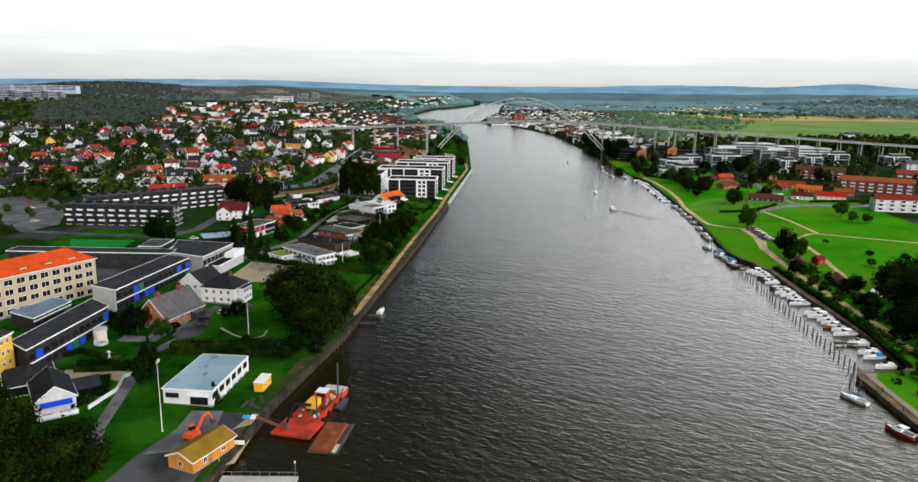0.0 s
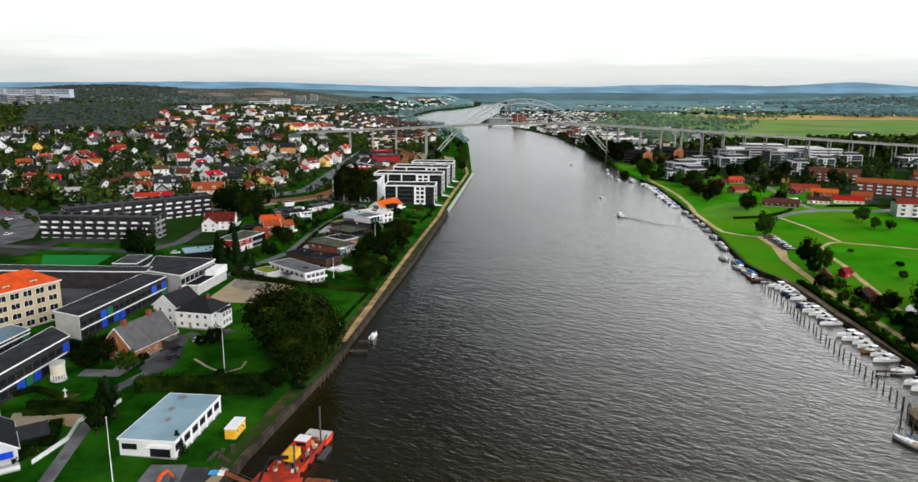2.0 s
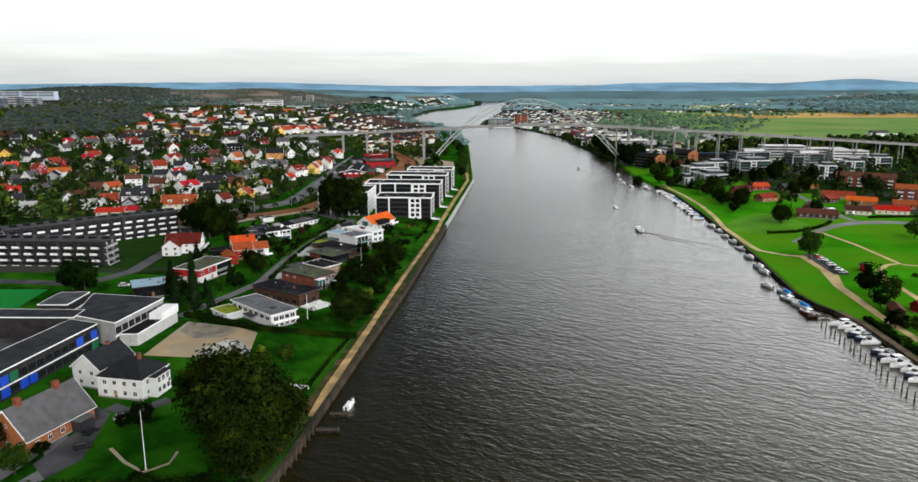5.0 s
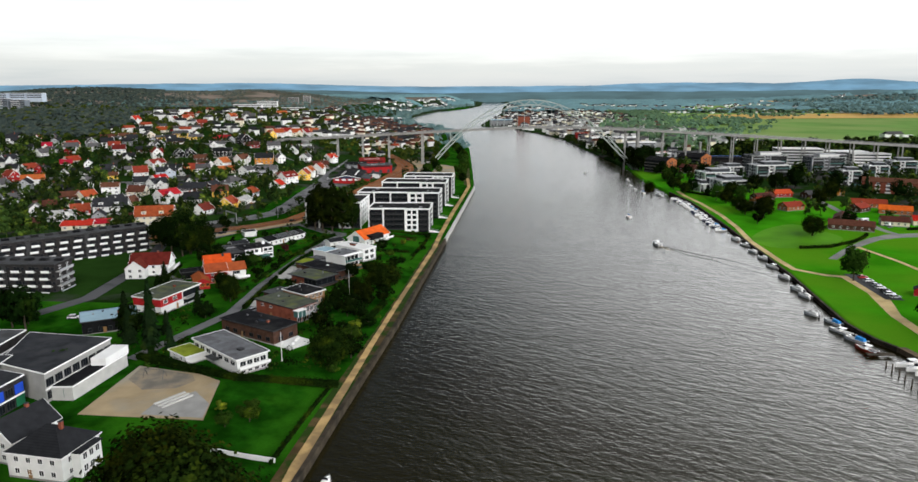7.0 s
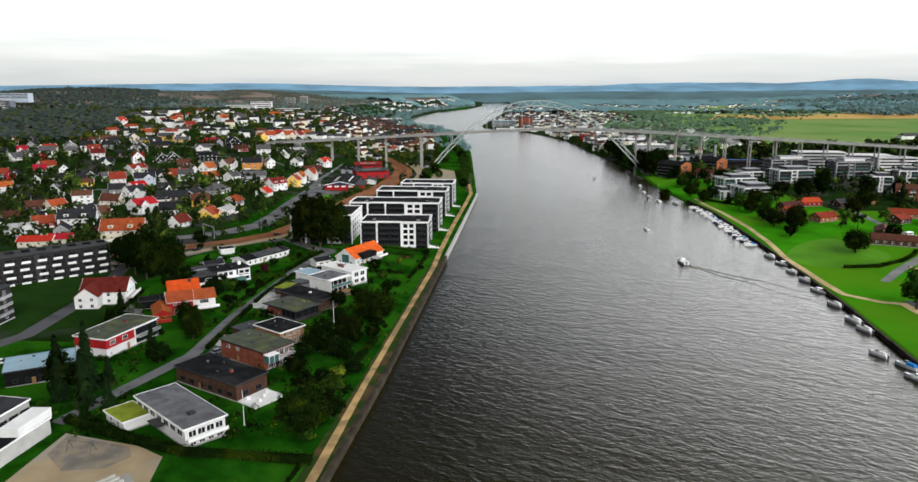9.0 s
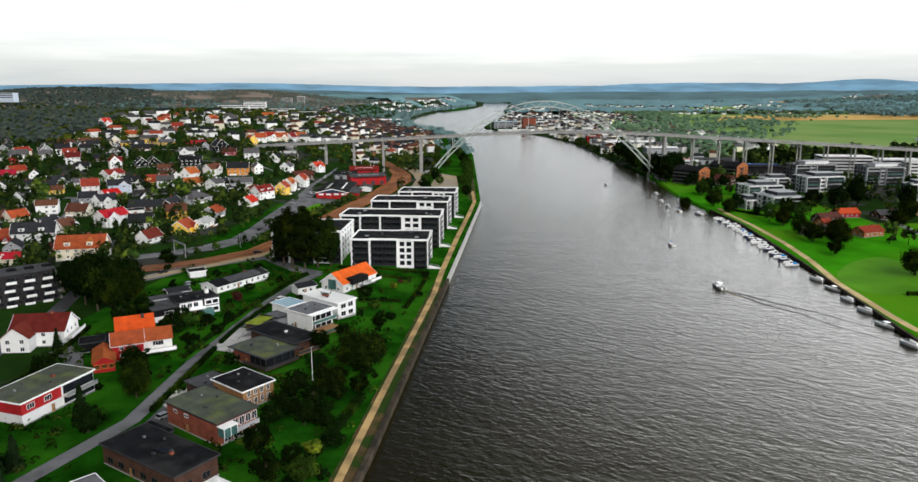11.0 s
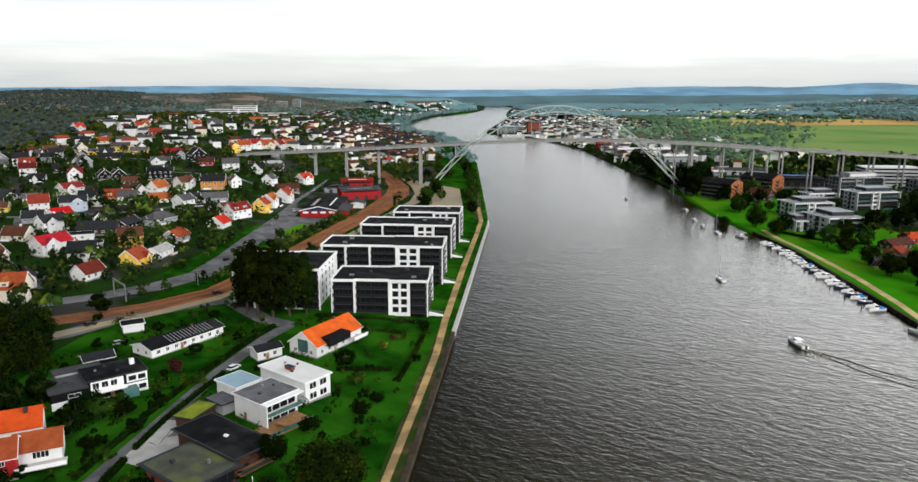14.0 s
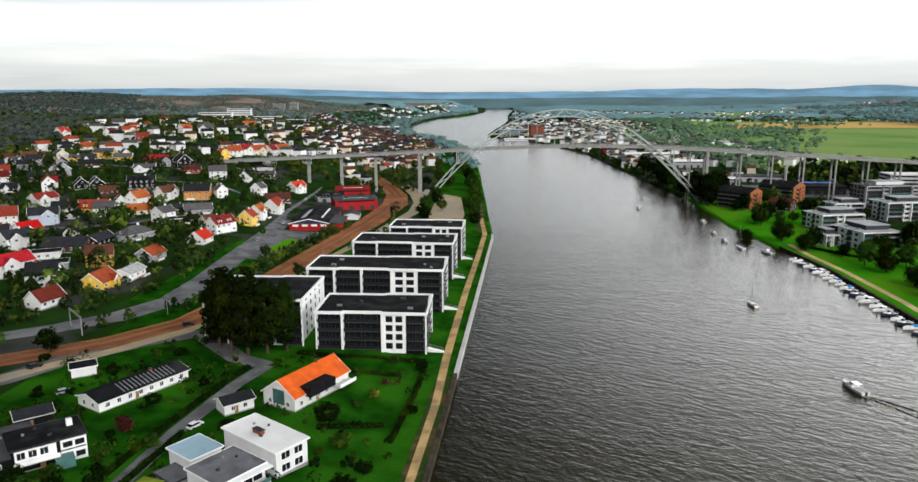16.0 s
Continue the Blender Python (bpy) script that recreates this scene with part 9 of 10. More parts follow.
def modern_flats(x, y, deg, w, d, floors, label, dark=False):
    """White-framed flats: deep balconies to the south, white panels and a dark stair to the west."""
    PLACED.append((x, y, max(w, d) * 0.5))
    b = thing("apartment_building", pose(x, y, land(x, y), 0, 0, deg), label, "apartment building", "modern flats by the river")
    h = floors * 3.0 + 0.2
    x0, y0 = -w / 2, -d / 2
    part("wall", Geo().box(x0 + 0.5, y0 + 1.9, -2.0, w / 2 - 0.5, d / 2, h), SLATE, b, "dark slate-grey walls")
    roof = deck_roof(b, [(x0 + 0.1, y0 + 0.8), (w / 2 - 0.1, y0 + 0.8), (w / 2 - 0.1, d / 2 + 0.3), (x0 + 0.1, d / 2 + 0.3)], h, FELT_GREY if dark else PALEROOF, TRIM if not dark else GREYWALL)
    cuts = [x0, x0 + w * 0.36, x0 + w * 0.52, w / 2]
    for u in cuts:
        part("fin", Geo().box(max(x0, u - 0.3), y0, -1.5, min(w / 2, u + 0.3), y0 + 2.0, h + 0.05), TRIM if not dark or u in (x0, w / 2) else GREYWALL, b, "white upright frame")
    for f in range(floors):
        z = 3.0 * f
        part("slab_edge", Geo().box(x0 + 0.3, y0 + 0.3, z + 2.82, w / 2 - 0.3, y0 + 1.9, z + 3.02), TRIM if f == floors - 1 else GREYWALL, b, "pale floor edge")
        for k, (a, c) in enumerate(zip(cuts, cuts[1:])):
            a, c = a + 0.35, c - 0.35
            part("glazing", Geo().box(a, y0 + 1.8, z + 0.3, c, y0 + 1.92, z + 2.6), SMOKED, b, "dark glazing")
            if k != 1:
                part("balustrade", Geo().box(a, y0 + 0.1, z + 0.05, c, y0 + 0.18, z + 1.05), (SMOKED, GREYWALL, GLASS_GREEN)[(f + k) % 3], b)
            else:
                part("panel", Geo().box(a, y0 + 1.2, z + 0.1, c, y0 + 1.78, z + 1.2), RENDERED if not dark else GREYWALL, b)
        span = d - 3.0
        for k, (lo, hi, mat) in enumerate(((0.0, 0.30, 1), (0.30, 0.48, 0), (0.48, 0.80, 1), (0.80, 1.0, 0))):
            v0, v1 = y0 + 2.4 + span * lo, y0 + 2.4 + span * hi
            if mat:
                part("panel", Geo().box(x0 + 0.2, v0, z - 0.2, x0 + 0.5, v1, z + 3.0), RENDERED if not dark else GREYWALL, b, "pale wall panel")
                window(b, x0 + 0.2, (v0 + v1) / 2, z + 1.6, -90, min(2.2, (v1 - v0) * 0.5), 1.6, DARKTRIM, 1)
            else:
                part("balustrade", Geo().box(x0 - 0.5, v0 + 0.2, z + 0.1, x0 - 0.4, v1 - 0.2, z + 1.1), SMOKED, b)
                part("balcony", Geo().box(x0 - 0.5, v0 + 0.2, z - 0.1, x0 + 0.5, v1 - 0.2, z + 0.1), TRIM, b)
    top = part("penthouse", Geo().box(x0 + w * 0.3, y0 + d * 0.3, h, w / 2 - w * 0.1, d / 2 - d * 0.12, h + 2.6), SLATE if not dark else RENDERED, b)
    part("penthouse_roof", Geo().box(x0 + w * 0.29, y0 + d * 0.29, h + 2.6, w / 2 - w * 0.09, d / 2 - d * 0.11, h + 2.85), PALEROOF, top)
    for u, v in ((-w * 0.35, d * 0.2), (-w * 0.3, -d * 0.1)):
        part("roof_unit", Geo().turned(u, v, h + 0.2, 1.6, 1.1, 0.9), GALVANISED, roof)
    return b


SLATE = material("slate_cladding", (0.055, 0.06, 0.066), 0.7, 0.2, 0.3, 2.0)
PALEROOF = material("pale_grey_membrane", (0.40, 0.41, 0.42), 0.9, 0.15, 0.2, 2.0, second=(0.30, 0.305, 0.31), second_scale=0.1)
modern_flats(225, 697, 9, 24, 26, 3, "white modern flats near the boat moorings")
modern_flats(206.5, 706, 9, 9, 16, 2, "low white wing of modern flats above the lawn")
modern_flats(233, 748, 9, 29, 20, 3, "white modern flats with balconies above the lawn")
modern_flats(293, 777, 8, 33, 19, 4, "tall white modern flats with balconies")
modern_flats(316, 839, 8, 38, 19, 5, "grey glazed modern flats below the bridge", True)
modern_flats(262, 790, 8, 22, 14, 3, "white and grey modern flats by the river")
modern_flats(362, 812, 6, 34, 18, 5, "grey modern flats with glazed balconies", True)
modern_flats(340, 726, -5, 16, 14, 4, "white cubic apartment house among trees")
modern_flats(383, 760, -5, 18, 14, 4, "white cubic apartment house behind trees")
modern_flats(428, 796, -5, 24, 14, 4, "white apartment house behind the flats")
modern_flats(478, 770, -5, 26, 14, 4, "white apartment house near the brick flats")
slab_block(373, 890, -6, 46, 20, 6, RENDERED, "large white stepped office building", roof=WHITEROOF)
slab_block(420, 882, -6, 40, 20, 5, RENDERED, "white office building with long window bands", roof=WHITEROOF)
slab_block(430, 854, -6, 36, 18, 5, RENDERED, "low white office building", roof=WHITEROOF)

# brick houses by the bridge
def river_house(x, y, deg, w, d, floors, label):
    """Dark balconied flats with a brick end wall towards +x."""
    PLACED.append((x, y, w * 0.55))
    b = thing("apartment_building", pose(x, y, land(x, y), 0, 0, deg), label, "apartment building", "brick houses by the bridge")
    h, rise = floors * 3.0 + 0.3, d * 0.16
    part("wall", Geo().box(-w / 2, -d / 2, -2, w / 2 - 0.4, d / 2, h), DARKBRICK, b, "dark brick walls")
    end = Geo().box(w / 2 - 0.4, -d / 2, -2, w / 2, d / 2, h)
    end.solid([(w / 2 - 0.4, -d / 2, h), (w / 2, -d / 2, h), (w / 2, d / 2, h), (w / 2 - 0.4, d / 2, h)], [(w / 2 - 0.4, -0.05, h + rise), (w / 2, -0.05, h + rise), (w / 2, 0.05, h + rise), (w / 2 - 0.4, 0.05, h + rise)])
    e = part("end_wall", end, ORANGEBRICK, b, "orange brick gable end")
    gable_roof(b, w - 0.8, d, h, rise, FELT, 0.3)
    for f in range(floors):
        z = 3.0 * f
        k = part("balcony", Geo().box(-w / 2 + 0.6, -d / 2 - 1.7, z + 0.1, w / 2 - 1.2, -d / 2, z + 0.3), CONCRETE, b)
        part("balustrade", Geo().box(-w / 2 + 0.6, -d / 2 - 1.75, z + 0.3, w / 2 - 1.2, -d / 2 - 1.67, z + 1.2), DARKTRIM, k)
        part("glazing", Geo().box(-w / 2 + 1.2, -d / 2 - 0.07, z + 0.4, w / 2 - 1.8, -d / 2 + 0.02, z + 2.6), GLASS, b)
        for v in (-d * 0.28, d * 0.05, d * 0.32):
            window(e, w / 2, v, z + 1.6, 90, 1.3, 1.5, DARKTRIM, 0)
        if f:
            k = part("balcony", Geo().box(w / 2, -d * 0.2, z + 0.1, w / 2 + 1.4, -d * 0.02, z + 1.2), DARKTRIM, b)
    return b


river_house(211.5, 843, -49, 26, 18, 4, "dark brick flats with an orange brick gable end")
river_house(252, 863, -49, 28, 20, 4, "large dark flats with an orange gable end below the bridge")
house(233, 818, -49, 16, 11, 2, "gable", BROWNWOOD, TILE_BROWN, "low brown house beside the brick flats", pitch=0.5, group="", windows=(0, 1), detail=1, chimney=False)
stack = thing("chimney_stack", pose(268, 893, land(268, 893)), "slim pale concrete chimney beside the bridge", "chimney")
part("shaft", Geo().rod((0, 0, -1), (0, 0, 24), 1.5, 1.2, 12), LIGHTCONCRETE, stack)
part("rim", Geo().rod((0, 0, 24), (0, 0, 24.6), 1.5, 1.5, 12), CONCRETE, stack)
warehouse(290, 905, -6, 60, 22, 7, DARKBRICK, FELT, "long dark hall under the bridge", 1.0)
warehouse(238, 968, -20, 40, 16, 6, GREYWALL, WHITEROOF, "pale hall beside the bridge", 1.0)
warehouse(311, 931, -6, 32, 14, 5, BLUEPANEL, material("blue_sheet_roof", (0.02, 0.16, 0.62), 0.5, 0.2, 0.3, 2.0), "blue sheeted store under the bridge", 0.6)
warehouse(245, 1222, 3, 70, 20, 7, RENDERED, WHITEROOF, "long white boat hall by the river", 1.5)
warehouse(262, 1120, 3, 40, 16, 7, GREYWALL, WHITEROOF, "white-roofed workshop by the river", 1.5)
warehouse(225, 1040, 6, 26, 12, 6, RENDERED, FELT_GREY, "white workshop behind the trees", 1.0)
warehouse(285, 985, -8, 44, 14, 6, GREYWALL, FELT_GREY, "grey hall behind the bridge foot", 1.0)
for i in range(16):
    x, y = 219 + 3.4 * i, 1004 + 1.1 * i + 7 * (i % 2)
    c = thing("container", pose(x, y, land(x, y), 0, 0, 80 + 3 * (i % 3)), "red steel shipping container in a yard", "container", "containers below the bridge")
    part("body", Geo().box(-3.0, -1.2, 0.1, 3.0, 1.2, 2.6), BOATRED, c)
    part("door", Geo().box(-3.06, -1.1, 0.2, -3.0, 1.1, 2.5), RED_PAINT, c)
    for v in (-1.1, 0.9):
        part("sill", Geo().box(-3.0, v, 0.0, 3.0, v + 0.2, 0.1), DARKSTEEL, c)
patch("bridge_yard", [(212, 990), (280, 985), (300, 1030), (225, 1040), (205, 1020)], DECKROAD, "grey yard with stacked containers", "yard", 0.1)
patch("hall_yard", [(225, 885), (330, 872), (345, 900), (330, 950), (240, 960), (215, 910)], DECKROAD, "grey asphalt yard under the bridge", "yard", 0.1)
warehouse(215, 1330, 3, 20, 12, 8, REDWOOD, TILE_RED, "red warehouse by the water", 2.0)
warehouse(150, 1690, 3, 26, 20, 22, REDBRICK, TILE_GREY, "tall red brick mill on the point", 2.0)
warehouse(115, 1640, 3, 60, 16, 6, RENDERED, WHITEROOF, "white quay shed on the point", 1.5)
warehouse(105, 1740, 3, 50, 24, 12, GREYWALL, FELT_BLUE, "grey industrial hall on the point", 1.5)

# bungalows with orange roofs
for x, y, deg, w, wall, tile in ((292, 611, -22, 22, ORANGEBRICK, TILE_RUST), (294, 583, -28, 19, ORANGEBRICK, TILE_ORANGE), (269, 543, -22, 15, CREAM, TILE_BROWN), (291, 543, -18, 20, CREAM, TILE_ORANGE), (233, 601, 20, 15, ORANGEBRICK, TILE_RUST), (236, 531, -25, 24, BROWNWOOD, TILE_BROWN), (276, 594, 30, 12, BROWNWOOD, TILE_RUST), (244, 556, 60, 16, BROWNWOOD, TILE_BROWN), (211, 611, -12, 20, BROWNWOOD, TILE_GREY), (232, 645, 20, 16, BROWNWOOD, TILE_BROWN), (252, 660, 10, 15, REDWOOD, TILE_BRIGHTRED), (276, 655, 15, 18, BROWNWOOD, TILE_GREY), (314, 566, -25, 14, ORANGEBRICK, TILE_RUST), (222, 628, 30, 8, ORANGEBRICK, TILE_RUST), (300, 668, 70, 10, OCHRE, TILE_RED)):
    house(x, y, deg, w, 9, 1, "gable", wall, tile, "", pitch=0.55, group="bungalows by the park", windows=(0, 3), every=3.4, detail=1)
kiosk = house(179.4, 339.6, 20, 4.5, 4, 1, "gable", REDWOOD, TILE_RED, "small red wooden kiosk by the path", pitch=0.8, chimney=False, windows=(0,), group="", category="kiosk", detail=1)
house(169, 337, 70, 9, 4.5, 1, "gable", BROWNWOOD, TILE_BROWN, "small brown boat shed beside the track", pitch=0.6, chimney=False, windows=(), group="boat sheds", category="shed", detail=1)
house(171, 304, 75, 11, 4.5, 1, "gable", BROWNWOOD, TILE_BROWN, "long brown boat shed beside the track", pitch=0.6, chimney=False, windows=(), group="boat sheds", category="shed", detail=1)
house(191, 398, 60, 4, 3, 1, "gable", REDWOOD, TILE_DARK, "small red shed beside parked cars", pitch=0.6, chimney=False, windows=(), group="", category="shed", detail=1)
patch("pond", [(178, 282), (186, 284), (188, 292), (181, 296), (176, 290)], glass_material("pond_water", (0.10, 0.11, 0.10), 0.1), "small pale pond in the park", "pond", 0.08)
def rounded(ring, times=2):
    """The ring with its corners cut."""
    for _ in range(times):
        ring = [(a[0] * k + b[0] * (1 - k), a[1] * k + b[1] * (1 - k)) for a, b in zip(ring, ring[1:] + ring[:1]) for k in (0.75, 0.25)]
    return ring


patch("mound_meadow", rounded([(171.5, 519), (188, 541), (203, 551), (213, 552), (216, 535), (221, 508), (210, 495), (195, 491), (180, 490), (172, 494), (169.5, 504)]), material("mown_meadow", (0.082, 0.26, 0.008), 0.95, 0.2, 0.05, 1.2), "lighter mown grass on a low mound", "meadow", 0.06)
hedge([(186, 489), (201, 486.5), (217, 494), (230, 506), (236, 514)], 2.0, 1.5)
hedge([(268, 528), (290, 530), (320, 528)], 2.0, 1.6)
hedge([(155, 332), (152.5, 300), (150, 270), (147, 238), (141.5, 208)], 2.6, 1.6, "rough green hedge along the harbour track")
hedge([(192, 700), (205, 672), (222, 655)], 1.6, 1.4)
for i, (y, p) in enumerate(((396, CAR_SILVER), (401, CAR_WHITE), (405, CAR_BLACK), (410, CAR_WHITE), (414, CAR_SILVER), (421, CAR_WHITE), (427, CAR_RED))):
    car(180.5 + i * 0.7, y, 5, p, "")
for x, y, p in ((252, 541, CAR_WHITE), (258, 548, CAR_WHITE), (262, 535, CAR_SILVER), (206, 800, CAR_WHITE), (211, 803, CAR_WHITE), (216, 797, CAR_BLACK)):
    car(x, y, 40, p, "")
for x, y, deg in ((256, 552, 20), (263, 541, -60)):
    v = thing("caravan", pose(x, y, land(x, y) + 0.1, 0, 0, deg), "white caravan parked by the bungalows", "caravan", "caravans")
    part("body", Geo().solid([(-2.6, -1.1, 0.5), (2.6, -1.1, 0.5), (2.6, 1.1, 0.5), (-2.6, 1.1, 0.5)], [(-2.3, -1.05, 2.6), (2.2, -1.05, 2.6), (2.2, 1.05, 2.6), (-2.3, 1.05, 2.6)]), GELCOAT, v)
    part("window_band", Geo().box(-1.6, -1.12, 1.4, 1.6, -1.06, 2.0), GLASS, v)
    for s in (-1, 1):
        part("wheel", Geo().rod((0, s * 1.0, 0.32), (0, s * 1.18, 0.32), 0.32, n=10), RUBBER, v)
    part("drawbar", Geo().beam((2.6, 0, 0.5), (3.8, 0, 0.45), 0.1, 0.1), DARKSTEEL, v)

# trees of the east bank
for k, x, y, s, q in (("great", 206, 516, 0.62, 1.0), ("great", 176, 272, 0.9, 1.0), ("great", 189, 283, 0.85, 1.0), ("great", 194, 266, 0.9, 1.0), ("great", 182, 258, 0.9, 1.0), ("broad", 258, 466, 1.1, 1.0), ("broad", 254, 445, 0.8, 0.9), ("broad", 262, 443, 0.7, 0.9), ("broad", 179, 424, 1.4, 1.1), ("broad_dark", 172, 360, 1.2, 1.1), ("broad", 176, 352, 1.0, 1.0), ("broad_dark", 168, 345, 0.8, 1.0), ("broad_dark", 156, 234, 1.3, 1.0), ("broad_dark", 160, 223, 1.3, 1.1), ("broad_dark", 165, 245, 1.2, 1.0), ("broad_dark", 168, 232, 1.3, 1.1), ("great", 205, 579, 0.62, 1.0), ("great", 198, 592, 0.58, 1.0), ("great", 213, 596, 0.6, 1.0), ("great", 201, 615, 0.5, 1.0), ("broad_dark", 193, 560, 0.9, 0.9), ("great", 169, 726, 0.5, 1.0), ("great", 187, 716, 0.62, 1.0), ("great", 188, 690, 0.5, 1.0), ("broad_dark", 190, 848, 1.5, 1.1), ("broad_dark", 196, 856, 1.9, 1.2), ("broad_dark", 189, 862, 2.0, 1.2), ("broad_dark", 199, 868, 2.2, 1.2), ("broad_dark", 207, 876, 2.0, 1.2), ("broad_dark", 187, 877, 2.2, 1.1), ("broad_dark", 190, 905, 1.5, 1.1), ("broad_dark", 190, 965, 2.0, 1.1), ("broad_dark", 194, 1010, 2.0, 1.1), ("broad_dark", 195, 1052, 2.0, 1.1), ("broad", 200, 1080, 1.6, 1.0), ("broad", 192, 940, 1.7, 1.1), ("great", 217, 668, 0.55, 1.0), ("great", 203, 640, 0.5, 1.0), ("broad_dark", 240, 680, 1.4, 1.1), ("broad_dark", 262, 690, 1.4, 1.1), ("broad_dark", 282, 700, 1.5, 1.2), ("great", 280, 640, 0.6, 1.3), ("great", 262, 620, 0.5, 1.2), ("broad_dark", 310, 690, 1.4, 1.2), ("broad_dark", 335, 690, 1.2, 1.2), ("broad_dark", 300, 735, 1.3, 1.2), ("broad_dark", 345, 740, 1.3, 1.2), ("broad_dark", 330, 640, 1.2, 1.2), ("spruce", 312, 650, 1.5, 1.3), ("broad", 200, 330, 0.5, 0.8), ("broad_dark", 212, 352, 0.5, 0.6), ("broad_dark", 224, 342, 0.6, 0.6), ("broad", 205, 382, 0.4, 0.5), ("broad_dark", 240, 540, 1.0, 1.0)):
    tree(k, x, y, s, q)
rng = random.Random(21)
for _ in range(430):
    y = rng.uniform(560, 1000)
    x = along(BANK_RIGHT, y) + rng.uniform(48, 420)
    if x > 0.70 * y + 60 or not free(x, y, 3.0) or abs(y - bridge_y(x)) < 12:
        continue
    far_tree(x, y, rng.uniform(0.7, 1.4), rng.choice(("dark", "green")))
for _ in range(40):
    y = rng.uniform(180, 330)
    x = along(BANK_RIGHT, y) + rng.uniform(8, 24)
    tree(rng.choice(("bush", "bush_dark")), x, y, rng.uniform(0.7, 1.6))
for _ in range(330):
    y = rng.uniform(915, 1010)
    x = rng.uniform(300, 640)
    if free(x, y, 2.0) and abs(y - bridge_y(x)) > 9:
        far_tree(x, y, rng.uniform(1.5, 2.6), rng.choice(("dark", "dark", "green")))
for _ in range(34):
    y = rng.uniform(640, 905)
    x = along(BANK_RIGHT, y) + rng.uniform(14, 60)
    if free(x, y, 3.0) and abs(y - bridge_y(x)) > 9:
        tree(rng.choice(("broad", "broad_dark")), x, y, rng.uniform(0.7, 1.3))
for _ in range(130):
    y = rng.uniform(880, 1400)
    far_tree(along(BANK_RIGHT, y) + rng.uniform(0.5, 10), y, rng.uniform(0.4, 1.0))
rng = random.Random(41)
for _ in range(130):
    y = rng.uniform(500, 720)
    x = rng.uniform(-0.62 * y - 20, -135)
    if free(x, y, 2.5) and clear_of_lines(x, y, 6) and all((x - a - 7 * v) ** 2 + (y - c + 11 * v) ** 2 > (r * 0.75 + 4) ** 2 for a, c, r in HOMES for v in (0, 0.5, 1)):
        far_tree(x, y, rng.uniform(1.0, 1.6), rng.choice(("dark", "dark", "green")))
plant_stands()
rng = random.Random(31)
track_side = [(along(BANK_RIGHT, y) + rng.choice((rng.uniform(3.5, 8), rng.uniform(14, 24))), y) for y in [208 + 0.55 * i for i in range(225)]]
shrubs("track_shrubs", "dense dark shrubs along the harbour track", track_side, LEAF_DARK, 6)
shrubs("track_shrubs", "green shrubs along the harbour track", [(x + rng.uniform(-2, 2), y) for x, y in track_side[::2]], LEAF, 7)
for x, y, s in ((160, 322, 0.7), (165, 318, 0.6), (157, 300, 0.5), (163, 285, 0.8), (155, 275, 0.6), (161, 262, 0.9), (154, 252, 0.7), (170, 290, 0.8)):
    tree("broad_dark" if s > 0.6 else "broad", x, y, s)


# ---- boats ----
def hull_geo(length, beam, side, keel=0.45):
    """A hull with a sheer line, fine bow and square stern, x forward."""
    g, rows = Geo(), 9
    for i in range(rows):
        u = i / (rows - 1)
        x = -length / 2 + length * u
        half = beam / 2 * (0.86 + 0.14 * math.sin(math.pi * min(1, u * 1.6))) * (1 - max(0, (u - 0.45) / 0.55) ** 2.2)
        z = side * (1 + 0.35 * u * u)
        g.v += [(x, -half, z), (x, -half * 0.75, 0.05), (x + 0.0, 0, -keel), (x, half * 0.75, 0.05), (x, half, z)]
    for i in range(rows - 1):
        for j in range(4):
            a = 5 * i + j
            g.f.append((a + 1, a, a + 5, a + 6))
    g.f.append((0, 1, 2, 3, 4))
    return g, rows


def deck_geo(length, beam, side):
    g, rows = Geo(), 9
    for i in range(rows):
        u = i / (rows - 1)
        half = beam / 2 * (0.86 + 0.14 * math.sin(math.pi * min(1, u * 1.6))) * (1 - max(0, (u - 0.45) / 0.55) ** 2.2) * 0.95
        g.v += [(-length / 2 + length * u, s * half, side * (1 + 0.35 * u * u) - 0.12) for s in (-1, 1)]
    for i in range(rows - 1):
        g.f.append((2 * i, 2 * i + 2, 2 * i + 3, 2 * i + 1))
    return g


BOATS = {}


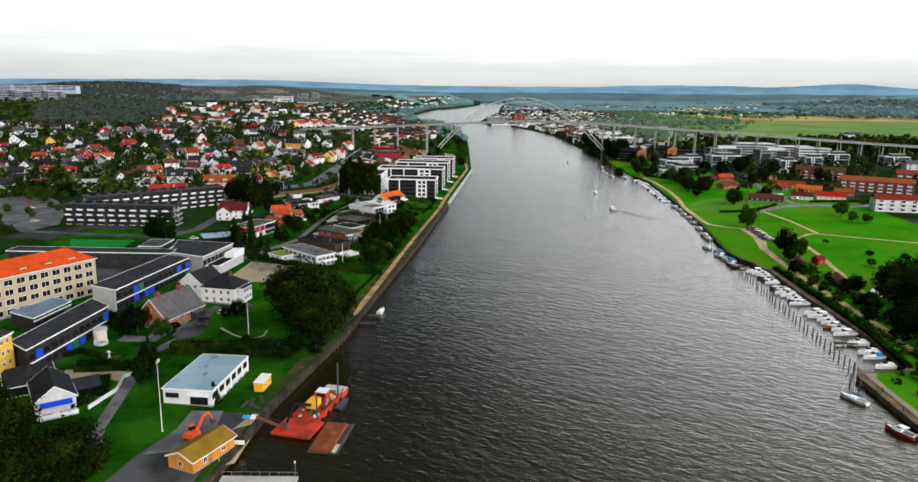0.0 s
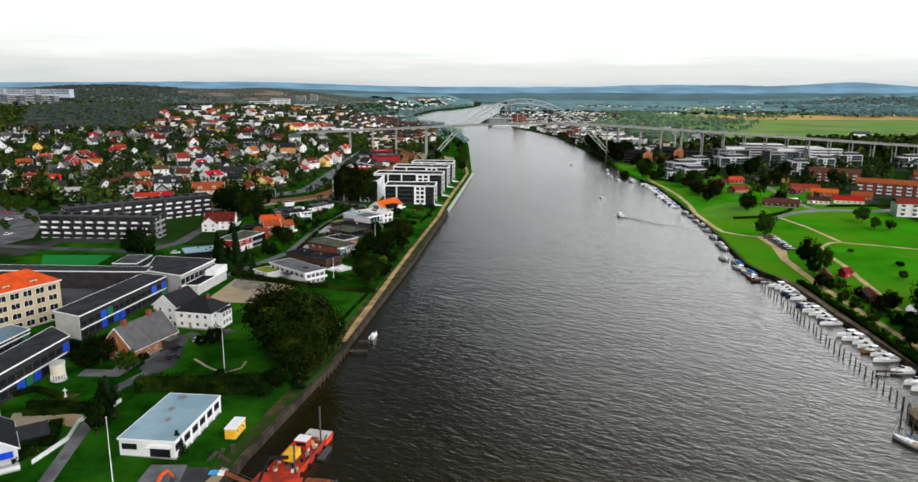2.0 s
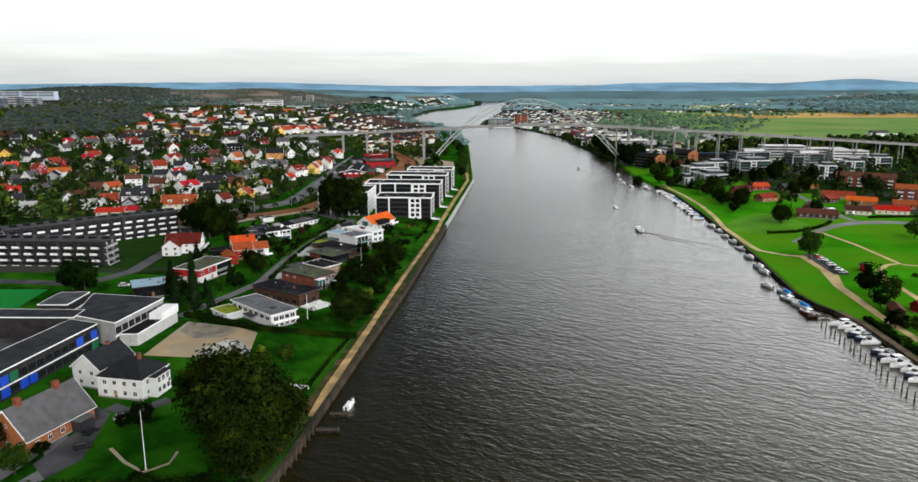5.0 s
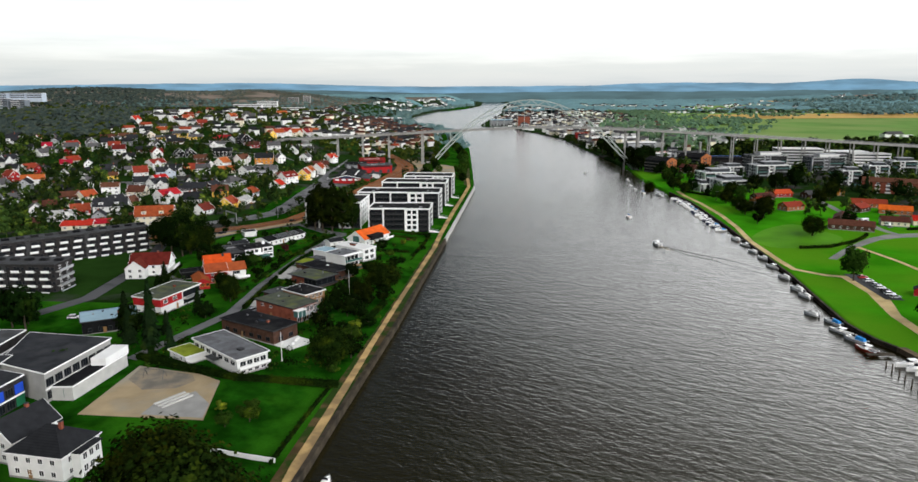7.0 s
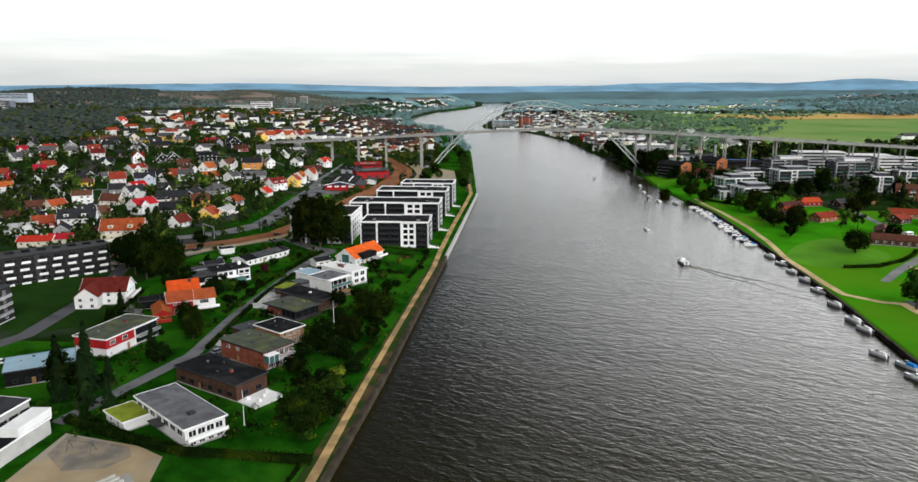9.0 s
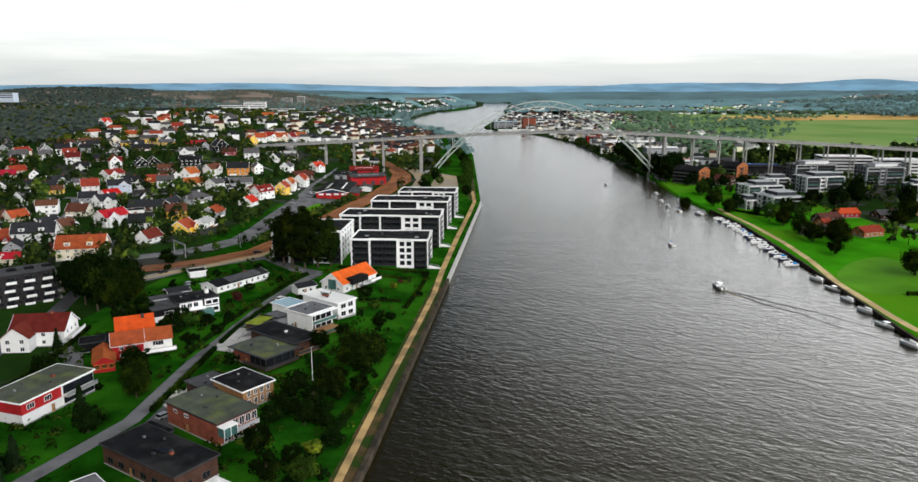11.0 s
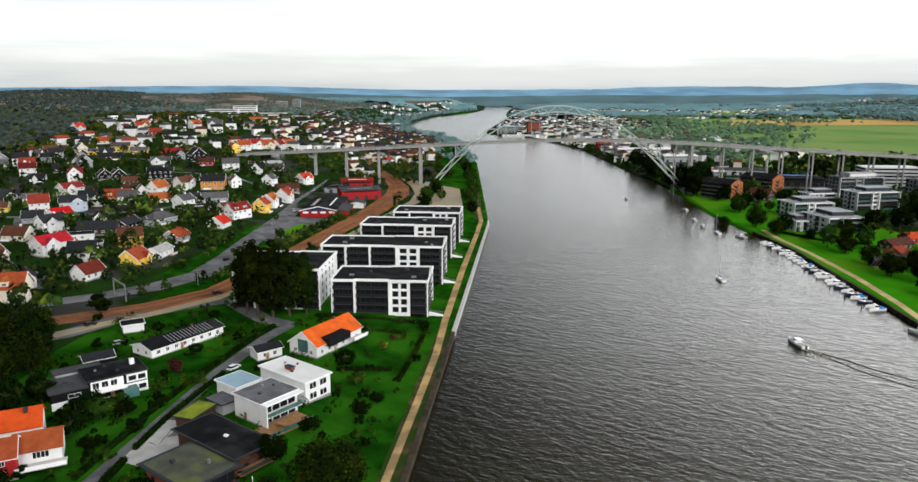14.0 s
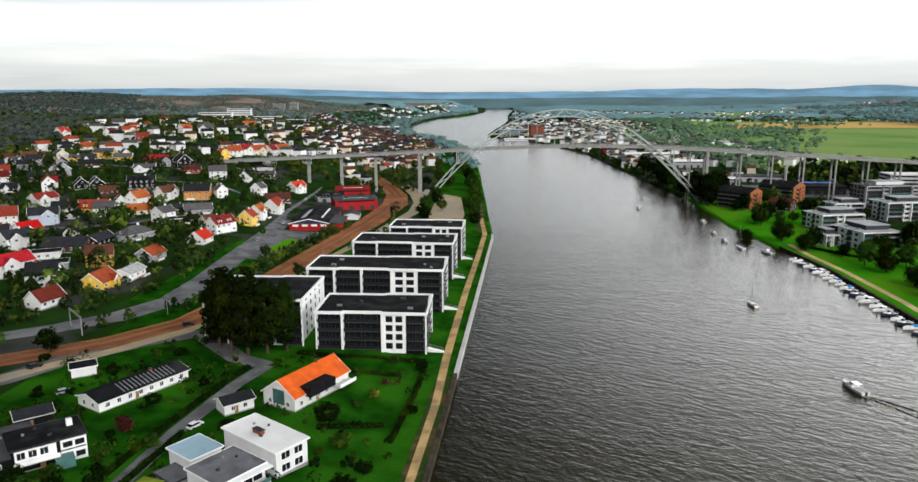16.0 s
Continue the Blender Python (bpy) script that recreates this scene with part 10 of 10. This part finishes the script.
def boat(kind, x, y, deg, scale=1.0):
    m = pose(x, y, 0.02, 0, 0, deg) @ Matrix.Diagonal((scale, scale, scale, 1))
    if kind in BOATS:
        made = copy_thing(BOATS[kind], Matrix.Identity(4))
        made.matrix_basis = m
        return made
    label, length, beam, hullmat, cover = {
        "cruiser": ("white cabin cruiser afloat on the river", 8.5, 2.9, GELCOAT, None),
        "day": ("small white motorboat moored at the bank", 6.0, 2.2, GELCOAT, WHITEROOF),
        "blue": ("motorboat with a blue canvas cover at its mooring", 6.5, 2.4, GELCOAT, BOATBLUE),
        "navy": ("dark blue motorboat at its mooring", 7.0, 2.5, BOATNAVY, None),
        "red": ("red-hulled motorboat with a white cabin", 7.0, 2.6, BOATRED, None),
        "wood": ("varnished wooden boat at its mooring", 7.5, 2.6, TEAK, None),
        "sail": ("white sailing boat with a tall mast", 8.5, 2.7, GELCOAT, None),
    }[kind]
    b = thing("boat", m, label, "boat", "boats")
    g, _ = hull_geo(length, beam, 0.85)
    part("hull", g, hullmat, b, smooth=False)
    part("deck", deck_geo(length, beam, 0.85), TEAK if kind == "wood" else GELCOAT, b)
    part("gunwale", Geo().beam((-length / 2, -beam * 0.43, 0.86), (length * 0.2, -beam * 0.46, 0.95), 0.08, 0.1).beam((-length / 2, beam * 0.43, 0.86), (length * 0.2, beam * 0.46, 0.95), 0.08, 0.1), TRIM, b)
    part("cockpit", Geo().box(-length * 0.42, -beam * 0.33, 0.74, -length * 0.08, beam * 0.33, 0.80), DARKTRIM if kind in ("navy", "red") else LIGHTCONCRETE if kind != "sail" else TEAK, b)
    if kind == "sail":
        part("cabin", Geo().solid([(-0.8, -0.75, 0.75), (2.2, -0.55, 0.85), (2.2, 0.55, 0.85), (-0.8, 0.75, 0.75)], [(-0.7, -0.65, 1.3), (1.8, -0.45, 1.2), (1.8, 0.45, 1.2), (-0.7, 0.65, 1.3)]), GELCOAT, b)
        part("mast", Geo().rod((1.0, 0, 0.8), (1.0, 0, 12.0), 0.09, 0.05), GALVANISED, b)
        boom = part("boom", Geo().rod((0.95, 0, 2.1), (-3.2, 0, 2.0), 0.07), GALVANISED, b)
        part("furled_sail", Geo().rod((0.9, 0, 2.3), (-3.0, 0, 2.2), 0.22, 0.14, 8), BOATBLUE, boom, "blue sail cover")
        for p in ((4.1, 0, 1.1), (-4.0, 0, 0.9), (0.8, -1.25, 0.9), (0.8, 1.25, 0.9)):
            part("stay", Geo().rod(p, (1.0, 0, 11.8), 0.02, n=4), GALVANISED, b)
        return b
    k = length / 7
    cab = part("cabin", Geo().solid([(-0.3 * k, -0.85 * k, 0.75), (2.2 * k, -0.55 * k, 0.95), (2.2 * k, 0.55 * k, 0.95), (-0.3 * k, 0.85 * k, 0.75)], [(-0.2 * k, -0.75 * k, 1.5), (1.1 * k, -0.5 * k, 1.45), (1.1 * k, 0.5 * k, 1.45), (-0.2 * k, 0.75 * k, 1.5)]), GELCOAT, b)
    part("windscreen", Geo().solid([(-0.1 * k, -0.72 * k, 1.5), (1.0 * k, -0.5 * k, 1.45), (1.0 * k, 0.5 * k, 1.45), (-0.1 * k, 0.72 * k, 1.5)], [(-0.3 * k, -0.66 * k, 1.95), (0.4 * k, -0.45 * k, 1.95), (0.4 * k, 0.45 * k, 1.95), (-0.3 * k, 0.66 * k, 1.95)]), GLASS, cab)
    if kind in ("cruiser", "red", "wood"):
        part("hardtop", Geo().box(-1.6 * k, -0.75 * k, 1.95, 0.4 * k, 0.75 * k, 2.05), GELCOAT, b)
        for s in (-1, 1):
            part("hardtop_post", Geo().rod((-1.5 * k, s * 0.7 * k, 0.8), (-1.5 * k, s * 0.7 * k, 1.95), 0.05), GALVANISED, b)
    if cover:
        part("canopy", Geo().solid([(-2.9 * k, -0.95 * k, 0.85), (-0.2 * k, -0.9 * k, 0.85), (-0.2 * k, 0.9 * k, 0.85), (-2.9 * k, 0.95 * k, 0.85)], [(-2.6 * k, -0.5 * k, 1.5), (-0.3 * k, -0.6 * k, 1.8), (-0.3 * k, 0.6 * k, 1.8), (-2.6 * k, 0.5 * k, 1.5)]), cover, b, "canvas cover")
    part("outboard", Geo().box(-length / 2 - 0.5, -0.2, 0.1, -length / 2, 0.2, 1.15), DARKSTEEL, b)
    part("rail", Geo().beam((length * 0.1, -beam * 0.42, 1.35), (length * 0.46, 0, 1.6), 0.05, 0.05).beam((length * 0.1, beam * 0.42, 1.35), (length * 0.46, 0, 1.6), 0.05, 0.05), GALVANISED, b)
    return b


boat("cruiser", 114.5, 507, 99, 1.15)
boat("sail", 119, 592, 95, 0.95)
boat("day", 134.5, 842, 100, 1.0)
boat("red", 114.5, 168.5, 118, 1.1)
boat("sail", 113.5, 188, 118, 0.95)
rng = random.Random(3)
kinds = ("day", "cruiser", "day", "blue", "navy", "day", "cruiser", "day")
y = 212.0
while y < 330:
    if rng.random() < 0.12:
        y += rng.uniform(3, 5)
        continue
    boat("wood" if 247 < y < 252 else rng.choice(kinds), along(BANK_RIGHT, y) - 5.2 + rng.uniform(-0.6, 0.6), y, 186 + rng.uniform(-4, 4), rng.uniform(1.0, 1.25))
    y += 10 if 229 < y < 233 else rng.uniform(3.4, 4.6)
for k, x, y, deg, s in (("red", 139.5, 343, 80, 1.0), ("blue", 141, 352, 85, 1.1), ("cruiser", 140.5, 361, 84, 0.9), ("blue", 143, 371, 80, 1.0), ("day", 140, 381, 85, 0.9), ("day", 149, 405, 75, 1.0), ("day", 150.5, 415, 75, 1.1), ("day", 154, 435, 80, 1.0), ("cruiser", 157.5, 455, 82, 0.8), ("day", 160, 472, 82, 1.0), ("day", 161, 487, 83, 0.9), ("cruiser", 163.5, 503, 83, 0.8), ("day", 164, 518, 84, 1.0), ("sail", 158, 702, 95, 0.9), ("day", 156, 722, 95, 1.0), ("day", 158, 745, 92, 1.0), ("cruiser", 168, 690, 110, 0.9), ("day", 165, 785, 95, 1.0)):
    boat(k, x - 0.8, y, deg + 34 if deg < 90 else deg, s * 1.15)
for i in range(24):
    y = 545 + i * 5.6 + rng.uniform(-0.8, 0.8)
    boat(rng.choice(kinds), along(BANK_RIGHT, y) - 5.5, y, 190 + rng.uniform(-6, 6), rng.uniform(0.85, 1.1))
boat("day", -26.5, 262, 78, 1.0)


def post(x, y, top):
    m = pose(x, y, 0, 0, 0, (x * 37) % 360)
    if "post" in SHARED:
        made = copy_thing(SHARED["post"], Matrix.Identity(4))
        made.matrix_basis = m @ Matrix.Diagonal((1, 1, top / 1.6, 1))
        return
    SHARED["post"] = tagged(new("mooring_post", Geo().rod((0, 0, -2.5), (0, 0, 1.6), 0.24, 0.2, 8).mesh("mooring_post", OLDWOOD)), "dark weathered wooden mooring post in the water", "post", "mooring posts")
    SHARED["post"].matrix_basis = m


for i in range(34):
    u = i / 33
    post(138 - 12.5 * u + rng.uniform(-0.3, 0.3), 330 - 124 * u, rng.uniform(1.8, 2.6))
for i in range(9):
    y = 548 + i * 15
    post(along(BANK_RIGHT, y) - 10.5, y, rng.uniform(1.0, 1.6))
for x, y in ((119, 200), (119.6, 196), (122.5, 190), (121, 178), (123, 172), (124, 205), (125, 209), (120.5, 167)):
    post(x, y, 3.0)
for i in range(9):
    y = 246 - i * 3.2
    post(along(BANK_LEFT, y) + 0.9, y, 2.9)


def jetty(x, y, deg, length, width, label):
    b = thing("jetty", pose(x, y, 0, 0, 0, deg), label, "jetty", "jetties")
    n = int(length / 1.0)
    for i in range(n):
        part("plank", Geo().box(i * length / n, -width / 2, 0.85, (i + 0.93) * length / n, width / 2, 0.95), OLDWOOD, b)
    for s in (-1, 1):
        part("bearer", Geo().box(0, s * width * 0.4 - 0.08, 0.65, length, s * width * 0.4 + 0.08, 0.85), OLDWOOD, b)
    for u in (length * 0.2, length * 0.6, length - 0.3):
        part("pile", Geo().rod((u, 0, -2.5), (u, 0, 1.5), 0.15), OLDWOOD, b)


jetty(145, 338, 180, 9, 2.0, "old wooden jetty with boats alongside")
jetty(139, 232, 180, 8, 1.4, "narrow wooden jetty between moored boats")
jetty(-33, 247, 0, 6, 1.2, "short wooden jetty at the stone quay")
jetty(-31, 256, 0, 5, 1.0, "narrow wooden jetty beside a white boat")
patch("spit_path", [(121.8, 168), (124.2, 168), (125.2, 190), (126.2, 199), (129, 203.4), (125, 203.4), (124, 199)], SAND, "tan path round the grassy spit", "path", 0.5)


# the wake of the cruiser, the foam behind it
g = Geo()
for side, spread in ((-1, 0.30), (1, 0.30)):
    pts = []
    for i in range(40):
        u = i * 2.2
        pts.append((114.8 + u * 0.62 + side * (1.0 + u * spread * 0.25) + 0.8 * math.sin(i * 0.5), 501.5 - u * 0.92 + side * u * 0.03, 0.02))
    for k, (a, c) in enumerate(zip(pts, pts[1:])):
        h, w = 0.2 * (1 - k / 42), 0.5 + 0.015 * k
        g.face((a[0] - w, a[1] - w * 0.5, 0.012), (a[0], a[1], h), (c[0], c[1], h), (c[0] - w, c[1] - w * 0.5, 0.012))
        g.face((a[0], a[1], h), (a[0] + w, a[1] + w * 0.5, 0.012), (c[0] + w, c[1] + w * 0.5, 0.012), (c[0], c[1], h))
setting("boat_wake", g, WATER, "low ripples of a boat's wake on the river", "wake", True)
rngf = random.Random(4)
g = Geo()
for _ in range(90):
    u = rngf.uniform(0, 1) ** 1.6 * 9
    g.turned(115 + u * 0.3 + rngf.gauss(0, 0.5 + u * 0.05), 502.0 - u, 0.03, rngf.uniform(0.2, 0.7), rngf.uniform(0.2, 0.5), 0.05, rngf.uniform(0, 90))
setting("boat_foam", g, CANVAS, "pale foam behind a motorboat", "foam", kind="stuff")


# ---- the distance: woods, fields, far houses and hills ----
patch("field_green", [(330, 1130), (520, 1010), (900, 960), (1500, 1100), (1900, 1900), (1300, 2050), (640, 1960), (430, 1600)], MEADOW, "wide green farm field beyond the bridge", "field", 0.5, cell=40)
patch("field_corn", [(640, 1990), (1300, 2060), (1900, 1920), (2200, 2200), (1400, 2420), (760, 2300)], STUBBLE, "strip of ripe yellow corn", "field", 0.6, cell=60)
patch("field_corn", [(1150, 3300), (1650, 3250), (1850, 4250), (1350, 4350)], STUBBLE, "distant pale corn field", "field", 0.6, cell=120)
farm = thing("farmhouse", pose(720, 1290, land(720, 1290), 0, 0, 10), "white farm buildings in the middle of a field", "farm")
part("barn", Geo().box(-20, -6, -1, 8, 6, 6), RENDERED, farm)
gable_roof(farm, 30, 13, 6, 4, TILE_GREY)
part("shed", Geo().box(16, -5, -1, 34, 5, 4), RENDERED, farm)


def woods(name, label, spots, mat, size=(5, 9), seed=1, quads=6):
    g, rng = Geo(), random.Random(seed)
    for x, y in spots:
        s = rng.uniform(*size)
        z = land(x, y)
        for _ in range(quads):
            e = Vector((rng.gauss(0, 1), rng.gauss(0, 1), abs(rng.gauss(0, 0.8)))).normalized()
            leaf(g, Vector((x, y, z + s * 0.55)) + Vector((e.x * s * 0.4, e.y * s * 0.4, e.z * s * 0.55)), e * 0.7 + Vector((0, -0.3, 0.7)), s * 0.48, rng)
    return tagged(new(name, g.mesh(name, mat)), label, "woodland", kind="stuff")


def canopy(name, label, x0, x1, y0, y1, cell, keep, mat, height, seed):
    """Closed forest seen far off: an uneven roof of crowns with gaps."""
    g, rng, at = Geo(), random.Random(seed), {}
    nx, ny = int((x1 - x0) / cell), int((y1 - y0) / cell)
    for i in range(nx + 1):
        for j in range(ny + 1):
            x, y = x0 + i * cell + rng.uniform(-0.35, 0.35) * cell, y0 + j * cell + rng.uniform(-0.35, 0.35) * cell
            wood = noise.noise(Vector((x * 0.0035, y * 0.0035, seed))) + 0.4 * noise.noise(Vector((x * 0.012, y * 0.012, seed)))
            inside = wood > 0.06 and keep(x, y)
            at[i, j] = len(g.v)
            g.v.append((x, y, land(x, y) + (height * rng.uniform(0.55, 1.2) if inside else -2.0)))
    for i in range(nx):
        for j in range(ny):
            g.f.append((at[i, j], at[i + 1, j], at[i + 1, j + 1], at[i, j + 1]))
    return tagged(new(name, g.mesh(name, mat, True)), label, "woodland", kind="stuff")


rng = random.Random(77)


def scatter(n, x0, x1, y0, y1, keep, gap_noise=None):
    out = []
    while len(out) < n:
        x, y = rng.uniform(x0, x1), rng.uniform(y0, y1)
        if abs(x) > 0.72 * y + 100 or not keep(x, y):
            continue
        if gap_noise and noise.noise(Vector((x * gap_noise, y * gap_noise, 3))) < -0.05:
            continue
        out.append((x, y))
    return out


def in_field(x, y):
    return 330 < x < 2200 and 960 < y < 2420 and x > 330 + max(0, y - 1130) * 0.25 and y > 900 + 0.0 * x


def west(x, y):
    return along(BANK_LEFT, y) - x > 40


def east(x, y):
    return x - along(BANK_RIGHT, y) > 20 and not in_field(x, y)


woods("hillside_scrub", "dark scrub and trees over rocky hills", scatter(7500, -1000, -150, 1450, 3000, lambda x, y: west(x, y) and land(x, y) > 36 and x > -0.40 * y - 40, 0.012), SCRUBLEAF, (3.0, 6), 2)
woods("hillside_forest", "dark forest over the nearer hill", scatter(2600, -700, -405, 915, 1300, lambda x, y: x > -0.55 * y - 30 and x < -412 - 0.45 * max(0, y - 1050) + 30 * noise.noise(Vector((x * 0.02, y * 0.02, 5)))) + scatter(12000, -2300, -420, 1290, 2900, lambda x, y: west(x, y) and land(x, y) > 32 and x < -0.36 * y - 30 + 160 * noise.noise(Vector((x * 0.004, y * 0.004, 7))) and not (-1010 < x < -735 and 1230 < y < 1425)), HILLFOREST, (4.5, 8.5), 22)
woods("valley_woods", "dark green woods between distant houses", scatter(1400, -1000, -20, 900, 1480, lambda x, y: west(x, y) and free(x, y, 0.5)), TOWNLEAF, (4.5, 8.5), 3, 12)
woods("valley_woods_far", "woods in the far valley, hazed blue-green", scatter(1900, -1500, -20, 1480, 3000, lambda x, y: west(x, y) and land(x, y) <= 52), HAZEWOODS, (5, 9), 33)
canopy("far_woods_west", "forest filling the far valley, hazed blue-green", -3400, 100, 2900, 4750, 22, west, HAZEPINES, 13, 4)
canopy("far_woods_east", "forest filling the far plain, hazed blue-green", 100, 3500, 2450, 4750, 22, east, HAZEPINES, 13, 5)
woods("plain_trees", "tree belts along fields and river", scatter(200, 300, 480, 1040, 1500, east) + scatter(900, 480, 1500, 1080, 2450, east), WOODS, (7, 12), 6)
woods("plain_forest", "forest at the end of the fields, hazed blue-green", scatter(2600, 1150, 2600, 2180, 3300, lambda x, y: x > 1330 - (2921 - y) * 0.2 and y > 2120 + 0.1 * abs(x - 1500)), HAZEWOODS, (10, 16), 16)
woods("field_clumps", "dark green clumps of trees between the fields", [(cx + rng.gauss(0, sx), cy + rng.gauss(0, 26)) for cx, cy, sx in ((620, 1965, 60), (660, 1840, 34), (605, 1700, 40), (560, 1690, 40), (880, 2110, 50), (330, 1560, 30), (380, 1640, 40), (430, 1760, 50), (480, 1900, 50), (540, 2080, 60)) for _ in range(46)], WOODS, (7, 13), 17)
woods("bank_woods", "dark trees along the far river bank", [(along(BANK_LEFT, y) - rng.uniform(3, 45), y) for y in [1080 + 8 * i for i in range(300)]], HAZEWOODS, (8, 13), 9)
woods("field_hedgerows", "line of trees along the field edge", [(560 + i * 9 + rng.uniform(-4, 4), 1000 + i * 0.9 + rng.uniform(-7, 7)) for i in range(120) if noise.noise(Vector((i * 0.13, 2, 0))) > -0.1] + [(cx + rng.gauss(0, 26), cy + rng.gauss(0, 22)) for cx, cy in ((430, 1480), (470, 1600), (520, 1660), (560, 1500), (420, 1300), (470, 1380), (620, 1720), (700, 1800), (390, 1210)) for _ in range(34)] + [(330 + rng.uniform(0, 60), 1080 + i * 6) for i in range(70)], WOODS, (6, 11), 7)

# houses too far off to pick apart
def far_houses(name, label, spots, wall, tile, seed):
    rng = random.Random(seed)
    walls, roofs = Geo(), Geo()
    for x, y in spots:
        z, a = land(x, y), rng.uniform(0, 180)
        w, d, h = rng.uniform(8, 14), rng.uniform(7, 9.5), rng.uniform(4.5, 8)
        walls.turned(x, y, z - 1, w, d, h + 1, a)
        c, s = math.cos(radians(a)), math.sin(radians(a))
        p = lambda u, v, zz: (x + u * c - v * s, y + u * s + v * c, zz)
        w2, d2 = w / 2 + 0.4, d / 2 + 0.4
        roofs.solid([p(-w2, -d2, z + h), p(w2, -d2, z + h), p(w2, d2, z + h), p(-w2, d2, z + h)], [p(-w2, -0.1, z + h + 2.9), p(w2, -0.1, z + h + 2.9), p(w2, 0.1, z + h + 2.9), p(-w2, 0.1, z + h + 2.9)])
    b = thing(name, pose(0, 0, 0), label, "houses", kind="stuff")
    part("wall", walls, wall, b)
    part("roof", roofs, tile, b)


far_houses("town_houses", "white houses with dark roofs up the town's hillside", TOWN_FAR[::2], WHITE, TILE_DARK, 11)
far_houses("town_houses", "white houses with grey roofs up the town's hillside", TOWN_FAR[1::4], WHITE, TILE_GREY, 12)
far_houses("town_houses", "cream houses with brown roofs up the town's hillside", TOWN_FAR[3::8], CREAM, TILE_BROWN, 13)
far_houses("town_houses", "white houses with red roofs up the town's hillside", TOWN_FAR[7::8], WHITE, TILE_RED, 14)
west_far = lambda x, y: west(x, y) and land(x, y) < 33 and x > -720
far_houses("distant_houses_white", "scattered white houses with dark roofs far off", scatter(300, -800, -30, 1090, 2000, west_far) + scatter(430, 110, 1900, 1000, 3600, east) + scatter(420, 110, 900, 1650, 3600, east) + scatter(120, 900, 1800, 2430, 2750, east) + scatter(120, -1400, 0, 2600, 4300, west_far), WHITE, TILE_DARK, 1)
far_houses("distant_houses_red", "scattered white houses with red roofs far off", scatter(90, -900, -30, 1090, 2000, west_far) + scatter(90, 110, 1700, 1000, 3300, east), WHITE, TILE_BROWN, 2)
far_houses("distant_houses_mixed", "scattered coloured houses far off", scatter(130, -900, -30, 1090, 2000, west_far) + scatter(120, 110, 1500, 1000, 2600, east), CREAM, TILE_BROWN, 3)
spit_houses = [(rng.uniform(100, 440), rng.uniform(1120, 2050)) for _ in range(420)]
spit_houses = [(x, y) for x, y in spit_houses if x > along(BANK_RIGHT, y) + 8]
far_houses("harbour_town", "dense old white houses on the far point", spit_houses[::2], WHITE, TILE_GREY, 4)
# Grey and pale tiles put the haze over the point into its roofs.
far_houses("harbour_town", "dense old cream houses on the far point", spit_houses[1::4], CREAM, TILE_GREY, 5)
far_houses("harbour_town", "dense old white houses with haze-paled roofs on the point", spit_houses[3::4], WHITE, TILE_PALE, 6)


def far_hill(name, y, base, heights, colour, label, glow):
    """A distant ridge that glows; the haze before it is put into its colour."""
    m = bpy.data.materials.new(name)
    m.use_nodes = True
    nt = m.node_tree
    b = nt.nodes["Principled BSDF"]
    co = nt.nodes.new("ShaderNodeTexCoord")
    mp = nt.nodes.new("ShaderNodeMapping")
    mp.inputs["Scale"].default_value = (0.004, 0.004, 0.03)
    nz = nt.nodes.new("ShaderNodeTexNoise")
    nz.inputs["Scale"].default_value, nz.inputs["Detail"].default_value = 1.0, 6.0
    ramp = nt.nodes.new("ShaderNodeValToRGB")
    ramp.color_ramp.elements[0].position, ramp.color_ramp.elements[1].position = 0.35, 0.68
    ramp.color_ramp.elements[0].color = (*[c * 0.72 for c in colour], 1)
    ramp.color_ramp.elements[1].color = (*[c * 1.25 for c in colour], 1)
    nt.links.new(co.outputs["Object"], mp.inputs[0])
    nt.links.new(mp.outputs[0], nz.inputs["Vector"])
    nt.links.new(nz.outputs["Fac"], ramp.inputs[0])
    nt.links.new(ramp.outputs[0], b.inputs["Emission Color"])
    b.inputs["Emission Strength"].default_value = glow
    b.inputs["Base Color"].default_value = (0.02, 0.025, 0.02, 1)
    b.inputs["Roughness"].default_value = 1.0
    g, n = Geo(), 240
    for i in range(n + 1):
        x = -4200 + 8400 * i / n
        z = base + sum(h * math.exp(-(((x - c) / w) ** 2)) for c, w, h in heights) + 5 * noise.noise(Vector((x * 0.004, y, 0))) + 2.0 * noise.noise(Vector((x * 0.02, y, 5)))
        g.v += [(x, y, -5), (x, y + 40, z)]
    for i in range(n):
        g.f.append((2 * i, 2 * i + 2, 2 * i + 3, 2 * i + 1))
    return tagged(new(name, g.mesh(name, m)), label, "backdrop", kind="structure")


far_hill("backdrop_ridge", 4780, 92, ((-2300, 900, 14), (-1300, 700, 20), (2650, 420, 38), (2900, 1300, 14), (1500, 600, 24), (300, 500, 4)), (0.17, 0.35, 0.52), "wooded hills on the horizon, pale blue with haze", 0.9)
far_hill("backdrop_plain", 4560, 52, ((-2200, 900, 26), (-900, 500, 18), (900, 600, 12), (2400, 900, 22)), (0.085, 0.175, 0.21), "wooded lowland far off, hazed blue-green", 0.75)
